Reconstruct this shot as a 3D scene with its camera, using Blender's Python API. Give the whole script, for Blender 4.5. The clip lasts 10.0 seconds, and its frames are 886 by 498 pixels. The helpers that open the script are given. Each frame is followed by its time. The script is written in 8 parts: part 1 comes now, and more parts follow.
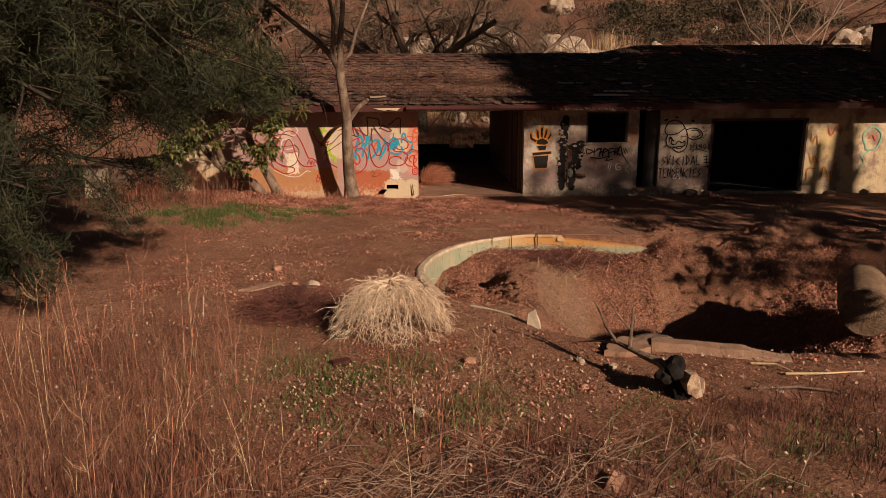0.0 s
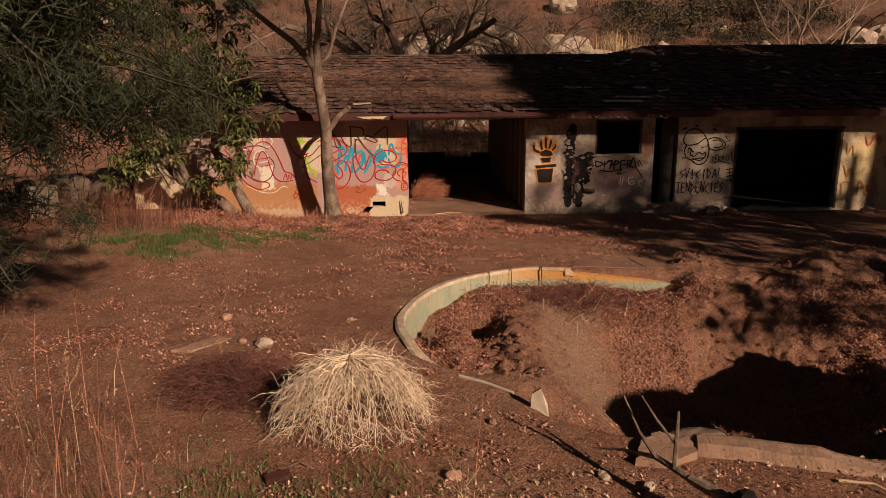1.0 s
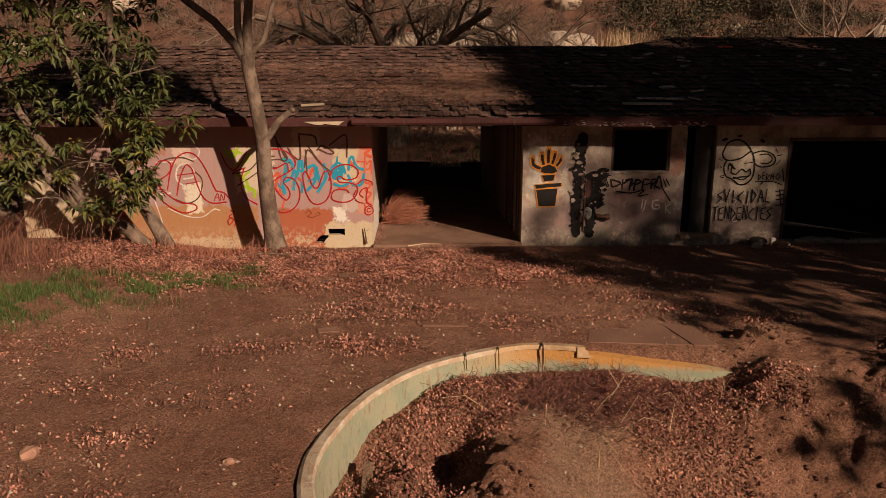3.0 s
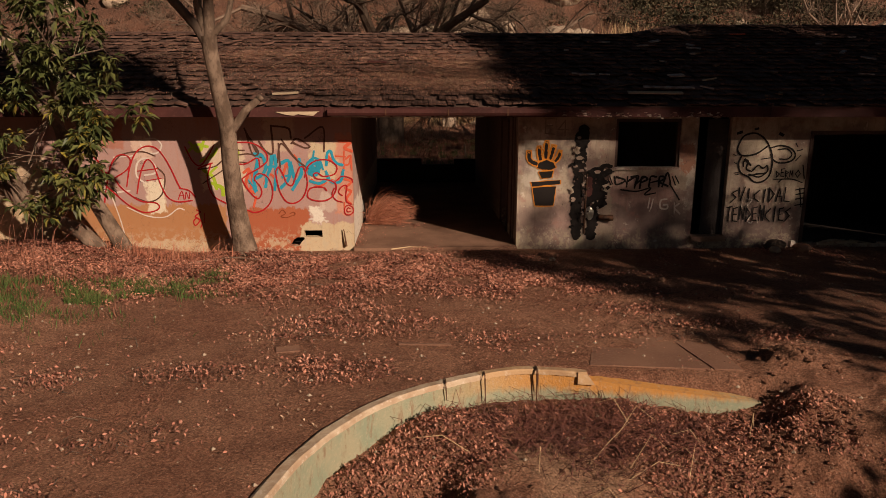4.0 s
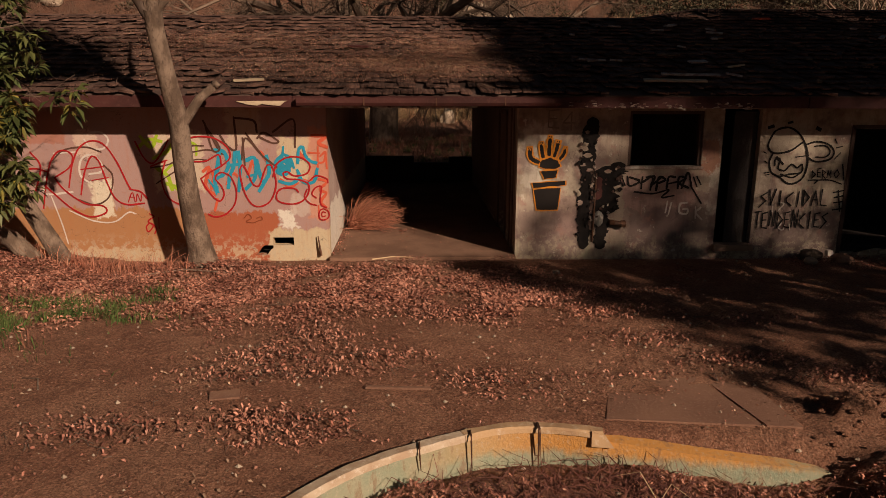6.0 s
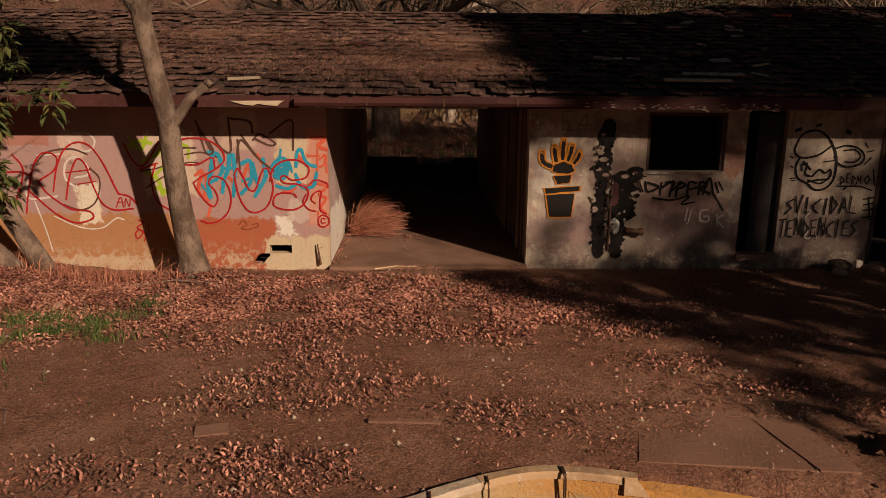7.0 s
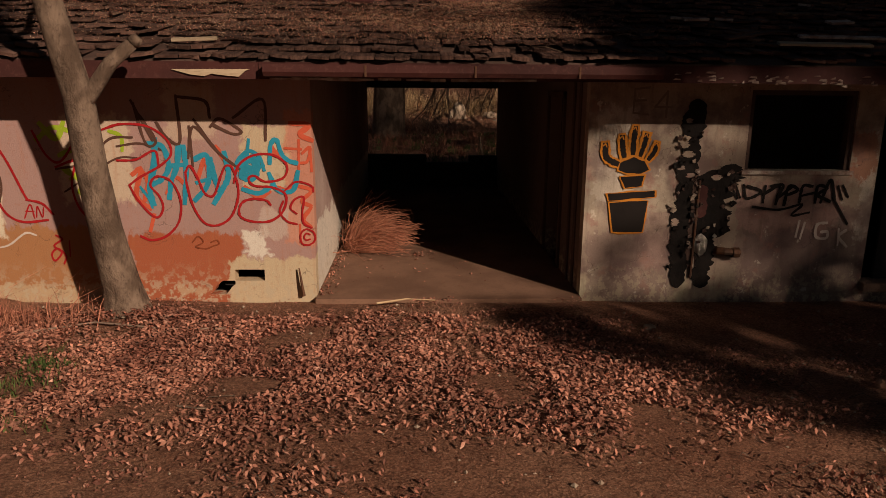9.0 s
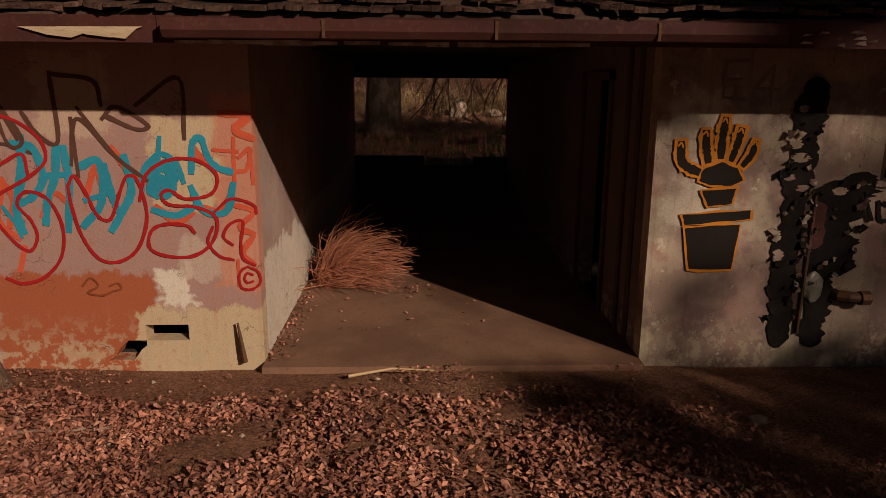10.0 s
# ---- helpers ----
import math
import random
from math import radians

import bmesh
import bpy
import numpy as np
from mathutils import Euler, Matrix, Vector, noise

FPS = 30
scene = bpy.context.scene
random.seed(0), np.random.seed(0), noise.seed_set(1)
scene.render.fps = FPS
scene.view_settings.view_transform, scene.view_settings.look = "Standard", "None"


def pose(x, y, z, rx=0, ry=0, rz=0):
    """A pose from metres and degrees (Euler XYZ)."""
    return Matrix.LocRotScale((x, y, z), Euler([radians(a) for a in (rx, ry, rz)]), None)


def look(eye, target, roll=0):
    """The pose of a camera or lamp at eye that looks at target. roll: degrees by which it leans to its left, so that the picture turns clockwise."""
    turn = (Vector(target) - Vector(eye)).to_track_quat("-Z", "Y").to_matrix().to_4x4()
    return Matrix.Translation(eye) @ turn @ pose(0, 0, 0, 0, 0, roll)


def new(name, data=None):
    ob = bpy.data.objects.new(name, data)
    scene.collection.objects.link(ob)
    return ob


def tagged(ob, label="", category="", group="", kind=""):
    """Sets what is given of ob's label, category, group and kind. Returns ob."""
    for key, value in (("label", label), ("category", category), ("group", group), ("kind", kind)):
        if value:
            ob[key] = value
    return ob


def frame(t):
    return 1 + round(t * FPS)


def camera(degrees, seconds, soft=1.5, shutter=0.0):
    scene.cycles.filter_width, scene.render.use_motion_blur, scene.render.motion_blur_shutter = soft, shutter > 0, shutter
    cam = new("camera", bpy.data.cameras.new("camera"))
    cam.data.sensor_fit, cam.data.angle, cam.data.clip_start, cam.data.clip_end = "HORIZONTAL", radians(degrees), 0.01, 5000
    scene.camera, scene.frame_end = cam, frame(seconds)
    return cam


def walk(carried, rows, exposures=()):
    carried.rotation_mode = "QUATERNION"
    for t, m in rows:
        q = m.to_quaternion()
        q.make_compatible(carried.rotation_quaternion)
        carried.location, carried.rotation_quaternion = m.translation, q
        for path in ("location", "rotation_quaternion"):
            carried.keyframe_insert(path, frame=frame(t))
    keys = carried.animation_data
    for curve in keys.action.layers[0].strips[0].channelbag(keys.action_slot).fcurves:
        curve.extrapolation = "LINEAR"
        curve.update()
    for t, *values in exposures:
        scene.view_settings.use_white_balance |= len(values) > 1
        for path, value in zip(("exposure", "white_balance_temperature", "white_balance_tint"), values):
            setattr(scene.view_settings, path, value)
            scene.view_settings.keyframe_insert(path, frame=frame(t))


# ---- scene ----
cam = camera(64.8, 10.0, soft=0.6)
PATH = [
    (0, (-1.734, -18.553, 2.918), (-1.647, -16.609, 2.456), -0.3),
    (0.5, (-1.586, -17.545, 2.983), (-1.5, -15.601, 2.521), -0.3),
    (1, (-1.42, -16.54, 3.018), (-1.338, -14.595, 2.557), -0.4),
    (1.5, (-1.256, -15.462, 3.01), (-1.175, -13.517, 2.553), -0.4),
    (2, (-1.102, -14.495, 3.003), (-1.019, -12.55, 2.547), -0.1),
    (2.5, (-0.95, -13.677, 2.986), (-0.866, -11.732, 2.528), -0.0),
    (4, (-0.532, -11.823, 2.744), (-0.447, -9.878, 2.283), 0.1),
    (4.5, (-0.422, -11.354, 2.614), (-0.34, -9.411, 2.149), 0.2),
    (5, (-0.321, -10.963, 2.587), (-0.239, -9.02, 2.122), 0.3),
    (5.5, (-0.272, -10.63, 2.574), (-0.19, -8.686, 2.11), 0.2),
    (7, (-0.338, -9.736, 2.588), (-0.258, -7.794, 2.117), 0.4),
    (7.5, (-0.398, -9.301, 2.596), (-0.317, -7.359, 2.125), 0.6),
    (8, (-0.441, -8.74, 2.561), (-0.363, -6.798, 2.09), 0.5),
    (8.5, (-0.48, -8.038, 2.394), (-0.403, -6.096, 1.924), 0.5),
    (9, (-0.495, -7.144, 2.237), (-0.419, -5.202, 1.768), 0.5),
    (9.5, (-0.476, -6.078, 2.131), (-0.401, -4.135, 1.662), 0.4),
    (10, (-0.427, -4.893, 2.035), (-0.35, -2.95, 1.566), 0.4),
]
walk(cam, [(t, look(eye, target, roll)) for t, eye, target, roll in PATH],
     exposures=[(0.0, 0.32), (2.5, 0.24), (5.0, 0.1), (8.0, -0.06), (9.0, -0.25), (10.0, -0.5)])

# ---- world and sun ----
SUN_FROM = Vector((0.75, -1.0, 0.61)).normalized()
world = bpy.data.worlds.new("world")
scene.world = world
world.use_nodes = True
wn = world.node_tree.nodes
sky = wn.new("ShaderNodeTexSky")
sky.sky_type = "NISHITA"
sky.sun_disc = False
sky.sun_elevation = math.asin(SUN_FROM.z)
sky.sun_rotation = math.atan2(SUN_FROM.x, SUN_FROM.y)
wn["Background"].inputs["Strength"].default_value = 0.009
world.node_tree.links.new(sky.outputs[0], wn["Background"].inputs["Color"])
sun_data = bpy.data.lights.new("sun", "SUN")
sun_data.energy, sun_data.angle, sun_data.color = 5.0, radians(0.9), (1.0, 0.79, 0.63)
sun = new("sun", sun_data)
sun.matrix_world = look(SUN_FROM * 60, (0, 0, 0))

# ---- materials ----
def nodes_of(name, rough=0.9, metal=0.0):
    m = bpy.data.materials.new(name)
    m.use_nodes = True
    nt = m.node_tree
    b = nt.nodes["Principled BSDF"]
    b.inputs["Roughness"].default_value = rough
    b.inputs["Metallic"].default_value = metal
    b.inputs["Specular IOR Level"].default_value = 0.25
    return m, nt, b


def coords(nt):
    return nt.nodes.new("ShaderNodeTexCoord").outputs["Object"]


def noise_tex(nt, vec, scale, detail=5.0, rough=0.6, stretch=None):
    if stretch:
        mp = nt.nodes.new("ShaderNodeMapping")
        mp.inputs["Scale"].default_value = stretch
        nt.links.new(vec, mp.inputs["Vector"])
        vec = mp.outputs[0]
    n = nt.nodes.new("ShaderNodeTexNoise")
    n.inputs["Scale"].default_value = scale
    n.inputs["Detail"].default_value = detail
    n.inputs["Roughness"].default_value = rough
    nt.links.new(vec, n.inputs["Vector"])
    return n.outputs["Fac"]


def remap(nt, val, a, b, c=0.0, d=1.0, smooth=True):
    n = nt.nodes.new("ShaderNodeMapRange")
    n.interpolation_type = "SMOOTHSTEP" if smooth else "LINEAR"
    for i, v in zip((1, 2, 3, 4), (a, b, c, d)):
        n.inputs[i].default_value = v
    nt.links.new(val, n.inputs[0])
    return n.outputs[0]


def maths(nt, op, a, b):
    n = nt.nodes.new("ShaderNodeMath")
    n.operation = op
    for i, v in enumerate((a, b)):
        if isinstance(v, (int, float)):
            n.inputs[i].default_value = v
        else:
            nt.links.new(v, n.inputs[i])
    return n.outputs[0]


def mix(nt, fac, a, b, mode="MIX"):
    n = nt.nodes.new("ShaderNodeMix")
    n.data_type, n.blend_type = "RGBA", mode
    for i, v in ((0, fac), (6, a), (7, b)):
        if isinstance(v, (int, float)):
            n.inputs[i].default_value = v
        elif isinstance(v, tuple):
            n.inputs[i].default_value = (*v, 1)
        else:
            nt.links.new(v, n.inputs[i])
    return n.outputs[2]


def bump(nt, b, height, strength, dist=0.02):
    n = nt.nodes.new("ShaderNodeBump")
    n.inputs["Strength"].default_value = strength
    n.inputs["Distance"].default_value = dist
    nt.links.new(height, n.inputs["Height"])
    nt.links.new(n.outputs[0], b.inputs["Normal"])


def surface(name, c1, c2, c3, s1=1.5, s2=18.0, rough=0.9, bumps=0.4, dist=0.02, island=0.0, random=0.0, metal=0.0, stretch=None, spec=None):
    """Two scales of variation: broad stains between c1 and c2, fine grain towards c3."""
    m, nt, b = nodes_of(name, rough, metal)
    v = coords(nt)
    big = remap(nt, noise_tex(nt, v, s1, 4, 0.6, stretch), 0.38, 0.62)
    fine = noise_tex(nt, v, s2, 6, 0.7, stretch)
    col = mix(nt, big, c1, c2)
    col = mix(nt, remap(nt, fine, 0.5, 0.72, 0, 0.75), col, c3)
    if island or random:
        if island:
            r = nt.nodes.new("ShaderNodeNewGeometry").outputs["Random Per Island"]
            k = island
        else:
            r = nt.nodes.new("ShaderNodeObjectInfo").outputs["Random"]
            k = random
        hs = nt.nodes.new("ShaderNodeHueSaturation")
        nt.links.new(remap(nt, r, 0, 1, 1 - k, 1 + k, False), hs.inputs["Value"])
        nt.links.new(col, hs.inputs["Color"])
        col = hs.outputs[0]
    nt.links.new(col, b.inputs["Base Color"])
    if bumps:
        bump(nt, b, fine, bumps, dist)
    if spec is not None:
        b.inputs["Specular IOR Level"].default_value = spec
    return m


def box_mask(nt, sx, sz, x0, x1, z0, z1, e=0.02):
    k = maths(nt, "MULTIPLY", remap(nt, sx, x0 - e, x0 + e), remap(nt, sx, x1 + e, x1 - e))
    q = maths(nt, "MULTIPLY", remap(nt, sz, z0 - e, z0 + e), remap(nt, sz, z1 + e, z1 - e))
    return maths(nt, "MULTIPLY", k, q)


def soil_material():
    """Red decomposed-granite soil: dusty drifts, damp stains, gravel grain and leaf litter crumbs."""
    m, nt, b = nodes_of("red_soil", 0.95)
    v = coords(nt)
    big = remap(nt, noise_tex(nt, v, 0.55, 5, 0.6), 0.36, 0.64)
    mid = remap(nt, noise_tex(nt, v, 3.5, 6, 0.65), 0.4, 0.7)
    fine = noise_tex(nt, v, 60, 5, 0.75)
    col = mix(nt, big, (0.305, 0.132, 0.075), (0.40, 0.195, 0.115))
    col = mix(nt, maths(nt, "MULTIPLY", mid, 0.65), col, (0.20, 0.082, 0.046))
    sp = nt.nodes.new("ShaderNodeSeparateXYZ")
    nt.links.new(v, sp.inputs[0])
    wob = maths(nt, "MULTIPLY", maths(nt, "SUBTRACT", noise_tex(nt, v, 2.2, 5, 0.65), 0.5), 1.3)
    # pale subsoil of the dug mound, and the greyer earth of the hillside
    sx, sy = maths(nt, "ADD", sp.outputs[0], wob), maths(nt, "SUBTRACT", sp.outputs[1], wob)
    tan = box_mask(nt, sx, sy, 0.2, 1.15, -9.2, -6.7, 0.15)
    col = mix(nt, maths(nt, "MULTIPLY", tan, 0.75), col, (0.37, 0.215, 0.128))
    hill = remap(nt, sp.outputs[1], 22, 30)
    col = mix(nt, maths(nt, "MULTIPLY", hill, remap(nt, noise_tex(nt, v, 0.3, 6, 0.7), 0.32, 0.62, 1.0, 0.55)), col, (0.115, 0.052, 0.032))
    crumb = noise_tex(nt, v, 21, 5, 0.75)
    col = mix(nt, remap(nt, crumb, 0.55, 0.66, 0, 0.55), col, (0.15, 0.06, 0.035))
    col = mix(nt, remap(nt, crumb, 0.43, 0.32, 0, 0.6), col, (0.46, 0.25, 0.155))
    col = mix(nt, remap(nt, fine, 0.54, 0.70, 0, 0.85), col, (0.56, 0.34, 0.225))
    col = mix(nt, remap(nt, fine, 0.45, 0.30, 0, 0.6), col, (0.07, 0.03, 0.02))
    # single grains of grit
    vo = nt.nodes.new("ShaderNodeTexVoronoi")
    vo.inputs["Scale"].default_value = 75
    nt.links.new(v, vo.inputs["Vector"])
    rgb = nt.nodes.new("ShaderNodeSeparateColor")
    nt.links.new(vo.outputs["Color"], rgb.inputs[0])
    hs = nt.nodes.new("ShaderNodeHueSaturation")
    nt.links.new(remap(nt, rgb.outputs[0], 0, 1, 0.62, 1.38, False), hs.inputs["Value"])
    nt.links.new(col, hs.inputs["Color"])
    nt.links.new(hs.outputs[0], b.inputs["Base Color"])
    h = maths(nt, "ADD", maths(nt, "ADD", maths(nt, "ADD", maths(nt, "MULTIPLY", mid, 0.8), fine), crumb), maths(nt, "MULTIPLY", rgb.outputs[1], 0.35))
    bump(nt, b, h, 1.0, 0.045)
    return m


def wall_paint(name, base, patches, stain, grime=0.5, wob=0.12, smoke=0.0):
    """Old painted render: buffed-over rectangles of paint with torn edges, streaks, cracks."""
    m, nt, b = nodes_of(name, 0.85)
    v = coords(nt)
    sp = nt.nodes.new("ShaderNodeSeparateXYZ")
    nt.links.new(v, sp.inputs[0])
    w1 = maths(nt, "MULTIPLY", maths(nt, "SUBTRACT", noise_tex(nt, v, 6, 6, 0.65), 0.5), wob * 2)
    w2 = maths(nt, "MULTIPLY", maths(nt, "SUBTRACT", noise_tex(nt, v, 5, 6, 0.7, (1.3, 1, 0.8)), 0.5), wob * 2.4)
    sx, sz = maths(nt, "ADD", sp.outputs[0], w1), maths(nt, "ADD", sp.outputs[2], w2)
    col = mix(nt, remap(nt, noise_tex(nt, v, 1.2, 5), 0.35, 0.65), base[0], base[1])
    for x0, x1, z0, z1, c, a in patches:
        k = box_mask(nt, sx, sz, x0, x1, z0, z1)
        col = mix(nt, maths(nt, "MULTIPLY", k, a), col, c)
    streak = remap(nt, noise_tex(nt, v, 9, 5, 0.7, (1.6, 1, 0.12)), 0.5, 0.75, 0, grime)
    col = mix(nt, streak, col, stain)
    fine = noise_tex(nt, v, 70, 4, 0.7)
    col = mix(nt, remap(nt, fine, 0.35, 0.75, 0.0, 0.28), col, (0.2, 0.145, 0.11))
    blot = noise_tex(nt, v, 16, 6, 0.75)
    col = mix(nt, remap(nt, blot, 0.52, 0.72, 0.0, 0.45), col, tuple(k * 0.8 for k in stain))
    col = mix(nt, remap(nt, blot, 0.40, 0.26, 0.0, 0.22), col, (0.55, 0.44, 0.34))
    if smoke:
        col = mix(nt, remap(nt, noise_tex(nt, v, 1.9, 5, 0.6), 0.46, 0.62, 0, smoke), col, (0.15, 0.092, 0.082))
        col = mix(nt, remap(nt, noise_tex(nt, v, 4.3, 5, 0.65), 0.55, 0.66, 0, smoke * 0.7), col, (0.30, 0.145, 0.115))
        col = mix(nt, remap(nt, noise_tex(nt, v, 6.1, 6, 0.7), 0.60, 0.66, 0, smoke * 0.9), col, (0.60, 0.51, 0.40))
    chip = maths(nt, "MULTIPLY", remap(nt, sp.outputs[2], 0.45, 0.0), remap(nt, noise_tex(nt, v, 11, 5, 0.7), 0.5, 0.56))
    col = mix(nt, maths(nt, "MULTIPLY", chip, 0.7), col, (0.46, 0.37, 0.25))
    vo = nt.nodes.new("ShaderNodeTexVoronoi")
    vo.feature = "DISTANCE_TO_EDGE"
    vo.inputs["Scale"].default_value = 3.4
    wn_ = nt.nodes.new("ShaderNodeTexNoise")
    wn_.inputs["Scale"].default_value = 5.0
    wn_.inputs["Detail"].default_value = 6.0
    nt.links.new(v, wn_.inputs["Vector"])
    wv = nt.nodes.new("ShaderNodeVectorMath")
    wv.operation = "MULTIPLY_ADD"
    wv.inputs[1].default_value = (0.4, 0.4, 0.4)
    nt.links.new(wn_.outputs["Color"], wv.inputs[0])
    nt.links.new(v, wv.inputs[2])
    nt.links.new(wv.outputs[0], vo.inputs["Vector"])
    crack = remap(nt, vo.outputs["Distance"], 0.0, 0.012, 1, 0)
    crack = maths(nt, "MULTIPLY", crack, remap(nt, noise_tex(nt, v, 1.7, 3), 0.54, 0.6))
    col = mix(nt, maths(nt, "MULTIPLY", crack, 0.7), col, (0.06, 0.04, 0.03))
    nt.links.new(col, b.inputs["Base Color"])
    bump(nt, b, maths(nt, "SUBTRACT", fine, crack), 0.35, 0.01)
    return m


CREAM, WHITE, MAUVE, ORANGE, OCHRE = (0.54, 0.42, 0.26), (0.68, 0.60, 0.49), (0.36, 0.215, 0.185), (0.36, 0.084, 0.028), (0.38, 0.165, 0.055)
M = {}
M["soil"] = soil_material()
M["wall_left"] = wall_paint("graffiti_wall_paint", (MAUVE, (0.385, 0.232, 0.196)), [
    (-9.0, -3.7, -0.5, 0.75, OCHRE, 0.9), (-9.0, -3.6, -0.5, 0.12, CREAM, 0.7), (-3.45, -2.3, -0.5, 0.68, ORANGE, 0.95),
    (-3.0, -2.72, 0.02, 0.12, CREAM, 0.6), (-2.45, -1.5, -0.5, 0.42, CREAM, 0.95), (-2.28, -2.02, 0.44, 0.72, WHITE, 1.0),
    (-2.25, -1.78, 1.15, 1.78, CREAM, 0.9), (-2.1, -1.5, 0.62, 0.95, (0.5, 0.38, 0.31), 0.8), (-1.82, -1.5, 0.55, 1.95, (0.56, 0.22, 0.13), 0.75),
    (-4.05, -3.35, 1.0, 1.85, (0.60, 0.47, 0.32), 0.75), (-5.0, -4.7, 0.6, 1.15, (0.68, 0.58, 0.42), 0.9), (-5.15, -4.85, 1.5, 1.9, (0.62, 0.45, 0.34), 0.7),
    (-5.9, -5.3, 1.7, 2.2, ORANGE, 0.5), (-8.2, -6.6, -0.2, 1.6, CREAM, 0.8), (-3.0, -2.5, 1.65, 2.2, (0.58, 0.45, 0.3), 0.5)],
    (0.40, 0.14, 0.05), 0.36, 0.16)
M["wall_right"] = wall_paint("stained_cream_wall_paint", ((0.46, 0.375, 0.275), (0.36, 0.265, 0.2)), [
    (1.2, 2.4, -0.3, 0.30, (0.48, 0.42, 0.28), 0.8), (2.9, 4.4, -0.3, 0.95, (0.27, 0.18, 0.15), 0.75), (4.05, 4.3, 1.25, 1.75, ORANGE, 0.6),
    (4.2, 4.36, 0.6, 1.3, WHITE, 0.6), (1.5, 2.3, -0.1, 0.5, (0.34, 0.24, 0.19), 0.6), (4.9, 6.3, -0.3, 0.7, (0.26, 0.18, 0.15), 0.7),
    (5.4, 6.3, 0.9, 1.85, (0.52, 0.43, 0.31), 0.6), (1.3, 2.25, -0.3, 0.7, (0.28, 0.19, 0.16), 0.65), (3.0, 3.9, 0.1, 0.75, (0.21, 0.135, 0.12), 0.7), (5.0, 5.8, -0.3, 0.45, (0.2, 0.13, 0.115), 0.7), (2.9, 4.0, 0.7, 1.22, (0.42, 0.24, 0.20), 0.6), (1.35, 1.75, 1.0, 2.0, WHITE, 0.45), (1.9, 2.3, 0.3, 0.95, (0.33, 0.2, 0.17), 0.5), (4.95, 5.4, 0.9, 2.0, (0.5, 0.4, 0.3), 0.5), (8.9, 12, -0.3, 2.0, (0.60, 0.45, 0.24), 0.75), (9.3, 9.8, 0.6, 1.7, (0.62, 0.42, 0.14), 0.5)],
    (0.14, 0.095, 0.075), 0.55, 0.24, 0.75)
M["wall_side"] = wall_paint("passage_wall_paint", ((0.34, 0.225, 0.19), (0.42, 0.3, 0.25)), [
    (-3, 3, -0.3, 0.75, WHITE, 0.85)], (0.2, 0.12, 0.09), 0.3, 0.2)
# darker version of the passage paint, with the east wall's shade in its colour
M["wall_passage_shade"] = wall_paint("shade_brown_passage_paint", ((0.12, 0.078, 0.064), (0.16, 0.105, 0.086)), [], (0.08, 0.05, 0.04), 0.4, 0.2)
M["passage_floor"] = surface("dirty_passage_concrete", (0.235, 0.128, 0.08), (0.17, 0.09, 0.056), (0.14, 0.08, 0.05), 1.3, 24, 0.92, 0.5, 0.012)
M["bough"] = surface("dark_needle_boughs", (0.045, 0.035, 0.025), (0.065, 0.05, 0.034), (0.03, 0.024, 0.018), 3, 20, 0.95, 0.4, 0.02)
# near-black colour puts the indoor shade into rooms, ceiling and rear wall
M["inside"] = surface("shade_dark_interior", (0.045, 0.036, 0.032), (0.065, 0.05, 0.043), (0.03, 0.023, 0.022), 1.2, 20)
M["concrete"] = surface("dusty_concrete", (0.27, 0.155, 0.097), (0.34, 0.21, 0.14), (0.18, 0.095, 0.058), 2.6, 30, 0.92, 0.7, 0.02)
M["deck"] = surface("dust_covered_concrete", (0.23, 0.118, 0.073), (0.19, 0.095, 0.06), (0.29, 0.17, 0.112), 1.6, 40, 0.93, 0.6, 0.02)
M["pale_concrete"] = surface("pale_broken_concrete", (0.50, 0.40, 0.28), (0.40, 0.31, 0.215), (0.62, 0.53, 0.41), 3, 30, 0.92, 0.5, 0.015)
M["shake"] = surface("weathered_cedar_shake", (0.082, 0.041, 0.029), (0.165, 0.09, 0.064), (0.03, 0.018, 0.014), 2.5, 30, 0.9, 1.0, 0.02, island=0.32, stretch=(1.6, 0.35, 1))
M["shake_part"] = surface("weathered_cedar_shake_single", (0.082, 0.041, 0.029), (0.165, 0.09, 0.064), (0.03, 0.018, 0.014), 2.5, 30, 0.9, 1.0, 0.02, random=0.32, stretch=(1.6, 0.35, 1))
M["fascia"] = surface("oxblood_painted_fascia", (0.066, 0.019, 0.015), (0.048, 0.015, 0.012), (0.1, 0.04, 0.03), 2, 22, 0.75, 0.3, 0.008)
M["raw_wood"] = surface("split_raw_wood", (0.52, 0.40, 0.26), (0.42, 0.31, 0.2), (0.25, 0.17, 0.1), 3, 30, 0.85, 0.5, 0.01, stretch=(0.3, 2, 2))
M["peel"] = surface("peeling_white_paint", (0.5, 0.43, 0.36), (0.3, 0.2, 0.16), (0.12, 0.07, 0.05), 9, 34, 0.8, 0.5, 0.01)
M["dark_wood"] = surface("dark_old_timber", (0.07, 0.04, 0.03), (0.1, 0.06, 0.045), (0.04, 0.025, 0.02), 2, 25, 0.85, 0.4, 0.01)
M["bark"] = surface("grey_tan_bark", (0.12, 0.078, 0.052), (0.26, 0.18, 0.125), (0.07, 0.045, 0.033), 5, 30, 0.95, 1.0, 0.03, stretch=(1, 1, 0.55))
M["dark_bark"] = surface("dark_bark", (0.10, 0.068, 0.05), (0.15, 0.10, 0.07), (0.05, 0.035, 0.025), 3, 20, 0.95, 0.8, 0.02, stretch=(1, 1, 0.4))
M["twig"] = surface("bare_grey_twigs", (0.27, 0.185, 0.13), (0.18, 0.12, 0.085), (0.36, 0.26, 0.19), 0.7, 6, 0.95, 0, island=0.35)
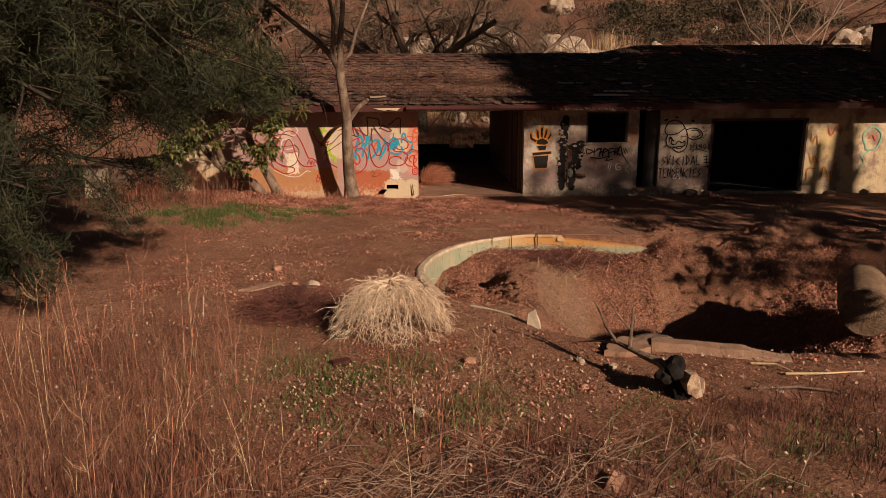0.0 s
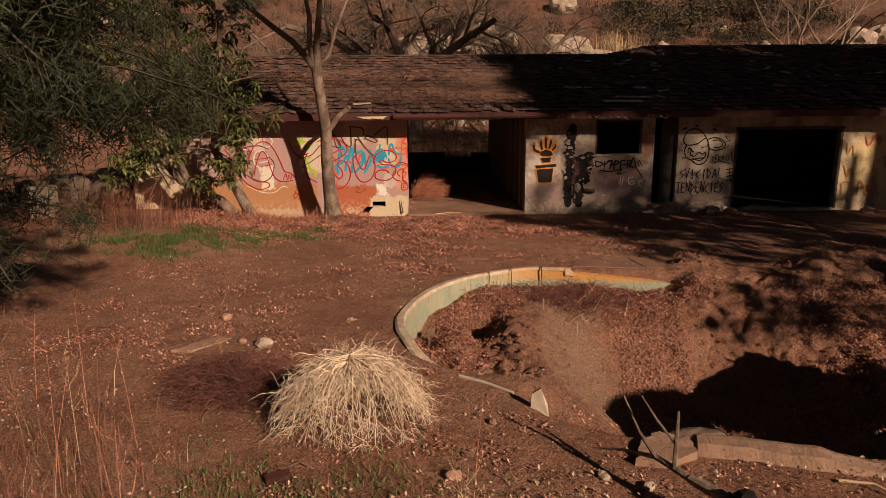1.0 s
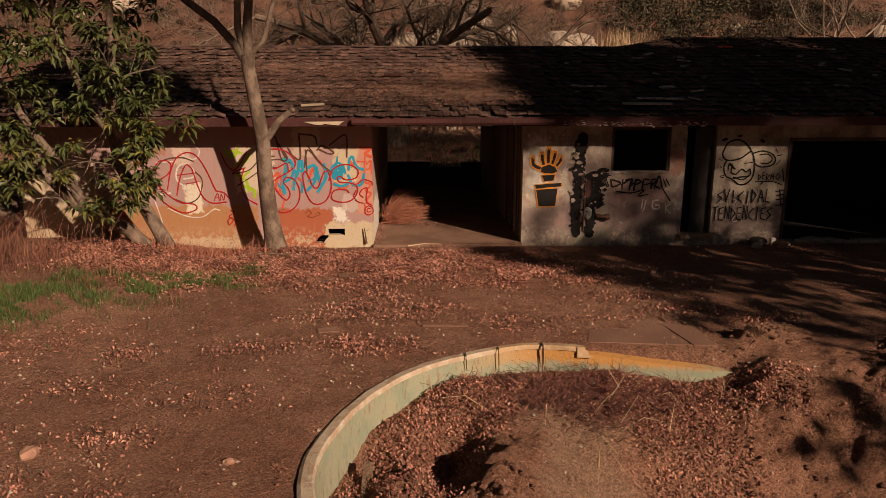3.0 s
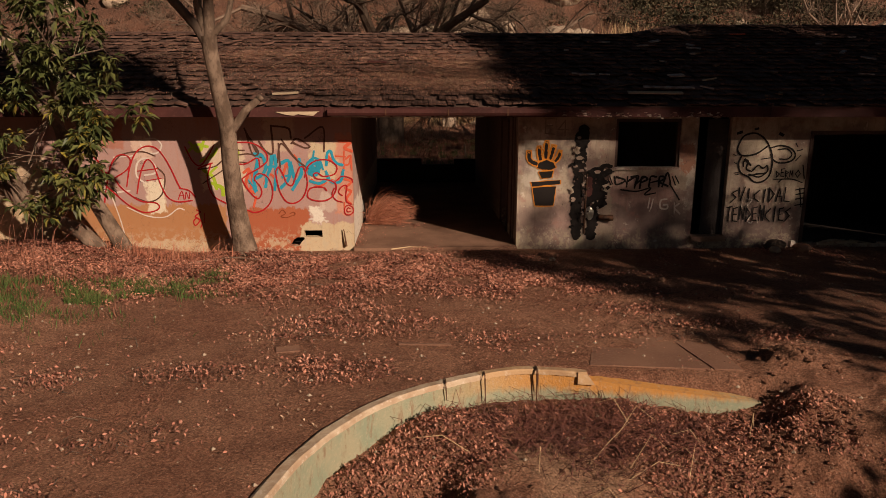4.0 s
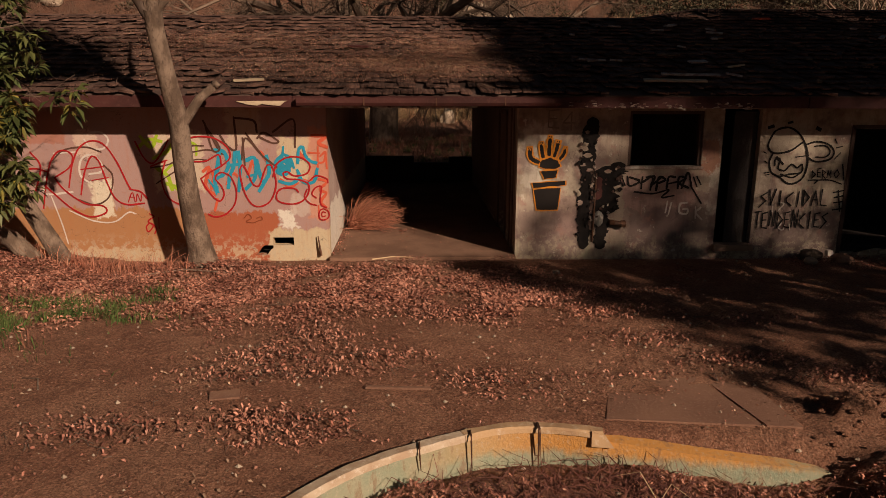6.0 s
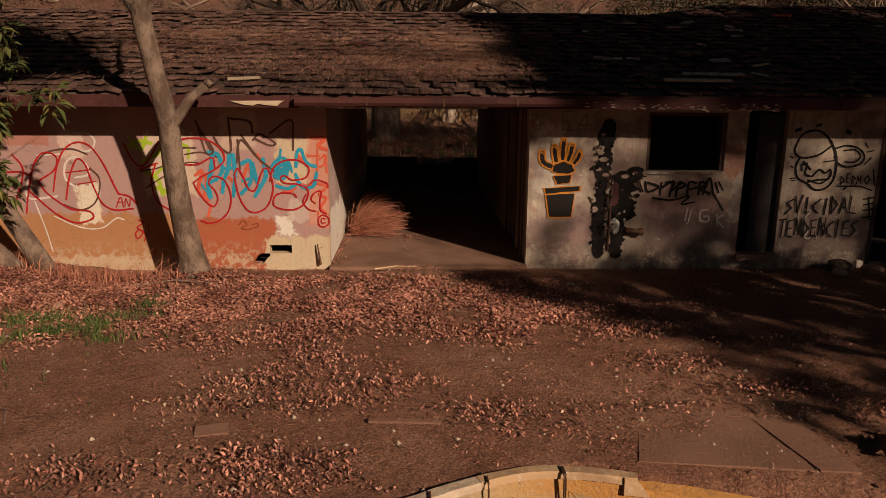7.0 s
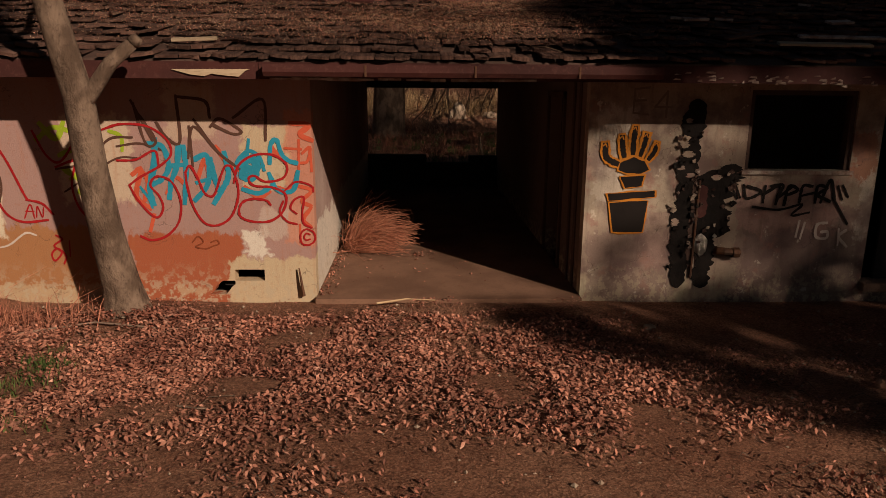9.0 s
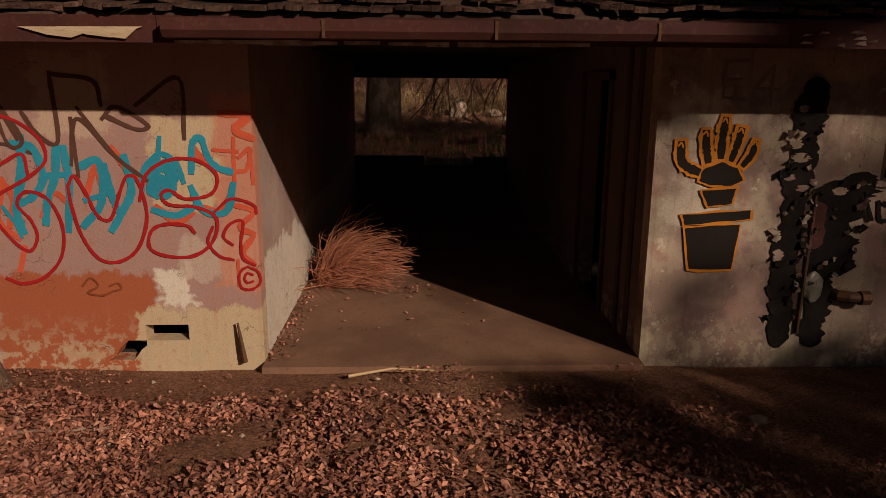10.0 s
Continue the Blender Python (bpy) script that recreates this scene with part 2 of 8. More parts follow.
M["twig_dark"] = surface("grey_brush_twigs", (0.17, 0.115, 0.08), (0.11, 0.072, 0.05), (0.24, 0.175, 0.125), 0.7, 6, 0.95, 0, island=0.4)
M["leaf"] = surface("broad_green_leaves", (0.055, 0.068, 0.02), (0.095, 0.095, 0.028), (0.03, 0.038, 0.013), 1.2, 9, 0.45, 0, island=0.5)
M["leaf_yellow"] = surface("yellowing_leaves", (0.22, 0.175, 0.03), (0.14, 0.12, 0.025), (0.11, 0.07, 0.016), 2, 9, 0.5, 0, island=0.3)
M["needle"] = surface("olive_needles", (0.022, 0.026, 0.011), (0.036, 0.037, 0.015), (0.014, 0.016, 0.008), 0.8, 6, 0.8, 0, island=0.5)
M["litter_pale"] = surface("pale_curled_leaves", (0.44, 0.29, 0.185), (0.33, 0.195, 0.12), (0.54, 0.40, 0.27), 1.5, 12, 0.8, 0, island=0.5)
M["litter"] = surface("dry_fallen_leaves", (0.43, 0.185, 0.12), (0.25, 0.095, 0.062), (0.58, 0.345, 0.245), 1.5, 12, 0.8, 0, island=0.6)
M["dry_grass"] = surface("rust_dry_grass", (0.23, 0.09, 0.052), (0.12, 0.045, 0.03), (0.34, 0.175, 0.10), 0.9, 7, 0.9, 0, island=0.4)
M["straw"] = surface("pale_straw_stalks", (0.52, 0.36, 0.2), (0.42, 0.28, 0.15), (0.6, 0.45, 0.27), 1, 7, 0.9, 0, island=0.3)
M["green_grass"] = surface("short_green_grass", (0.055, 0.088, 0.02), (0.085, 0.11, 0.028), (0.20, 0.16, 0.065), 0.9, 7, 0.85, 0, island=0.4)
M["tumble_pale"] = surface("bleached_tumbleweed", (0.64, 0.48, 0.33), (0.54, 0.39, 0.26), (0.72, 0.58, 0.42), 2, 9, 0.9, 0, island=0.25)
M["tumble_red"] = surface("rusty_tumbleweed", (0.46, 0.19, 0.11), (0.36, 0.135, 0.08), (0.55, 0.29, 0.18), 2, 9, 0.9, 0, island=0.35)
M["dark_brush"] = surface("dark_maroon_brush", (0.10, 0.04, 0.03), (0.15, 0.055, 0.04), (0.07, 0.03, 0.025), 2, 9, 0.95, 0, island=0.35)
M["rock"] = surface("granite_boulder", (0.40, 0.305, 0.215), (0.30, 0.215, 0.15), (0.5, 0.39, 0.29), 1.2, 14, 0.92, 0.6, 0.03)
M["stone"] = surface("reddish_field_stone", (0.35, 0.185, 0.115), (0.25, 0.125, 0.08), (0.44, 0.28, 0.19), 6, 25, 0.92, 0.5, 0.01, random=0.3)
M["scrub"] = surface("hillside_scrub", (0.10, 0.055, 0.034), (0.065, 0.04, 0.027), (0.15, 0.085, 0.05), 0.25, 3, 0.95, 0, island=0.45)
M["scrub_dark"] = surface("dark_chaparral", (0.055, 0.05, 0.028), (0.085, 0.066, 0.036), (0.04, 0.035, 0.02), 0.4, 3, 0.95, 0, island=0.45)
M["rust"] = surface("rusty_iron", (0.08, 0.045, 0.03), (0.14, 0.065, 0.035), (0.05, 0.03, 0.025), 6, 30, 0.7, 0.4, 0.005, metal=0.5)
M["tar"] = surface("matte_black", (0.012, 0.010, 0.009), (0.02, 0.016, 0.014), (0.028, 0.02, 0.017), 4, 30, 0.9, 0.5, 0.01, spec=0.08)
M["foil"] = surface("crumpled_foil", (0.5, 0.46, 0.4), (0.4, 0.36, 0.3), (0.6, 0.55, 0.5), 9, 30, 0.3, 0.8, 0.02, metal=0.9)
M["plastic"] = surface("dusty_dark_plastic", (0.05, 0.048, 0.035), (0.075, 0.065, 0.05), (0.1, 0.085, 0.06), 4, 24, 0.5, 0.3, 0.01)
M["log_bark"] = surface("rough_log_bark", (0.27, 0.17, 0.1), (0.18, 0.108, 0.065), (0.09, 0.055, 0.037), 4, 22, 0.95, 1.0, 0.05)
M["stump_face"] = surface("dark_flecked_pale_break", (0.50, 0.36, 0.24), (0.30, 0.19, 0.12), (0.07, 0.045, 0.035), 9, 22, 0.92, 0.8, 0.02)
M["log_end"] = surface("sawn_log_end", (0.40, 0.27, 0.155), (0.3, 0.19, 0.11), (0.48, 0.35, 0.22), 5, 28, 0.9, 0.5, 0.01)


def spray(name, c, rough=0.6):
    return surface(name, c, tuple(k * 0.85 for k in c), tuple(min(1, k * 1.15) for k in c), 3, 40, rough, 0.1, 0.002, spec=0.06)


M["sp_red"] = spray("crimson_spray", (0.36, 0.018, 0.02))
M["sp_blue"] = spray("turquoise_spray", (0.03, 0.26, 0.36))
M["sp_lime"] = spray("lime_spray", (0.32, 0.42, 0.03))
M["sp_black"] = spray("black_spray", (0.018, 0.014, 0.012))
M["sp_brown"] = spray("dark_brown_spray", (0.10, 0.05, 0.035))
M["sp_orange"] = spray("orange_spray", (0.52, 0.19, 0.025))
M["sp_coral"] = spray("coral_spray", (0.55, 0.10, 0.05))
M["sp_white"] = spray("chalk_white_spray", (0.6, 0.5, 0.42))
M["sp_faint"] = spray("faded_brown_spray", (0.24, 0.17, 0.13))
M["sp_rust"] = spray("rust_brown_spray", (0.23, 0.06, 0.026))
M["sp_green"] = spray("pale_green_spray", (0.2, 0.4, 0.28))


def pool_material():
    """Pool shell render: pale turquoise below, rust-orange waterline stain above, scaled and cracked."""
    m, nt, b = nodes_of("stained_pool_render", 0.8)
    v = coords(nt)
    sp = nt.nodes.new("ShaderNodeSeparateXYZ")
    nt.links.new(v, sp.inputs[0])
    w = maths(nt, "MULTIPLY", maths(nt, "SUBTRACT", noise_tex(nt, v, 14, 6, 0.7, (1, 1, 0.4)), 0.5), 0.16)
    z = maths(nt, "ADD", sp.outputs[2], w)
    col = mix(nt, remap(nt, noise_tex(nt, v, 3, 5), 0.35, 0.65), (0.24, 0.265, 0.175), (0.32, 0.29, 0.185))
    east = remap(nt, sp.outputs[0], -0.6, 0.9)
    rust = maths(nt, "MULTIPLY", remap(nt, z, -0.13, -0.03), maths(nt, "MULTIPLY", east, 0.92))
    col = mix(nt, rust, col, (0.52, 0.23, 0.05))
    col = mix(nt, remap(nt, noise_tex(nt, v, 30, 4, 0.7), 0.52, 0.75, 0, 0.6), col, (0.45, 0.36, 0.25))
    col = mix(nt, remap(nt, noise_tex(nt, v, 8, 6, 0.75, (1.5, 1.5, 0.5)), 0.52, 0.66, 0, 0.7), col, (0.22, 0.13, 0.075))
    nt.links.new(col, b.inputs["Base Color"])
    bump(nt, b, noise_tex(nt, v, 40, 4), 0.6, 0.015)
    return m


M["pool"] = pool_material()
M["coping_pale"] = surface("chipped_pale_coping", (0.50, 0.38, 0.26), (0.40, 0.27, 0.17), (0.64, 0.54, 0.42), 5, 22, 0.9, 0.6, 0.015)
M["coping"] = surface("chipped_coping_concrete", (0.36, 0.22, 0.12), (0.46, 0.29, 0.15), (0.56, 0.44, 0.32), 3, 22, 0.9, 0.5, 0.012)

# ---- mesh tools ----
class Geo:
    """Gathers vertices and faces for one mesh."""

    def __init__(self):
        self.v, self.f, self.n = [], [], 0

    def add(self, verts, faces):
        verts = np.asarray(verts, float).reshape(-1, 3)
        self.v.append(verts)
        self.f.extend([tuple(i + self.n for i in f) for f in faces])
        self.n += len(verts)

    def box(self, x0, x1, y0, y1, z0, z1):
        v = [(x, y, z) for z in (z0, z1) for x, y in ((x0, y0), (x1, y0), (x1, y1), (x0, y1))]
        self.add(v, [(3, 2, 1, 0), (4, 5, 6, 7), (0, 1, 5, 4), (1, 2, 6, 5), (2, 3, 7, 6), (3, 0, 4, 7)])

    def tube(self, pts, radii, sides=6, cap=True):
        pts = np.asarray(pts, float)
        n = len(pts)
        radii = np.broadcast_to(np.asarray(radii, float), (n,))
        d = np.empty_like(pts)
        d[1:-1] = pts[2:] - pts[:-2]
        d[0], d[-1] = pts[1] - pts[0], pts[-1] - pts[-2]
        d /= np.sqrt((d * d).sum(1))[:, None] + 1e-9
        a = np.zeros_like(d)
        if abs(d[:, 2]).mean() < 0.8:
            a[:, 0], a[:, 1] = d[:, 1], -d[:, 0]
        else:
            a[:, 1], a[:, 2] = d[:, 2], -d[:, 1]
        a /= np.sqrt((a * a).sum(1))[:, None] + 1e-9
        b = np.empty_like(d)
        b[:, 0] = d[:, 1] * a[:, 2] - d[:, 2] * a[:, 1]
        b[:, 1] = d[:, 2] * a[:, 0] - d[:, 0] * a[:, 2]
        b[:, 2] = d[:, 0] * a[:, 1] - d[:, 1] * a[:, 0]
        ang = np.arange(sides) * 2 * math.pi / sides
        ring = pts[:, None] + radii[:, None, None] * (np.cos(ang)[None, :, None] * a[:, None] + np.sin(ang)[None, :, None] * b[:, None])
        fs = [(o + k, o + (k + 1) % sides, o + sides + (k + 1) % sides, o + sides + k) for o in range(0, (n - 1) * sides, sides) for k in range(sides)]
        if cap:
            fs.append(tuple(range(sides - 1, -1, -1)))
            fs.append(tuple(range((n - 1) * sides, n * sides)))
        self.add(ring.reshape(-1, 3), fs)

    def mesh(self, name, mats, smooth=False):
        me = bpy.data.meshes.new(name)
        v = np.concatenate(self.v) if self.v else np.zeros((0, 3))
        me.from_pydata(v.tolist(), [], self.f)
        for m in mats if isinstance(mats, (list, tuple)) else [mats]:
            me.materials.append(m)
        if smooth:
            me.polygons.foreach_set("use_smooth", [True] * len(me.polygons))
        me.update()
        return me


def quads_mesh(name, q, mat):
    """A mesh of loose quads, q of shape (n, 4, 3)."""
    me = bpy.data.meshes.new(name)
    n = len(q)
    me.vertices.add(n * 4)
    me.vertices.foreach_set("co", np.ascontiguousarray(q, dtype=np.float32).ravel())
    me.loops.add(n * 4)
    me.loops.foreach_set("vertex_index", np.arange(n * 4, dtype=np.int32))
    me.polygons.add(n)
    me.polygons.foreach_set("loop_start", np.arange(0, n * 4, 4, dtype=np.int32))
    me.materials.append(mat)
    me.update(calc_edges=True)
    me.validate()
    return me


def part(name, geo, mat, parent=None, label="", smooth=False):
    me = geo.mesh(name, mat, smooth) if isinstance(geo, Geo) else geo
    ob = new(name, me)
    ob.parent = parent
    return tagged(ob, label)


def empty(name, loc, label, category, group="", kind=""):
    ob = new(name)
    ob.empty_display_size = 0.1
    ob.location = loc
    return tagged(ob, label, category, group, kind)


def sub(name, geo, mat, parent, label="", smooth=False):
    """A part in world coordinates under an Empty that stands at its own place."""
    ob = part(name, geo, mat, parent, label, smooth)
    if parent is not None:
        ob.matrix_parent_inverse = Matrix.Translation(-Vector(parent.location)) if parent.parent is None else Matrix.Identity(4)
    return ob


def smooth01(x):
    x = np.clip(x, 0, 1)
    return x * x * (3 - 2 * x)


def lumpy(x, y, s, seed=0.0):
    """Cheap smooth noise from a few sine waves, about -1 to 1."""
    x, y = np.asarray(x, float) * s + seed, np.asarray(y, float) * s - seed * 0.7
    return (np.sin(x * 1.0 + 1.7 * np.sin(y * 0.8)) + np.sin(y * 1.3 + 1.3 * np.sin(x * 1.1 + 2)) + 0.6 * np.sin(2.3 * x - 1.9 * y + 1) + 0.4 * np.sin(3.7 * y + 3.1 * x)) / 3


LATTICE = np.random.default_rng(5).uniform(-1, 1, (64, 64))


def clods(x, y, s, seed=0.0):
    """Lattice noise in three octaves, about -1 to 1, without any regular run."""
    x, y = np.asarray(x, float), np.asarray(y, float)
    out, amp, tot = 0.0, 1.0, 0.0
    for k in range(3):
        u = (x * 0.83 + y * 0.55) * s * 2.1 ** k + seed * 3.7 + 11.3 * k
        v = (y * 0.83 - x * 0.55) * s * 2.1 ** k - seed * 1.9 + 5.1 * k
        i, j = np.floor(u).astype(int), np.floor(v).astype(int)
        f, h = smooth01(u - i), smooth01(v - j)
        a, b = LATTICE[i % 64, j % 64], LATTICE[(i + 1) % 64, j % 64]
        c, d = LATTICE[i % 64, (j + 1) % 64], LATTICE[(i + 1) % 64, (j + 1) % 64]
        out = out + amp * ((a * (1 - f) + b * f) * (1 - h) + (c * (1 - f) + d * f) * h)
        tot += amp
        amp *= 0.55
    return out / tot * 1.5


def rock_geo(rng, size, flat=0.7, sub_div=2):
    bm = bmesh.new()
    bmesh.ops.create_icosphere(bm, subdivisions=sub_div, radius=1)
    k = rng.uniform(0, 50)
    for v in bm.verts:
        d = v.co.normalized()
        r = 1 + 0.42 * noise.noise(d * 1.5 + Vector((k, 0, 0))) + 0.2 * noise.noise(d * 3.7 + Vector((0, k, 0)))
        r = max(0.55, min(r, 1.05))
        v.co = Vector((d.x * r * size[0], d.y * r * size[1], d.z * r * size[2] * flat))
    g = Geo()
    bm.verts.ensure_lookup_table()
    g.add([v.co[:] for v in bm.verts], [tuple(v.index for v in f.verts) for f in bm.faces])
    bm.free()
    return g


def leaf_quads(rng, p, size, tilt=0.6, aspect=0.5, up=None):
    """Diamond leaves at p (n, 3), folded a little, lying within tilt of flat."""
    n = len(p)
    yaw = rng.uniform(0, 2 * math.pi, n)
    L = size * rng.uniform(0.6, 1.3, n)
    d = np.stack([np.cos(yaw), np.sin(yaw), rng.normal(0, tilt, n)], 1)
    d /= np.linalg.norm(d, axis=1, keepdims=True)
    s = np.stack([-np.sin(yaw), np.cos(yaw), rng.normal(0, tilt, n)], 1)
    s /= np.linalg.norm(s, axis=1, keepdims=True)
    a = d * (L / 2)[:, None]
    b = s * (L * aspect / 2)[:, None]
    lift = np.zeros((n, 3))
    lift[:, 2] = L * 0.12
    return np.stack([p - a, p + b * 1.0 + lift, p + a, p - b + lift], 1)


def blades(rng, p, h, width=0.008, lean=0.35, bend=0.3):
    """Two bent quads for each blade that rises from p."""
    n = len(p)
    yaw = rng.uniform(0, 2 * math.pi, n)
    H = h * rng.uniform(0.5, 1.2, n)
    out = np.stack([np.cos(yaw), np.sin(yaw), np.zeros(n)], 1) * (H * rng.normal(0, lean, n))[:, None]
    side = np.stack([-np.sin(yaw + 0.7), np.cos(yaw + 0.7), np.zeros(n)], 1) * width * rng.uniform(0.6, 1.4, n)[:, None]
    up = np.zeros((n, 3))
    up[:, 2] = H
    m = p + up * 0.55 + out * 0.4
    t = p + up * (1 - 0.12 * rng.random(n))[:, None] + out * (1 + bend)
    return np.concatenate([np.stack([p - side, p + side, m + side * 0.75, m - side * 0.75], 1), np.stack([m - side * 0.75, m + side * 0.75, t + side * 0.2, t - side * 0.2], 1)])


def grow(g, rng, start, way, length, radius, level, tips=None, wander=0.35, droop=0.0, kids=(4, 5, 4), sides=(8, 5, 3, 3), taper=0.5, spread=0.8, seg=6, shrink=0.55, thin=0.55):
    """A limb with its branches, level by level."""
    pts, r = [np.array(start, float)], [radius]
    d = np.array(way, float)
    d /= np.linalg.norm(d)
    for i in range(seg):
        d = d + rng.normal(0, wander / seg ** 0.5, 3) * 0.6
        d[2] -= droop / seg
        d /= np.linalg.norm(d)
        pts.append(pts[-1] + d * length / seg)
        r.append(radius * (1 - (1 - taper) * (i + 1) / seg))
    g.tube(pts, r, sides[0], cap=False)
    if tips is not None and level <= 1:
        tips.extend(pts[seg // 2:])
    if level <= 0:
        return
    for k in range(kids[0]):
        f = rng.uniform(0.3, 1.0)
        j = min(seg, max(1, int(f * seg + 0.5)))
        base = pts[j]
        ax = pts[j] - pts[j - 1]
        ax /= np.linalg.norm(ax)
        q = rng.normal(0, 1, 3)
        q -= ax * q.dot(ax)
        q /= np.linalg.norm(q)
        nd = ax * (1 - 0.4 * spread) + q * spread
        grow(g, rng, base, nd, length * shrink * rng.uniform(0.7, 1.25), r[j] * thin, level - 1, tips, wander, droop, kids[1:], sides[1:], taper, spread, max(2 if level == 1 else 3, seg - 1), shrink, thin)

# ---- ground ----
POOL = np.array([(2.75, -5.98), (1.08, -5.72), (0.95, -5.55), (0.05, -5.72), (-0.75, -6.18), (-1.28, -6.85), (-1.6, -7.7), (-1.64, -8.35), (-1.42, -9.15),
                 (-0.75, -9.95), (-0.3, -10.75), (0.42, -11.15), (2.4, -11.55), (4.3, -11.9), (6.6, -11.0), (7.0, -9.0), (5.6, -7.2), (3.8, -6.5)])


def signed_pool(x, y):
    """Distance to the pool's outline, positive inside."""
    x, y = np.asarray(x, float), np.asarray(y, float)
    best = np.full(x.shape, 1e9)
    inside = np.zeros(x.shape, bool)
    n = len(POOL)
    for i in range(n):
        (ax, ay), (bx, by) = POOL[i], POOL[(i + 1) % n]
        t = np.clip(((x - ax) * (bx - ax) + (y - ay) * (by - ay)) / ((bx - ax) ** 2 + (by - ay) ** 2), 0, 1)
        best = np.minimum(best, np.hypot(x - ax - t * (bx - ax), y - ay - t * (by - ay)))
        inside ^= ((ay > y) != (by > y)) & (x < (bx - ax) * (y - ay) / (by - ay + 1e-12) + ax)
    return np.where(inside, best, -best)


def hump(x, y, cx, cy, rx, ry):
    return np.exp(-(((x - cx) / rx) ** 2 + ((y - cy) / ry) ** 2))


def ground_z(x, y):
    x, y = np.asarray(x, float), np.asarray(y, float)
    z = 0.1 * smooth01((-1.0 - y) / 3.0) - 0.03
    z = z + 0.30 * smooth01((-4.2 - x) / 1.6) * smooth01((y + 7) / 4) * smooth01((4 - y) / 3)
    z = z + 0.12 * hump(x, y, -3.3, -0.7, 0.8, 0.6)
    flat = smooth01((x - 0.9) / 0.3) * smooth01((3.0 - x) / 0.3) * smooth01((y + 6.0) / 0.2) * smooth01((-4.6 - y) / 0.4)
    z = z + (1 - flat) * (0.02 * lumpy(x, y, 1.3) + 0.012 * lumpy(x, y, 4.1, 3))
    yard = smooth01((y + 20) / 4) * smooth01((20 - y) / 4)
    z = z + (1 - yard) * 0.15 * lumpy(x, y, 0.4, 5)
    z = z + 0.05 * smooth01((y + 1.5) / 1.3) * smooth01((x + 2.2) / 0.5) * smooth01((1.9 - x) / 0.5) * (y < 0.06)
    # the rough patch at the foreground
    near = smooth01((-12.3 - y) / 2)
    z = z + near * (0.05 * lumpy(x, y, 2.2, 8))
    # behind the house: low grass, a track, then the hill
    back = np.maximum(y - 25.0, 0)
    z = z + 0.3 * smooth01((y - 9) / 6) + np.where(y > 25, 0.5 * np.minimum(back, 60) * smooth01(back / 8) + 0.12 * np.maximum(back - 60, 0) + smooth01(back / 15) * (1.4 * lumpy(x, y, 0.13, 2) + 0.5 * lumpy(x, y, 0.45)), 0)
    # pool pit
    s = signed_pool(x, y)
    soft = np.maximum(smooth01((x - 2.3) / 1.2), 0.5 * smooth01((0.1 - x) / 0.5) * smooth01((-9.3 - y) / 0.5))
    drop = smooth01((s + 0.05) / (0.09 + 1.2 * soft))
    rough = 0.05 * clods(x, y, 1, 4) + 0.03 * clods(x, y, 2.5, 1) + 0.018 * clods(x, y, 5.5, 2) + 0.012 * clods(x, y, 11, 6)
    # a shelf of fill along the far wall, then a deep basin under the near rim
    basin = smooth01((-6.5 - y) / 2.2) * smooth01((x + 0.1) / 1.6) * (1 - 0.85 * smooth01((x - 2.5) / 2.4))
    floor = -0.24 + rough - 0.98 * basin
    floor = floor - 0.2 * smooth01((-0.85 - x) / 0.4) * smooth01((-6.9 - y) / 0.6) + 0.15 * hump(x, y, -0.25, -6.35, 0.6, 0.4) + 0.09 * hump(x, y, 0.9, -6.0, 1.5, 0.35)
    # the crest of dug earth, steep to the west, running out south into the basin
    crest = np.exp(-(np.abs((x - 0.08 - 0.1 * (y + 7.6)) / 0.42) ** 2.4 + np.abs((y + 7.75) / 0.95) ** 3))
    floor = floor + crest * (0.15 + 0.06 * clods(x, y, 2.1, 3) * smooth01((0.4 - x) / 0.4) + 0.05 * clods(x, y, 4.6, 6) * smooth01((0.3 - x) / 0.3) + 0.018 * clods(x, y, 5.2, 3))
    west = smooth01((0.05 - x) / 0.25) * smooth01((y + 9.6) / 0.5) * smooth01((-7.2 - y) / 0.5)
    floor = floor + west * (0.07 * clods(x, y, 4.1, 3) + 0.05 * clods(x, y, 9.7, 1)) + 0.012 * clods(x, y, 17, 5)
    floor = floor - 0.26 * hump(x, y, -0.5, -7.35, 0.3, 0.42) - 0.16 * hump(x, y, -0.55, -8.7, 0.4, 0.5)
    # loose lumps on the east bank and the ledge that carries the log
    floor = floor + smooth01((x - 2.1) / 0.8) * (0.07 * clods(x, y, 1.7, 4) + 0.05 * clods(x, y, 3.6, 7) + 0.035 * clods(x, y, 8, 2)) + 0.16 * hump(x, y, 2.9, -6.75, 0.4, 0.35)
    floor = floor + 0.34 * hump(x, y, 4.2, -10.1, 1.0, 0.7) + 0.72 * hump(x, y, 2.95, -10.5, 0.55, 0.32)
    floor = floor + 0.36 * hump(x, y, -0.45, -9.95, 0.5, 0.4)
    z = z * (1 - drop) + floor * drop
    z = z - 0.14 * smooth01((x - 1.15) / 0.6) * smooth01((3.0 - x) / 0.4) * np.exp(-((y + 5.88 + 0.16 * (1.9 - x) * -1) / 0.13) ** 2) * (1 - drop)
    # heaps of dug earth
    z = z + (0.15 + 0.07 * clods(x, y, 2.9, 2) + 0.08 * clods(x, y, 6.3, 2) + 0.05 * clods(x, y, 11, 4)) * hump(x, y, 3.2, -5.55, 0.32, 0.26) + 0.34 * hump(x, y, 4.9, -6.4, 0.9, 0.6) + 0.3 * hump(x, y, 6.4, -7.3, 1.3, 0.8)
    heap = hump(x, y, 4.8, -6.6, 2.2, 1.3)
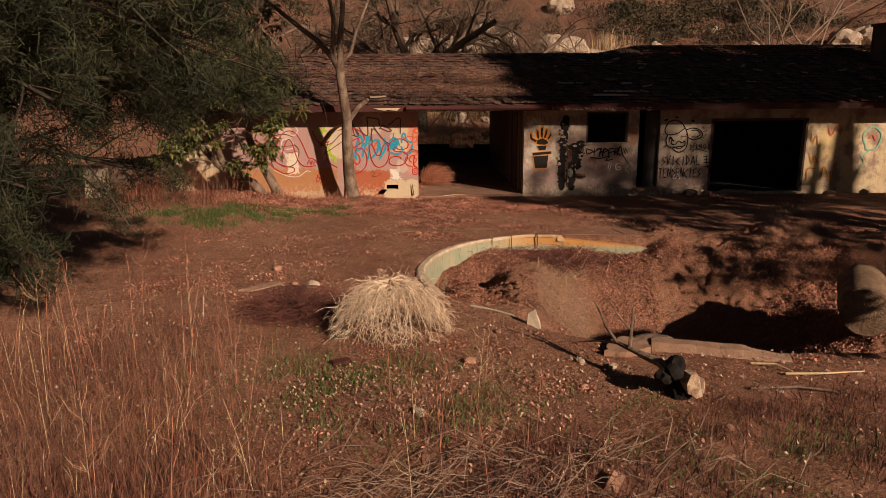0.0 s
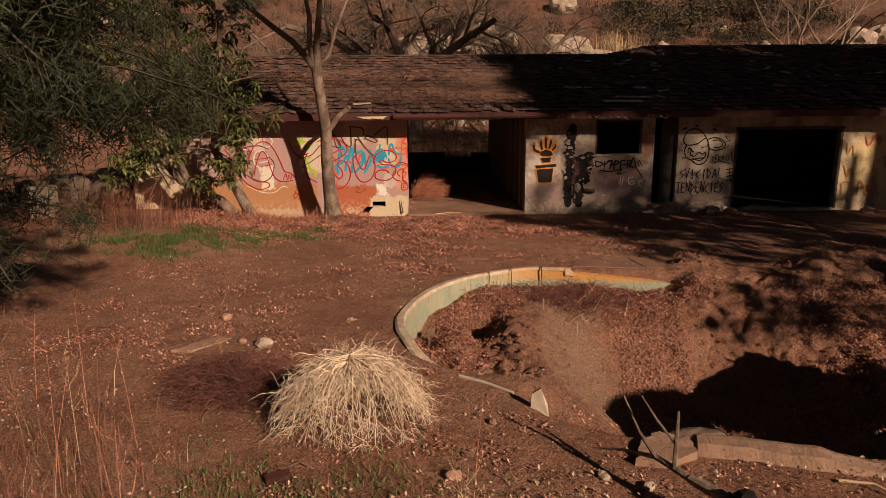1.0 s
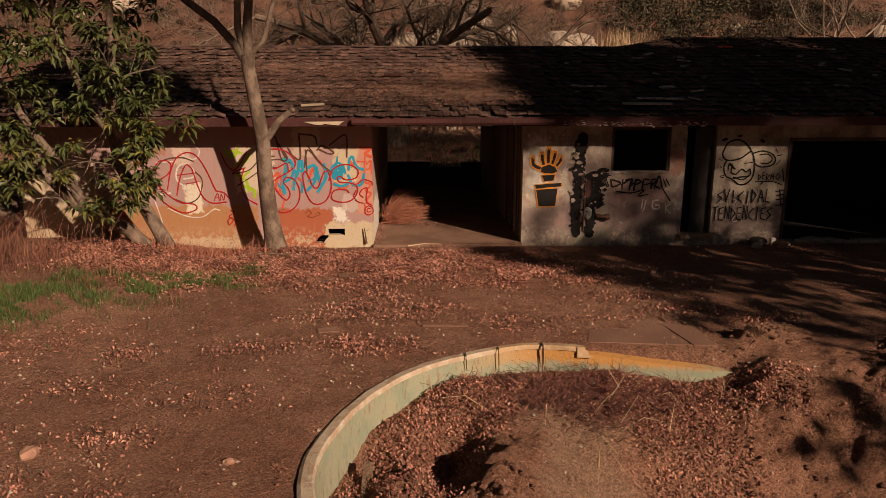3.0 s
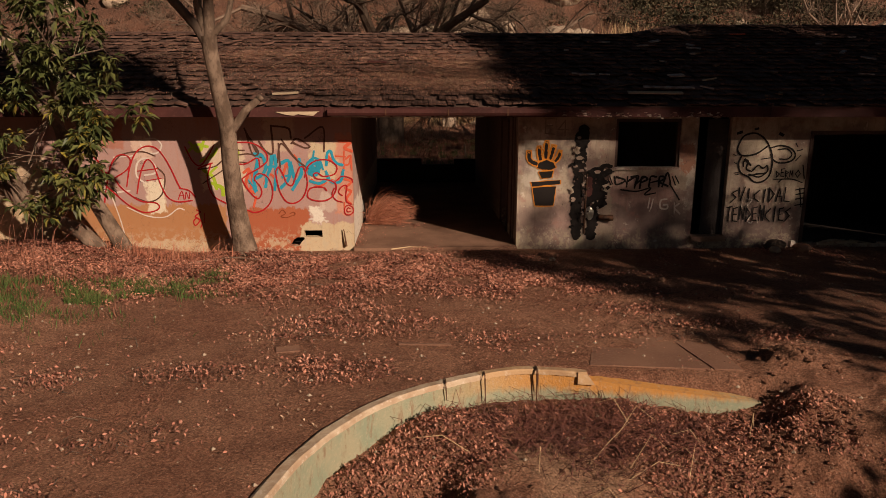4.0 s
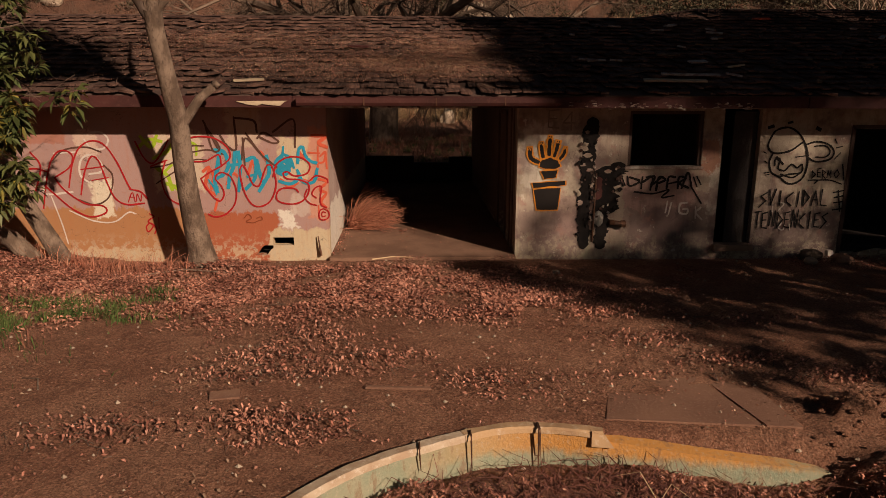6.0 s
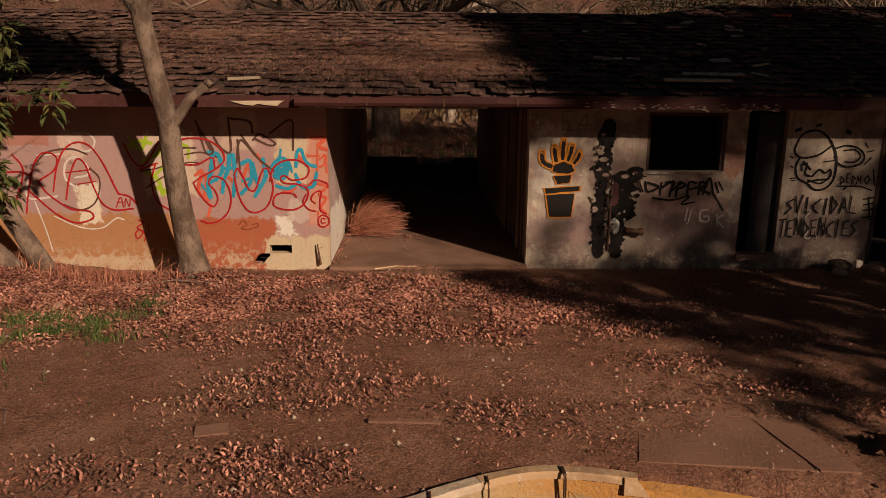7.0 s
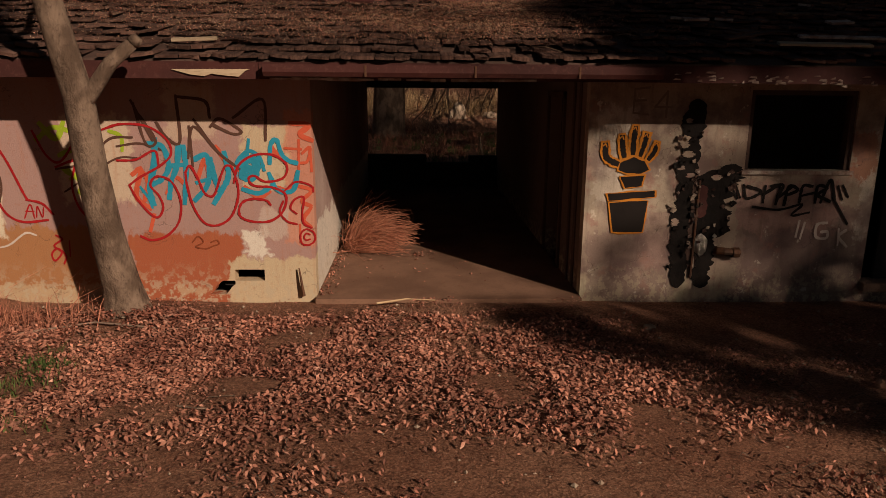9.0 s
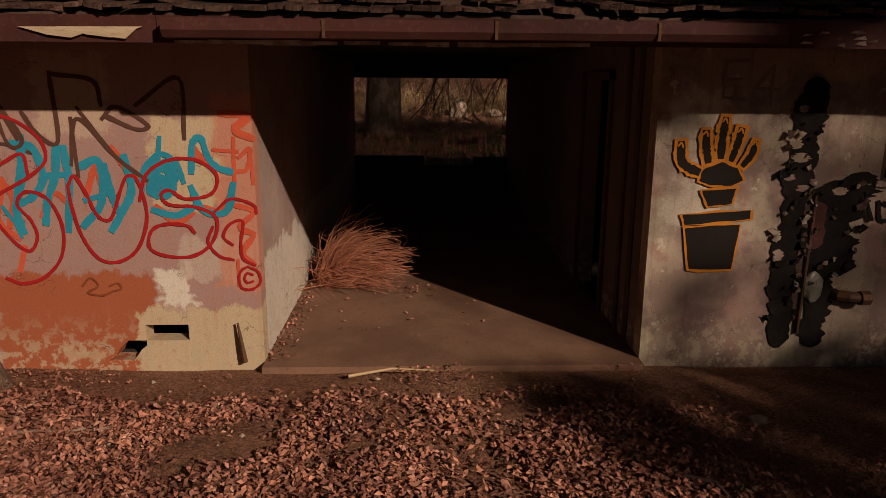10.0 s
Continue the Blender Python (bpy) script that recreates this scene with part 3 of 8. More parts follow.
    z = z + heap * (0.10 * clods(x, y, 1.5, 2) + 0.05 * clods(x, y, 3.4, 5) + 0.03 * clods(x, y, 7.1, 3) + 0.015 * clods(x, y, 13, 8))
    return z


def axis(fine0, fine1, step, lo, hi):
    a = list(np.arange(fine0, fine1, step))
    k, s = a[-1], step
    while k < hi:
        s *= 1.16
        k += s
        a.append(k)
    k, s, b = a[0], step, []
    while k > lo:
        s *= 1.16
        k -= s
        b.append(k)
    return np.array(b[::-1] + a)


gx, gy = axis(-2.2, 5.4, 0.04, -420, 420), axis(-12.2, -5.0, 0.04, -150, 520)
GX, GY = np.meshgrid(gx, gy)
# no soil inside the house: it lies just under the floors there
GZ = ground_z(GX, GY)
inside_house = (GX > -7.95) & (GX < 13.0) & (GY > 0.05) & (GY < 8.2)
GZ = np.where(inside_house, np.minimum(GZ, -0.12), GZ)
nx, ny = len(gx), len(gy)
g = Geo()
idx = np.arange(nx * ny).reshape(ny, nx)
fq = np.stack([idx[:-1, :-1], idx[:-1, 1:], idx[1:, 1:], idx[1:, :-1]], -1).reshape(-1, 4)
g.add(np.stack([GX, GY, GZ], -1), [])
g.f = [tuple(f) for f in fq.tolist()]
ground = part("ground", g, M["soil"], None, "red dusty soil yard with an excavated pit, rising to a hillside", True)
tagged(ground, kind="structure")

# ---- house ----
def structure(name, geo, mat, label):
    return tagged(part(name, geo, mat, None, label), kind="structure")


EAVE_Y, EAVE_Z, SLOPE = -0.66, 2.40, 0.295
XL, XR, PL, PR = -7.95, 13.0, -1.55, 1.26

g = Geo()  # left front wall with a vent and a broken hole at its foot
g.box(XL, -2.68, 0, 0.15, -0.4, 2.36)
g.box(-2.68, -2.40, 0, 0.15, 0.17, 2.36)
g.box(-2.40, -2.09, 0, 0.15, 0.29, 2.36)
g.box(-2.40, -2.09, 0, 0.15, -0.4, 0.17)
g.box(-2.09, PL, 0, 0.15, -0.4, 2.36)
g.box(-2.68, -2.40, 0, 0.15, -0.4, 0.02)
g.add([(x, y, z) for y in (0.0, 0.15) for x, z in ((-2.68, 0.17), (-2.53, 0.17), (-2.6, 0.11), (-2.63, 0.05), (-2.68, 0.02))], [(4, 3, 2, 1, 0), (5, 6, 7, 8, 9), (1, 2, 7, 6), (2, 3, 8, 7), (3, 4, 9, 8)])
g.add([(x, y, z) for y in (0.0, 0.15) for x, z in ((-2.40, 0.02), (-2.40, 0.13), (-2.44, 0.1), (-2.5, 0.02))], [(0, 1, 2, 3), (7, 6, 5, 4), (1, 5, 6, 2), (2, 6, 7, 3)])
wall_left = structure("wall_south_west", g, M["wall_left"], "graffiti-covered render wall with peeling mauve and orange paint")

g = Geo()  # right front wall: window, door and garage openings
for x0, x1, z0, z1 in ((PR, 2.92, -0.4, 2.36), (2.92, 4.04, -0.4, 1.33), (2.92, 4.04, 2.17, 2.36), (4.04, 4.34, -0.4, 2.36), (4.34, 4.91, -0.4, 0.14), (4.34, 4.91, 2.2, 2.36),
                       (4.91, 6.36, -0.4, 2.36), (6.36, 8.88, -0.4, -0.01), (6.36, 8.88, 1.91, 2.36), (8.88, XR, -0.4, 2.36)):
    g.box(x0, x1, 0, 0.15, z0, z1)
wall_right = structure("wall_south_east", g, M["wall_right"], "stained cream render wall with broken plaster and spray paint")

g = Geo()
g.box(PL - 0.15, PL, 0.15, 8.1, -0.4, 2.36)
structure("wall_passage_west", g, M["wall_side"], "mauve painted passage wall flaking to white")
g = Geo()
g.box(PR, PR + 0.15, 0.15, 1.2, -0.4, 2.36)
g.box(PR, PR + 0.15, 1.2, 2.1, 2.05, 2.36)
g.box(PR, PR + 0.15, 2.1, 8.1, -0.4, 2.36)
structure("wall_passage_east", g, M["wall_passage_shade"], "passage wall with a doorway, its shade put into dark paint")
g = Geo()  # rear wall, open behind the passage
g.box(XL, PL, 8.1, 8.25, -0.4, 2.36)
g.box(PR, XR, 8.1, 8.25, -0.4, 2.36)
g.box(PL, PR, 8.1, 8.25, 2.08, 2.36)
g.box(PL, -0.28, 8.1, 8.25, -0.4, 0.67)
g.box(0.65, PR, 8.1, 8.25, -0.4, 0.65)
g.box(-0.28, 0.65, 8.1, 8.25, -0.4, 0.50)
structure("wall_north", g, M["inside"], "rear wall coloured dark for its shade, with a wide opening onto the hillside")
g = Geo()
g.box(XL, XL + 0.15, 0.15, 8.1, -0.4, 2.36)
structure("wall_west", g, M["wall_side"], "old render end wall")
g = Geo()
g.box(XR - 0.15, XR, 0.15, 8.1, -0.4, 2.36)
structure("wall_east", g, M["wall_side"], "old render end wall")
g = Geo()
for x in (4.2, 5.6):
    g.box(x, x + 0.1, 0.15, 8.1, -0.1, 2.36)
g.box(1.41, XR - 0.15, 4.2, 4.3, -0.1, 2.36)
structure("wall_inner", g, M["inside"], "partition walls inside the rooms, coloured dark for indoor shade")
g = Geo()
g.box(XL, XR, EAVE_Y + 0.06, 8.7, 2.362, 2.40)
structure("ceiling", g, M["inside"], "boarded ceiling and eave soffit, coloured dark for their shade")
g = Geo()
g.box(PL, PR, -0.12, 8.1, -0.3, 0.0)
floor = structure("floor", g, M["passage_floor"], "dusty concrete passage floor")
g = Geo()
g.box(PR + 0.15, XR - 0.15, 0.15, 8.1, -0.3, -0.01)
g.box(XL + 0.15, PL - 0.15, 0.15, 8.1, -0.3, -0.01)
structure("floor_rooms", g, M["inside"], "room floors, coloured dark for indoor shade")

# roof boards and shakes
HIP0, HIP1, RY0, RY1 = 4.2, 5.7, 4.05, 5.0
XA, XB = -8.5, 13.6


def ridge_y(x):
    return RY0 + (RY1 - RY0) * min(1, max(0, (x - HIP0) / (HIP1 - HIP0)))


def roof_z(y):
    return EAVE_Z + SLOPE * (y - EAVE_Y)


roof = empty("roof", (0, EAVE_Y, EAVE_Z), "sagging roof of weathered brown cedar shakes strewn with dead leaves", "roof", kind="structure")
g = Geo()
xs = [XA, HIP0, HIP1, XB]
v = []
for x in xs:
    yr = ridge_y(x)
    for y in (EAVE_Y, yr, 2 * yr - EAVE_Y):
        zz = roof_z(y) if y <= yr else roof_z(2 * yr - y)
        v += [(x, y, zz), (x, y, zz - 0.04)]
fs = []
for i in range(3):
    a, b = i * 6, (i + 1) * 6
    fs += [(a, b, b + 2, a + 2), (a + 2, b + 2, b + 4, a + 4), (a + 1, a + 3, b + 3, b + 1), (a + 3, a + 5, b + 5, b + 3), (a, a + 1, b + 1, b), (a + 4, b + 4, b + 5, a + 5)]
fs += [(0, 2, 3, 1), (2, 4, 5, 3), (18, 19, 21, 20), (20, 21, 23, 22)]
g.add(v, fs)
sub("roof_deck", g, M["dark_wood"], roof)
for x, inward in ((XL + 0.02, 1), (XR - 0.1, -1)):
    g = Geo()
    yr = ridge_y(x)
    v = [(x + k, y, z) for k in (0, 0.08) for y, z in ((-0.1, 2.36), (2 * yr + 0.1, 2.36), (yr, roof_z(yr) - 0.06))]
    g.add(v, [(0, 2, 1), (3, 4, 5), (0, 1, 4, 3), (1, 2, 5, 4), (2, 0, 3, 5)])
    sub("gable", g, M["fascia"], roof)

srng = np.random.default_rng(11)
EXPO, THICK = 0.27, 0.024
base_me = []
for k in range(8):
    g = Geo()
    w, l = 1.0, 0.4
    a, b = srng.uniform(-0.04, 0.04, 2)
    g.add([(0, a, 0), (0.5, (a + b) / 2 + srng.uniform(-0.035, 0.035), 0), (1, b, 0), (1, l, 0), (0, l, 0),
           (0, a + 0.004, THICK), (0.5, (a + b) / 2, THICK * srng.uniform(0.8, 1.1)), (1, b + 0.004, THICK), (1, l, 0.007), (0, l, 0.007)],
          [(0, 5, 6, 1), (1, 6, 7, 2), (2, 7, 8, 3), (3, 8, 9, 4), (4, 9, 5, 0), (5, 9, 8, 7, 6), (0, 1, 2, 3, 4)])
    base_me.append(g.mesh("shake", M["shake_part"]))
tilt = math.atan(SLOPE)
allv = []
joined = Geo()
count = 0
row = 0
y = EAVE_Y - 0.05
while y < RY1 - 0.1:
    x = XA + srng.uniform(-0.1, 0)
    while x < XB:
        w = srng.uniform(0.08, 0.21)
        lost = srng.random() < (0.05 + 0.10 * smooth01((x - 1.0) / 2) * (y < 1.2))
        if y + 0.15 < ridge_y(x) and not lost:
            sag = 0.02 * math.sin(x * 0.9) + srng.normal(0, 0.004)
            m = pose(x, y + srng.normal(0, 0.02), roof_z(y) + 0.03 + sag * 0.3 + abs(srng.normal(0, 0.008)), math.degrees(tilt) - 5.0 - abs(srng.normal(0, 1.8)), srng.normal(0, 3.0), srng.normal(0, 2.4)) @ Matrix.Diagonal((w - 0.012, 1, srng.uniform(0.7, 1.5), 1))
            me = base_me[int(srng.integers(8))]
            if -2.4 < x < 2.2 and y < 1.65 and count < 300:
                ob = new("shake", me)
                ob.parent = roof
                ob.matrix_parent_inverse = Matrix.Translation(-roof.location)
                ob.matrix_basis = m
                count += 1
            else:
                joined.add([m @ q.co for q in me.vertices], [tuple(p.vertices) for p in me.polygons])
        x += w
    y += EXPO * math.cos(tilt)
    row += 1
shakes = sub("shakes", joined, M["shake"], roof)
tagged(shakes, kind="stuff")
# ridge caps
g = Geo()
x = XA
while x < XB:
    w = srng.uniform(0.22, 0.32)
    yr = ridge_y(x)
    yr2 = ridge_y(x + w)
    za, zb = roof_z(yr) + 0.035 + srng.normal(0, 0.008), roof_z(yr2) + 0.035
    g.add([(x, yr - 0.14, za - 0.035), (x + w, yr2 - 0.14, zb - 0.04), (x + w, yr2, zb), (x, yr, za), (x, yr + 0.14, za - 0.04), (x + w, yr2 + 0.14, zb - 0.04)],
          [(0, 1, 2, 3), (3, 2, 5, 4)])
    x += w * 0.92
tagged(sub("ridge_caps", g, M["shake"], roof), kind="stuff")

# fascia boards, gutter, splintered wood
fascia = structure("trim_fascia", Geo(), M["fascia"], "oxblood-red painted fascia board under the eave")
g = Geo()
for x0, x1 in ((XA, -4.6), (-4.595, -1.9), (-1.895, 1.7), (1.705, 5.2), (5.205, 9.4), (9.405, XB)):
    d = srng.uniform(-0.008, 0.008)
    g.box(x0, x1, EAVE_Y - 0.03 + d, EAVE_Y + 0.0, 2.235, 2.385)
fascia.data = g.mesh("trim_fascia", M["fascia"])
g = Geo()
prof = [(-0.03, 2.36), (-0.135, 2.365), (-0.14, 2.30), (-0.115, 2.262), (-0.034, 2.258)]
for x in (-1.84, 1.72):
    g.add([(x, EAVE_Y + py, pz) for py, pz in prof], [])
g.f = [(i, (i + 1) % 5, 5 + (i + 1) % 5, 5 + i) for i in range(1, 5)] + [(4, 3, 2, 1, 0), (5, 6, 7, 8, 9)]
gut = tagged(part("gutter", g, M["fascia"], None, "rusted red-brown metal eave gutter over the passage"), category="gutter", kind="structure")
for x in (-0.95, 0.02, 0.95):
    g = Geo()
    g.box(x, x + 0.018, EAVE_Y - 0.146, EAVE_Y - 0.141, 2.262, 2.362)
    part("strap", g, M["rust"], gut)
g = Geo()
x = -1.8
while x < 0.46:
    w = srng.uniform(0.06, 0.22)
    g.box(x, x + w, EAVE_Y - 0.037, EAVE_Y - 0.032, 2.222 + srng.uniform(0, 0.012), 2.248 + srng.uniform(0, 0.008))
    x += w + srng.uniform(0.0, 0.05) * (srng.random() < 0.5)
part("peeling_strip", g, M["peel"], fascia, "strip of peeling white paint")
g = Geo()
for i in range(60):
    x = srng.uniform(1.75, 4.4)
    w = srng.uniform(0.02, 0.09)
    z = srng.uniform(2.24, 2.33) - 0.03 * (x > 2.2)
    g.add([(x, EAVE_Y - 0.034, z), (x + w, EAVE_Y - 0.034, z + srng.uniform(-0.01, 0.01)), (x + w * 0.8, EAVE_Y - srng.uniform(0.04, 0.06), z + srng.uniform(0.008, 0.025)), (x + w * 0.2, EAVE_Y - 0.045, z + srng.uniform(0.01, 0.02))], [(0, 1, 2, 3)])
part("paint_flakes", g, M["peel"], fascia, "curling flakes of old paint")
g = Geo()
for x0, x1, x2, zt in ((-2.66, -2.42, -2.2, 2.315), (-2.45, -2.2, -1.97, 2.318), (-2.3, -2.12, -2.0, 2.312)):
    y = EAVE_Y - 0.034
    g.add([(x0, y, zt), (x2, y, zt), (x1 + 0.05, y, zt - 0.06), (x1 - 0.08, y, zt - 0.045), (x0, y - 0.008, zt), (x2, y - 0.008, zt + 0.003), (x1 + 0.05, y - 0.014, zt - 0.058), (x1 - 0.08, y - 0.014, zt - 0.043)],
          [(4, 5, 6, 7), (0, 1, 5, 4), (3, 2, 6, 7), (0, 4, 7, 3), (1, 5, 6, 2)])
part("split_wood", g, M["raw_wood"], fascia, "splintered raw wood showing through the paint")

# chimney at the far end
g = Geo()
g.box(12.6, 13.5, 2.4, 3.4, 3.0, 4.55)
g.box(12.55, 13.55, 2.35, 3.45, 4.55, 4.63)
tagged(part("chimney", g, M["dark_bark"], None, "dark masonry chimney rising through the roof"), category="chimney", kind="structure")

# ---- pool ----
def spline(pts, n=8):
    p = [np.array(q, float) for q in pts]
    p = [2 * p[0] - p[1]] + p + [2 * p[-1] - p[-2]]
    out = []
    for i in range(1, len(p) - 2):
        a, b, c, d = p[i - 1], p[i], p[i + 1], p[i + 2]
        for k in range(n):
            t = k / n
            out.append(0.5 * (2 * b + (c - a) * t + (2 * a - 5 * b + 4 * c - d) * t * t + (3 * b - a - 3 * c + d) * t ** 3))
    return np.array(out + [p[-2]])


def sweep(line, profile, closed=True):
    """A profile of (inward, z) carried along a ground line; inward is to the left of its run."""
    g = Geo()
    n, m = len(line), len(profile)
    d = np.gradient(line, axis=0)
    d /= np.linalg.norm(d, axis=1, keepdims=True)
    nrm = np.stack([-d[:, 1], d[:, 0]], 1)
    v = []
    for i in range(n):
        for o, z in profile:
            v.append((line[i, 0] + nrm[i, 0] * o, line[i, 1] + nrm[i, 1] * o, z))
    fs = [(i * m + k, i * m + (k + 1) % m, (i + 1) * m + (k + 1) % m, (i + 1) * m + k) for i in range(n - 1) for k in range(m)]
    fs += [tuple(range(m)), tuple(range((n - 1) * m, n * m))[::-1]]
    g.add(v, fs)
    return g


yrng = np.random.default_rng(21)
pool = empty("pool_shell", (0.3, -7.6, -0.4), "broken kidney-shaped pool shell with rust-stained turquoise render", "swimming pool", kind="structure")
arc = spline([(1.10, -5.70), (0.55, -5.60), (0.05, -5.72), (-0.75, -6.18), (-1.28, -6.85), (-1.6, -7.7), (-1.64, -8.35), (-1.44, -9.12), (-1.18, -9.55), (-0.9, -9.88)], 9)
def sunk(geo):
    """Lets the near end of the ring sink under the soil."""
    for v in geo.v:
        v[:, 2] -= 0.085 * smooth01((-8.75 - v[:, 1]) / 0.7)
    return geo


sub("pool_wall", sunk(sweep(arc, [(0.085, 0.07), (0.09, -0.7), (-0.03, -0.7), (-0.03, 0.07)])), M["pool"], pool)
cuts = [(0, 9), (9, 18), (18, 33), (33, 48), (48, 60), (60, 72)]
for a, b in cuts:
    seg = arc[a:b + 1].copy()
    if a:
        seg[0] += (seg[1] - seg[0]) * 0.06
    seg = spline(seg, 4)
    top = 0.112
    ring = sweep(seg, [(0.096, top - 0.014), (0.1, 0.065), (-0.03, 0.05), (-0.03, top - 0.024), (0.0, top - 0.006), (0.085, top)])
    for v in ring.v:
        v[:, 2] += 0.004 * lumpy(v[:, 0], v[:, 1], 13, 2) + 0.002 * lumpy(v[:, 0], v[:, 1], 37, 5)
        v[:, 0] += 0.006 * lumpy(v[:, 0], v[:, 1], 9, 4)
    sub("coping", sunk(ring), M["coping_pale" if a >= 18 else "coping"], pool)
straight = spline([(2.78, -6.0), (1.9, -5.88), (1.10, -5.72)], 6)
low_wall = sweep(straight, [(0.06, 0.05), (0.06, -0.6), (-0.06, -0.6), (-0.06, 0.06)])
for q in low_wall.v[0]:
    if q[2] > 0:
        q[2] -= 0.09 * max(0.0, q[0] - 1.2) + 0.02
sub("pool_wall", low_wall, M["pool"], pool, "orange rust-stained straight wall")
g = Geo()
g.add([(1.0, -5.8, 0.0), (1.16, -5.83, 0.0), (1.14, -5.7, 0.0), (1.0, -5.66, 0.0), (1.0, -5.79, 0.112), (1.1, -5.8, 0.085), (1.09, -5.71, 0.09), (1.0, -5.67, 0.11)], [(3, 2, 1, 0), (4, 5, 6, 7), (0, 1, 5, 4), (1, 2, 6, 5), (2, 3, 7, 6), (3, 0, 4, 7)])
sub("coping_end", g, M["coping"], pool, "chipped coping end block")
for x, y, L in ((0.12, -5.84, 0.28), (0.62, -5.74, 0.34), (0.63, -5.74, 0.2), (-0.25, -6.0, 0.15)):
    g = Geo()
    g.tube([(x, y + 0.1, 0.118), (x, y + 0.01, 0.118), (x, y - 0.006, 0.09), (x + 0.01, y + 0.012, 0.1 - L)], [0.006, 0.007, 0.007, 0.004], 6)
    sub("rust_drip", g, M["rust"], pool, "dark rust-stained crack")
# near beam of the pool, broken off
beam = spline([(0.9, -11.36), (1.35, -11.5), (1.8, -11.66), (2.25, -11.82)], 14)
rim = sweep(beam, [(0.16, -1.2), (0.16, 0.115), (0.08, 0.135), (-0.06, 0.13), (-0.16, 0.07), (-0.2, -0.2)])
for v in rim.v:
    v[:, 2] += 0.007 * lumpy(v[:, 0], v[:, 1], 6, 2) + 0.006 * lumpy(v[:, 0], v[:, 1], 19, 5) - 0.06 * smooth01((v[:, 0] - 1.7) / 0.55)
    v[:, 1] += 0.018 * lumpy(v[:, 0], v[:, 2], 11, 7)
sub("near_beam", rim, M["concrete"], pool, "dusty chipped concrete rim of the pool")


def rubble(name, loc, size, mat, label, category, seed, turn=0.0, tip=0.0, group="", flat=1.0):
    r = np.random.default_rng(seed)
    ob = part(name, rock_geo(r, size, flat, 3 if max(size) > 0.15 else 2), M[mat], None, label)
    ob.matrix_basis = pose(*loc, tip, tip * 0.4, turn)
    return tagged(ob, category=category, group=group)


def slab_thing(name, pts, z0, z1, mat, label, category, lift=0.0, kind=""):
    """A broken slab with a given outline."""
    r = np.random.default_rng(len(pts) + int(abs(pts[0][0]) * 100))
    ring = []
    n = len(pts)
    for i in range(n):
        a, b = np.array(pts[i], float), np.array(pts[(i + 1) % n], float)
        for k in range(5):
            q = a + (b - a) * k / 5 + r.normal(0, 0.012, 2)
            ring.append(q)
    m = len(ring)
    c = np.mean(ring, axis=0)
    v = [(q[0], q[1], z0) for q in ring] + [(*(c + (q - c) * 0.97), z1 + r.normal(0, 0.004)) for q in ring] + [(c[0], c[1], z1)]
    g = Geo()
    g.add(v, [(i, (i + 1) % m, m + (i + 1) % m, m + i) for i in range(m)] + [(m + i, m + (i + 1) % m, 2 * m) for i in range(m)] + [tuple(range(m - 1, -1, -1))])
    ob = part(name, g, M[mat], None, label)
    return tagged(ob, category=category, kind=kind)


slab_thing("concrete_block", [(0.3, -11.64), (0.5, -11.7), (0.84, -11.56), (0.86, -11.3), (0.62, -11.2), (0.4, -11.36)], -0.15, 0.13, "concrete", "broken dusty concrete block at the pit's edge", "concrete")
rubble("concrete_chunk", (0.95, -11.22, 0.06), (0.26, 0.1, 0.09), "dark_bark", "dirt-caked lump of broken concrete at the pit edge", "rubble", 3)
g = Geo()
g.add([(-0.37, -10.6, 0.0), (-0.2, -10.66, 0.0), (-0.21, -10.63, 0.1), (-0.27, -10.6, 0.27), (-0.35, -10.57, 0.2), (-0.36, -10.53, 0.0), (-0.19, -10.58, 0.0), (-0.2, -10.57, 0.1), (-0.27, -10.55, 0.26), (-0.34, -10.52, 0.19)],
      [(0, 1, 2, 3, 4), (9, 8, 7, 6, 5), (0, 5, 6, 1), (1, 6, 7, 2), (2, 7, 8, 3), (3, 8, 9, 4), (4, 9, 5, 0)])
tagged(part("concrete_shard", g, M["pale_concrete"], None, "upright pale shard of broken pool rim"), category="rubble")
curb = spline([(-0.98, -9.82), (-0.72, -10.02), (-0.48, -10.26)], 4)
sub("curb_strip", sweep(curb, [(0.015, -0.3), (0.015, 0.085), (-0.02, 0.08), (-0.02, -0.3)]), M["pale_concrete"], pool, "half-buried strip of concrete rim")
# planks and debris in the pit
for k, (a, b, w, lab) in enumerate((((-1.22, -7.85, -0.5), (-1.2, -7.5, -0.24), 0.05, "brown weathered board leaning in the pit"), ((-0.55, -8.0, -0.42), (-0.25, -7.75, -0.30), 0.05, "pale split batten half buried in leaves"))):
    a, b = Vector(a), Vector(b)
    d = (b - a)
    s = d.cross(Vector((0, 0, 1))).normalized() * w
    u = s.cross(d).normalized() * 0.015
    g = Geo()
    g.add([p[:] for p in (a - s, a + s, b + s * 0.8, b - s * 0.9, a - s + u, a + s + u, b + s * 0.8 + u, b - s * 0.9 + u)], [(3, 2, 1, 0), (4, 5, 6, 7), (0, 1, 5, 4), (1, 2, 6, 5), (2, 3, 7, 6), (3, 0, 4, 7)])
    tagged(part("board", g, M["log_bark"], None, lab), category="board")

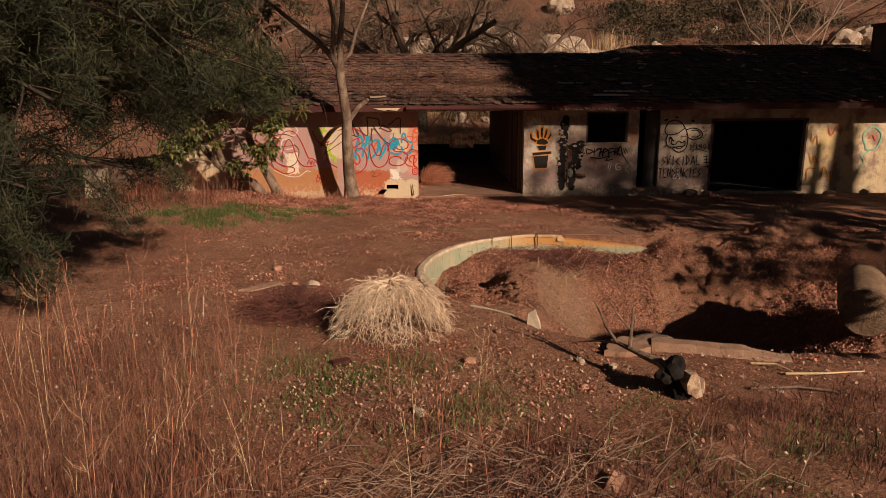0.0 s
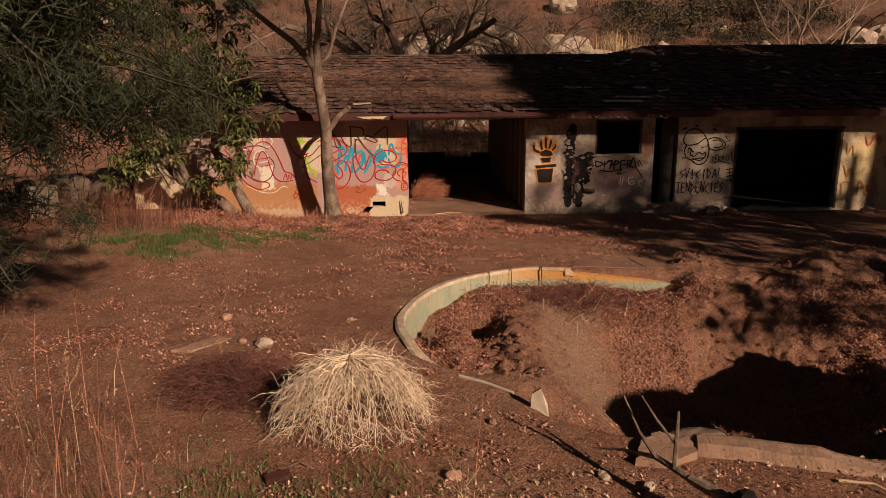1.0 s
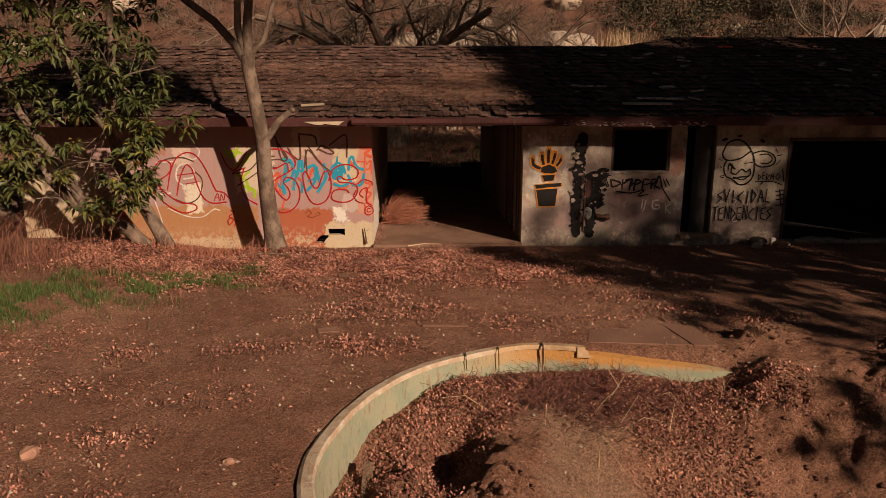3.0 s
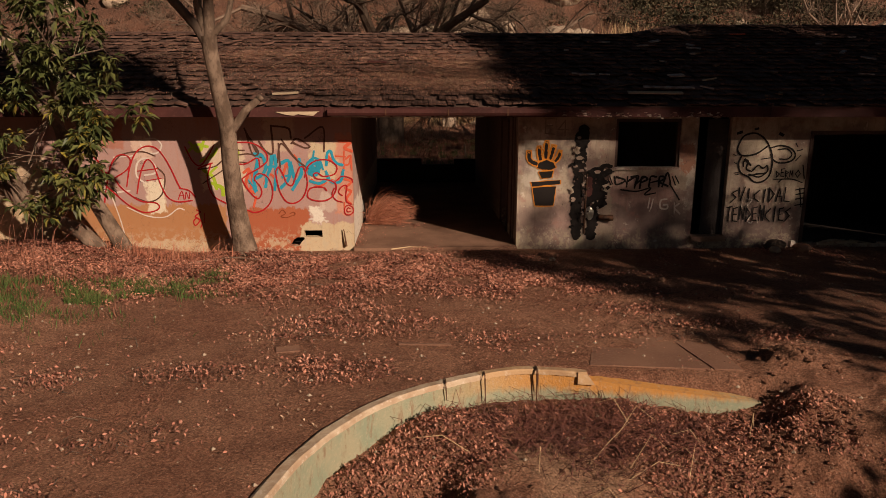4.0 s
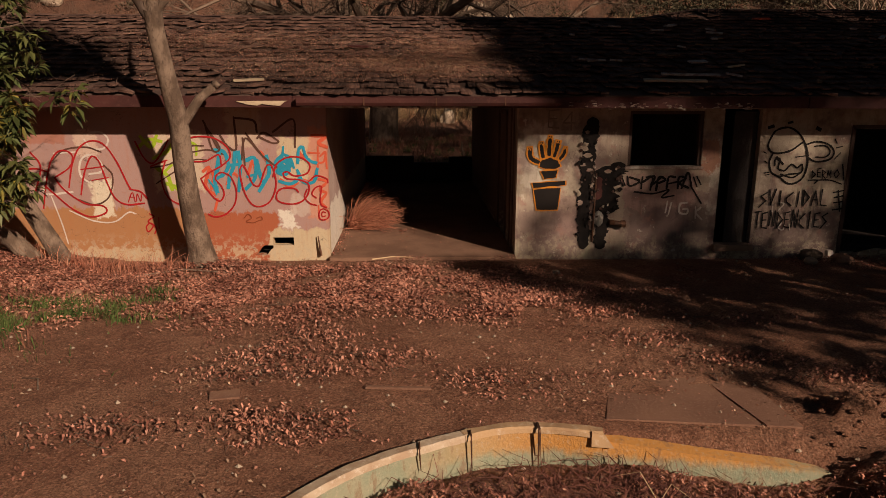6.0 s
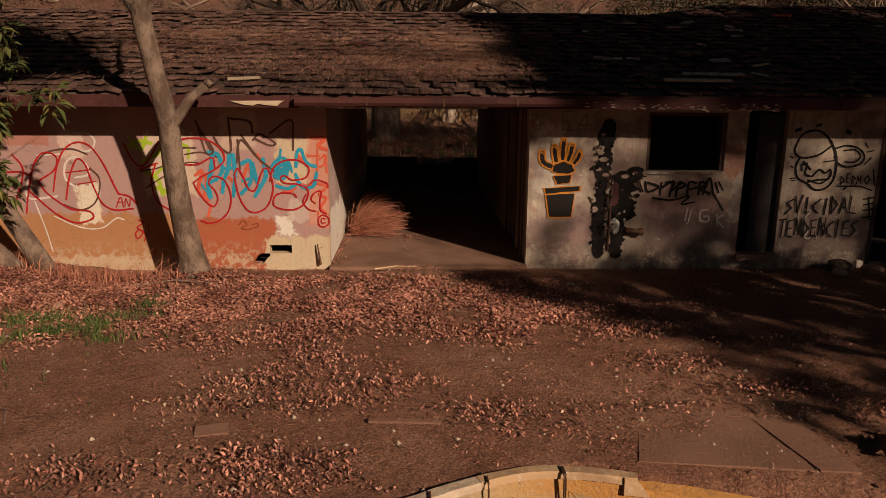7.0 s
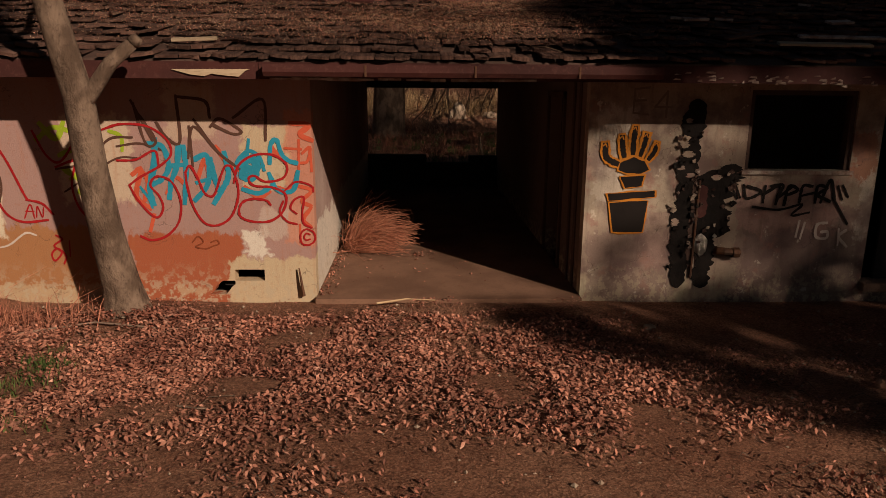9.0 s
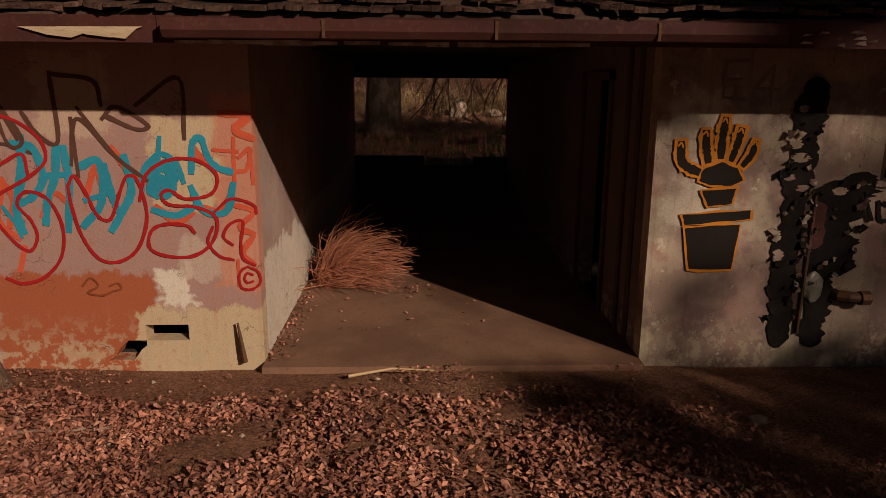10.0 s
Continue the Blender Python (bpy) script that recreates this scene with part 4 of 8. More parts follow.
# deck slabs, mostly under dust
structure("pavement_deck", Geo(), M["concrete"], "dust-covered concrete pool deck with an open joint")
g = Geo()
for ring in ([(1.18, -5.52), (2.33, -5.66), (2.2, -4.75), (1.4, -4.8)], [(2.36, -5.665), (2.62, -5.7), (2.6, -4.75), (2.23, -4.75)]):
    g.add([(x, y, -0.02) for x, y in ring] + [(x, y, 0.1 * float(smooth01((-1.0 - y) / 3.0)) - 0.03 + (0.008 if y < -5.0 else -0.006)) for x, y in ring],
          [(3, 2, 1, 0), (4, 5, 6, 7)] if len(ring) == 4 else [(4, 3, 2, 1, 0), (5, 6, 7, 8, 9)])
    n = len(ring)
    o = g.n - 2 * n
    g.f += [(o + i, o + (i + 1) % n, o + n + (i + 1) % n, o + n + i) for i in range(n)]
bpy.data.objects["pavement_deck"].data = g.mesh("pavement_deck", M["deck"])

# ---- loose things on the soil ----
def gz(x, y):
    return float(ground_z(np.array([x]), np.array([y]))[0])


def log_thing():
    e = empty("cut_log", (4.4, -10.1, -0.2), "thick sawn log round lying in the pit", "log")
    r = np.random.default_rng(4)
    a, b = np.array([3.97, -10.45, 0.06]), np.array([4.6, -9.35, 0.12])
    g = Geo()
    g.tube([a + (b - a) * t for t in np.linspace(0, 1, 7)], 0.31 + r.normal(0, 0.008, 7), 20)
    for v in g.v:
        v += r.normal(0, 0.007, v.shape)
    sub("bark", g, M["log_bark"], e, "", True)
    g = Geo()
    d = (b - a) / np.linalg.norm(b - a)
    g.tube([a - d * 0.014, a - d * 0.008, a + d * 0.002], [0.2, 0.285, 0.30], 20)
    sub("cut_face", g, M["log_bark"], e, "weathered brown sawn cut face")


log_thing()


def stump_thing():
    e = empty("uprooted_stump", (0.62, -12.55, 0.1), "uprooted small tree stump with bare forked branches", "stump")
    r = np.random.default_rng(8)
    # root ball, roots and lumps are coloured plain black
    g = Geo()
    g.tube([(0.74, -12.62, 0.02), (0.72, -12.6, 0.16), (0.68, -12.56, 0.3)], [0.11, 0.13, 0.07], 10)
    sub("root_ball", g, M["tar"], e, "black root ball")
    for k in range(9):
        g = Geo()
        a = r.uniform(0, 6.28)
        g.tube([(0.72, -12.6, 0.2), (0.72 + 0.18 * math.cos(a), -12.6 + 0.14 * math.sin(a), 0.2 + r.uniform(-0.12, 0.16))], [0.05, 0.02], 5)
        sub("root", g, M["tar"], e)
    g = Geo()
    ring = [(0.0, 0.0), (0.03, 0.075), (0.075, 0.085), (0.1, 0.05), (0.135, 0.035), (0.15, -0.03), (0.135, -0.1), (0.09, -0.115), (0.06, -0.09), (0.02, -0.07)]
    front = [(0.72 + 1.25 * u, -12.8 + 0.15 * u + r.normal(0, 0.012), 0.25 + 1.25 * w) for u, w in ring]
    back = [(x - 0.02, y + 0.12, z) for x, y, z in front]
    n = len(ring)
    g.add(front + back, [tuple(range(n))[::-1], tuple(range(n, 2 * n))] + [(i, (i + 1) % n, n + (i + 1) % n, n + i) for i in range(n)])
    sub("broken_face", g, M["stump_face"], e, "pale dark-flecked splintered break")
    for k in range(6):
        g = rock_geo(r, (0.09, 0.09, 0.08), 1.0, 2)
        g.v = [v + np.array([0.68 + r.normal(0, 0.05), -12.64 + r.normal(0, 0.04), 0.14 + 0.05 * k]) for v in g.v]
        sub("charred_lump", g, M["tar"], e)
    g = Geo()
    g.tube([(0.66, -12.56, 0.28), (0.58, -12.46, 0.34), (0.45, -12.3, 0.36)], [0.055, 0.045, 0.035], 9)
    g.tube([(0.45, -12.3, 0.36), (0.3, -12.05, 0.38), (0.22, -11.9, 0.5), (0.12, -11.8, 0.75)], [0.03, 0.02, 0.013, 0.006], 7)
    g.tube([(0.38, -12.2, 0.37), (0.42, -12.1, 0.55), (0.44, -12.05, 0.74)], [0.02, 0.016, 0.009], 6)
    g.tube([(0.42, -12.12, 0.5), (0.3, -12.0, 0.66), (0.2, -11.95, 0.82)], [0.01, 0.008, 0.004], 5)
    g.tube([(0.3, -12.05, 0.38), (0.15, -11.85, 0.33), (-0.05, -11.6, 0.22)], [0.02, 0.012, 0.006], 5)
    sub("branch", g, M["bark"], e)


stump_thing()


def tumbleweed_dome():
    """A dead bush lying roots up: stems fan from the crown down and break into fine twigs."""
    r = np.random.default_rng(2)
    apex = np.array([-2.0, -10.8, 0.70])
    e = empty("dead_bush", (-2.0, -10.8, 0.1), "bleached straw-coloured dead bush lying upside down on soil", "dead bush")
    stems, twigs = Geo(), Geo()
    for k in range(92):
        a = 2 * math.pi * k / 92 + r.normal(0, 0.1)
        R = r.uniform(0.5, 0.66) * (1.12 if math.cos(a) > 0 else 1.0)
        drop = r.uniform(0.35, 0.66)
        out = np.array([math.cos(a), math.sin(a) * 0.75, 0])
        top = r.uniform(-0.08, 0.03)
        line = [apex + np.array([0, 0, top])]
        for t in (0.25, 0.5, 0.75, 1.0):
            line.append(apex + out * R * t ** 0.75 + np.array([0, 0, top - drop * t ** 2.5]) + r.normal(0, 0.02, 3))
        stems.tube(line, [0.006, 0.005, 0.004, 0.003, 0.0018], 4, False)
        for q in range(9):
            f = r.uniform(0.15, 1)
            i = min(3, int(f * 4))
            p = line[i] + (line[i + 1] - line[i]) * (f * 4 - i)
            w = out * r.uniform(0.2, 0.8) + np.array([-out[1], out[0], 0]) * r.normal(0, 0.75) + np.array([0, 0, r.uniform(-0.9, 0.3)])
            L = r.uniform(0.1, 0.24)
            p2, p3 = p + w * L * 0.5 + r.normal(0, 0.015, 3), p + w * L + np.array([0, 0, -0.06 * r.random()])
            for s in (p2, p3):
                s[2] = max(s[2], 0.12)
            twigs.tube([p, p2, p3], [0.003, 0.0024, 0.0013], 3, False)
            for u in range(3):
                w2 = w * 0.6 + r.normal(0, 0.65, 3)
                b = p2 + (p3 - p2) * r.random()
                m1 = b + w2 * r.uniform(0.03, 0.07)
                m2 = m1 + w2 * 0.05 + np.array([0, 0, -0.05])
                m1[2], m2[2] = max(m1[2], 0.11), max(m2[2], 0.10)
                twigs.tube([b, m1, m2], [0.0022, 0.0018, 0.001], 3, False)
    tagged(sub("stem_fan", stems, M["tumble_pale"], e), kind="stuff")
    tagged(sub("twig_mass", twigs, M["tumble_pale"], e, "dense fine curling twigs"), kind="stuff")


tumbleweed_dome()


def tangle(name, c, rad, n, mat, label, seed, zmin, squash=0.8, r0=0.004, step=0.11):
    """A round tangle of wiry twigs."""
    r = np.random.default_rng(seed)
    g = Geo()
    c = np.array(c)
    for k in range(n):
        d = r.normal(0, 1, 3)
        d /= np.linalg.norm(d)
        p = c + d * np.array(rad) * r.uniform(0.1, 0.75)
        w = d + r.normal(0, 0.6, 3)
        line = [p.copy()]
        for i in range(5):
            w += r.normal(0, 0.35, 3)
            w /= np.linalg.norm(w)
            p = p + w * step
            q = (p - c) / np.array(rad)
            L = np.linalg.norm(q)
            if L > 1:
                p = c + q / L * np.array(rad)
                w -= q / L * 0.6
            p[2] = max(p[2], zmin)
            line.append(p.copy())
        g.tube(line, np.linspace(r0, r0 * 0.35, 6), 3, False)
    return tagged(part(name, g, M[mat], None, label), category="tumbleweed")


weed = empty("tumbleweed", (-1.0, 2.0, 0.0), "rusty-brown dry tumbleweed resting in the passage", "tumbleweed")
sr = np.random.default_rng(17)
g = Geo()
for k in range(460):  # stems sweep up from the foot by the wall and over to the open side
    p = np.array([-1.34, 2.0, 0.05]) + sr.normal(0, 0.05, 3)
    a, el = sr.normal(0.0, 0.75), sr.uniform(0.1, 1.45)
    w = np.array([math.cos(el) * math.cos(a), math.cos(el) * math.sin(a), math.sin(el)])
    L = sr.uniform(0.55, 0.95) * (1 - 0.25 * max(0, el - 1.0))
    line = [p]
    for i in range(6):
        w = w + np.array([0.09, 0.0, -0.02 - 0.05 * i * (el > 0.5)]) + sr.normal(0, 0.07, 3)
        w /= np.linalg.norm(w)
        q = line[-1] + w * L / 6
        q[2] = max(q[2], 0.015)
        line.append(q)
    g.tube(line, np.linspace(0.0055, 0.0018, 7), 4, False)
tagged(sub("stem_fan", g, M["tumble_red"], weed), kind="stuff")
for nm, n_, c_, rad_, r_, sd, st in (("tangle", 60, (-0.98, 2.0, 0.34), (0.52, 0.46, 0.34), 0.003, 7, 0.12), ("lower_tangle", 50, (-0.95, 1.95, 0.2), (0.6, 0.5, 0.2), 0.003, 9, 0.13)):
    ob = tangle(nm, c_, rad_, n_, "tumble_red", "", sd, 0.01, r0=r_, step=st)
    ob.parent = weed
    ob.matrix_parent_inverse = Matrix.Translation(-weed.location)
    del ob["category"]
shrub = empty("dark_shrub", (-3.2, -10.1, 0.1), "low maroon dead shrub sprawled on the soil", "shrub")
for nm, n_, r_, sd in (("stem_mass", 120, 0.005, 9), ("twig_mass", 1150, 0.0026, 10)):
    ob = tangle(nm, (-3.2, -10.12, 0.17), (0.82, 0.5, 0.28), n_, "dark_brush", "", sd, 0.1, r0=r_, step=0.09)
    ob.parent = shrub
    ob.matrix_parent_inverse = Matrix.Translation(-shrub.location)
    del ob["category"]

# dark sheet, bricks, stones, boards
g = Geo()
sx, sy = -2.68, -10.98
n = 7
pp = []
for i in range(n):
    for j in range(n):
        u, v = i / (n - 1), j / (n - 1)
        x, y = sx + 0.24 * u - 0.04 * v, sy + 0.2 * v + 0.08 * u
        pp.append((x, y, gz(x, y) + 0.02 + 0.05 * math.sin(3 * u + 2) ** 2 * v + 0.03 * u))
g.add(pp, [(i * n + j, (i + 1) * n + j, (i + 1) * n + j + 1, i * n + j + 1) for i in range(n - 1) for j in range(n - 1)])
ob = tagged(part("plastic_sheet", g, M["plastic"], None, "crumpled scrap of dusty dark plastic on soil"), category="plastic scrap")
md = ob.modifiers.new("thick", "SOLIDIFY")
md.thickness = 0.006


def brick(x, y, turn, tip, mat, label, size=(0.2, 0.095, 0.06), name="brick"):
    bm = bmesh.new()
    bmesh.ops.create_cube(bm, size=1)
    for v in bm.verts:
        v.co = Vector((v.co.x * size[0], v.co.y * size[1], v.co.z * size[2]))
    bmesh.ops.bevel(bm, geom=list(bm.edges), offset=min(size) * 0.12, segments=2, affect="EDGES")
    me = bpy.data.meshes.new(name)
    bm.to_mesh(me)
    bm.free()
    me.materials.append(M[mat])
    ob = new(name, me)
    ob.matrix_basis = pose(x, y, gz(x, y) + size[2] * 0.36, tip, 0, turn)
    return tagged(ob, label, name.replace("_", " "))


brick(-2.5, -11.66, 25, 6, "fascia", "dark red brick lying in leaf litter")
brick(-0.3, -14.1, 60, 14, "stone", "pale broken brick among weeds")
slab_thing("paving_slab", [(-4.2, -8.95), (-3.98, -9.0), (-3.6, -8.6), (-3.78, -8.5)], 0.0, gz(-3.9, -8.8) + 0.02, "concrete", "flat half-buried slab of dusty concrete on soil", "paving")
brick(-1.83, -5.02, 12, 5, "deck", "flat dusty paving scrap on soil", (0.24, 0.13, 0.022), "paving_scrap")
brick(-0.42, -4.92, -4, 2, "deck", "half-buried weathered timber batten", (0.55, 0.04, 0.02), "batten")
brick(-3.0, -1.42, 40, 4, "dark_wood", "dark rotten board lying in leaves", (0.6, 0.12, 0.03), "rotten_board")
brick(-0.80, -0.98, 42, 4, "dark_wood", "dark rotten board lying in leaves", (0.34, 0.09, 0.03), "rotten_board")
brick(0.62, -1.15, 8, 3, "dark_wood", "dark rotten board lying in leaves", (0.5, 0.07, 0.03), "rotten_board")
for i, (x, y, s) in enumerate(((-3.18, -8.84, 0.11), (-1.15, -11.72, 0.08), (-3.87, -7.81, 0.09), (0.0, -11.8, 0.06), (-3.45, -8.72, 0.06), (-0.1, -12.4, 0.05), (0.3, -11.95, 0.06), (-4.45, -1.95, 0.10), (-5.3, -2.6, 0.07), (1.7, -1.0, 0.06), (-2.25, -8.0, 0.05), (3.0, -2.4, 0.06), (5.6, -0.55, 0.12), (6.1, -0.5, 0.16), (9.4, -0.6, 0.18), (10.4, -0.5, 0.14), (8.6, -0.7, 0.09), (-0.75, -10.9, 0.05), (-1.7, -12.9, 0.07), (0.9, -13.3, 0.06))):
    rubble("stone", (x, y, gz(x, y) + s * 0.25), (s, s * 0.75, s * 0.6), "stone" if i % 3 else "rock", "small weathered field stone on red soil", "stone", 40 + i, 37 * i, 0, "stones in the yard")


def stick(pts, rad, label, mat="bark", name="stick"):
    g = Geo()
    g.tube([(x, y, gz(x, y) + z) for x, y, z in pts], np.linspace(rad, rad * 0.4, len(pts)), 6)
    return tagged(part(name, g, M[mat], None, label), category="stick", group="fallen sticks")


stick([(1.95, -12.25, 0.02), (2.3, -12.32, 0.035), (2.75, -12.26, 0.03)], 0.016, "long pale dead stick on soil", "straw")
stick([(1.45, -12.55, 0.02), (1.9, -12.62, 0.04), (2.3, -12.75, 0.03)], 0.016, "brown dead stick on soil")
stick([(1.75, -11.95, 0.02), (1.95, -12.05, 0.05), (2.05, -12.2, 0.02)], 0.014, "curved pale twig on soil", "straw")
stick([(-2.1, -1.0, 0.02), (-2.7, -1.15, 0.03), (-3.4, -1.05, 0.04), (-4.1, -1.2, 0.04)], 0.014, "long thin pale branch in leaves", "twig")
stick([(-0.9, -0.35, 0.02), (-0.6, -0.28, 0.03), (-0.3, -0.3, 0.02)], 0.012, "short pale twig by the passage", "straw")
stick([(0.9, -1.6, 0.02), (1.1, -1.75, 0.05), (1.15, -1.95, 0.02)], 0.022, "crooked dark stick on soil", "dark_bark")
stick([(-1.68, -0.06, 0.0), (-1.7, -0.06, 0.16), (-1.72, -0.05, 0.3)], 0.02, "short rusted pipe stub beside the wall corner", "rust", "pipe_stub")
for k in range(26):
    x, y = yrng.uniform(-4.5, 3.5), yrng.uniform(-13.8, -1.0)
    if signed_pool(np.array([x]), np.array([y]))[0] > -0.3:
        continue
    a, L = yrng.uniform(0, 6.28), yrng.uniform(0.08, 0.22)
    stick([(x, y, 0.01), (x + L * math.cos(a), y + L * math.sin(a), 0.03), (x + 1.7 * L * math.cos(a + 0.4), y + 1.7 * L * math.sin(a + 0.4), 0.01)], yrng.uniform(0.004, 0.009), "thin dead twig on soil", "bark")
# brush pile and dry canes in the pit
g = Geo()
for k in range(1300):
    x, y = yrng.normal(1.0, 0.6), yrng.normal(-6.45, 0.27)
    if signed_pool(np.array([x]), np.array([y]))[0] < 0.12:
        continue
    z = gz(x, y) - 0.02
    a, L = yrng.uniform(0, 6.28), yrng.uniform(0.08, 0.34)
    g.tube([(x, y, z), (x + L * 0.5 * math.cos(a), y + L * 0.4 * math.sin(a), z + yrng.uniform(0.02, 0.13)), (x + L * math.cos(a + 0.5), y + L * 0.8 * math.sin(a + 0.5), z + yrng.uniform(0.0, 0.17))], [0.0035, 0.003, 0.0015], 3, False)
tagged(part("brush_pile", g, M["dark_brush"], None, "dark dead brush tangled along the pool wall"), kind="stuff")
g = Geo()
for k in range(14):
    x, y = yrng.normal(1.35, 0.55), yrng.normal(-6.75, 0.3)
    z = gz(x, y)
    a, L = yrng.uniform(0, 6.28), yrng.uniform(0.25, 0.55)
    g.tube([(x, y, z), (x + L * 0.5 * math.cos(a), y + L * 0.4 * math.sin(a), z + yrng.uniform(0.1, 0.3)), (x + L * math.cos(a), y + L * 0.8 * math.sin(a), z + yrng.uniform(0.0, 0.3))], [0.0035, 0.003, 0.0015], 4, False)
tagged(part("dry_canes", g, M["straw"], None, "pale dry canes lying over dead brush"), kind="stuff")
# grey dead branch on the earth heap
g = Geo()
grow(g, np.random.default_rng(6), (4.75, -6.5, gz(4.75, -6.5) - 0.02), (0.2, -0.1, 1), 0.3, 0.012, 2, kids=(6, 5), sides=(4, 3, 3), spread=1.0, seg=3)
tagged(part("dead_branch", g, M["rock"], None, "grey brittle dead branch on the earth heap"), category="branch")

# stones of the far bank beside the house
slab_thing("concrete_post", [(-9.6, -1.5), (-9.1, -1.55), (-9.08, -1.25), (-9.55, -1.2)], 0.0, 0.95, "pale_concrete", "weathered concrete post beyond the house corner", "post")
for i, (x, y, s) in enumerate(((-8.7, 0.6, 0.55), (-9.7, 0.9, 0.6), (-10.6, 0.4, 0.5), (-8.9, 1.6, 0.6))):
    rubble("dark_boulder", (x, y, 0.4), (s, s * 0.7, s * 0.9), "dark_bark", "dark shaded boulder beyond the house corner", "boulder", 70 + i, 50 * i, 0, "boulders beyond the house")

# ---- house details ----
drng = np.random.default_rng(31)
# low counter blocks and door frames of the passage
g = Geo()
for x0, x1, y0, y1 in ((PR - 0.03, PR, 1.12, 1.2), (PR - 0.03, PR, 2.1, 2.18)):
    g.box(x0, x1, y0, y1, 0.0, 2.12)
g.box(PR - 0.03, PR, 1.12, 2.18, 2.05, 2.12)
frame_ob = tagged(part("door_frame", g, M["dark_wood"], None, "dark timber door frame in the passage wall"), kind="structure")
g = Geo()
g.box(PR - 0.012, PR + 0.0, 0.34, 0.44, 0.0, 2.3)
g.box(PR - 0.02, PR, 0.62, 0.7, 0.0, 2.3)
tagged(part("trim", g, M["dark_wood"], None, "dark upright battens on the passage wall"), kind="structure")

# window: stripped timber frame and sill
win = empty("window_1", (3.48, 0.05, 1.33), "empty window opening with a broken timber frame", "window", kind="structure")
g = Geo()
g.box(2.92, 2.97, 0.03, 0.12, 1.36, 2.17)
g.box(3.99, 4.04, 0.03, 0.12, 1.36, 2.17)
g.box(2.97, 3.99, 0.03, 0.12, 2.12, 2.17)
sub("window_frame", g, M["dark_wood"], win)
g = Geo()
g.box(2.88, 4.07, -0.03, 0.14, 1.315, 1.355)
sub("window_sill", g, M["peel"], win, "chipped pale sill")
# door standing ajar inside, and its step
door = empty("door_1", (4.36, 0.16, 0.14), "dark grey door leaf hanging crooked in the opening", "door", kind="structure")
g = Geo()
g.box(4.54, 4.905, 0.10, 0.14, 0.15, 2.16)
sub("door_leaf", g, M["inside"], door)
g = Geo()
g.box(4.32, 4.93, -0.10, 0.15, 0.06, 0.15)
sub("door_step", g, M["concrete"], door, "worn concrete step")
g = Geo()
g.box(6.3, 6.36, -0.012, 0.0, -0.02, 1.95)
g.box(8.88, 8.94, -0.012, 0.0, -0.02, 1.95)
g.box(6.3, 8.94, -0.012, 0.0, 1.915, 1.97)
tagged(part("trim_garage", g, M["dark_wood"], None, "dark timber trim round the garage opening"), kind="structure")

# burst plaster: flat black sheets stand for the dark hole, with pipes, foil and curling shards
burst = empty("burst_plaster", (2.5, -0.02, 0.9), "ragged break in the plaster, its dark hole drawn as flat black sheets", "wall damage", kind="structure")


def torn_edge(r, n, amp):
    """An uneven edge: slow swings, bites and fine tears."""
    t = np.linspace(0, 1, n)
    a, b, c = r.uniform(0, 6.28, 3)
    return amp * (0.5 * np.sin(9 * t + a) + 0.4 * np.sin(23 * t + b) + 0.3 * np.sin(51 * t + c) + r.normal(0, 0.22, n))


def ragged(cx, width, z0, z1, depth, mat, name, n=60, amp=0.35, seed=0, lean=0.0):
    r = np.random.default_rng(seed)
    zs = np.linspace(z0, z1, n)
    t = np.linspace(-1, 1, n)
    swell = np.sqrt(np.clip(1 - np.abs(t) ** 5, 0.02, 1)) * width / 2
    mid = cx + lean * t
    left, right = mid - swell * (1 + torn_edge(r, n, amp)), mid + swell * (1 + torn_edge(r, n, amp))
    g = Geo()
    v = [(l, -depth, z) for l, z in zip(left, zs)] + [(q, -depth, z) for q, z in zip(right, zs)]
    g.add(v, [(i, n + i, n + i + 1, i + 1) for i in range(n - 1)])
    return sub(name, g, M[mat], burst)


ragged(2.31, 0.22, 0.08, 1.3, 0.0115, "tar", "tar_paper", 70, 0.28, 1)
ragged(2.33, 0.22, 1.2, 2.08, 0.0128, "tar", "tar_paper", 50, 0.25, 11, 0.03)
ragged(2.60, 0.40, 0.62, 1.36, 0.0125, "tar", "tar_paper", 60, 0.3, 2)
ragged(2.57, 0.2, 0.08, 0.75, 0.0135, "tar", "tar_paper", 40, 0.35, 3)
ragged(2.74, 0.26, 1.12, 1.42, 0.0132, "tar", "tar_paper", 30, 0.55, 4, 0.06)
ragged(2.42, 0.08, 0.3, 1.25, 0.0142, "dark_wood", "bared_lath", 40, 0.3, 14)
ragged(2.49, 0.13, 0.85, 1.2, 0.016, "fascia", "old_red_paint", 24, 0.2, 5)
for k, (px, pz, pw, ph) in enumerate(((2.29, 1.86, 0.06, 0.05), (2.26, 1.63, 0.09, 0.1), (2.31, 1.52, 0.12, 0.07), (2.24, 1.38, 0.08, 0.05), (2.2, 0.95, 0.06, 0.08), (2.23, 0.8, 0.07, 0.1), (2.36, 1.3, 0.1, 0.05), (2.63, 1.28, 0.1, 0.06))):
    ragged(px, pw, pz - ph / 2, pz + ph / 2, 0.0165, "wall_right", "plaster_patch", 14, 0.4, 60 + k)
g = rock_geo(np.random.default_rng(3), (0.08, 0.02, 0.12), 1.0)
ob = sub("foil_scrap", g, M["foil"], burst, "crumpled silver foil scrap")
ob.matrix_basis = pose(2.52, -0.02, 0.56)
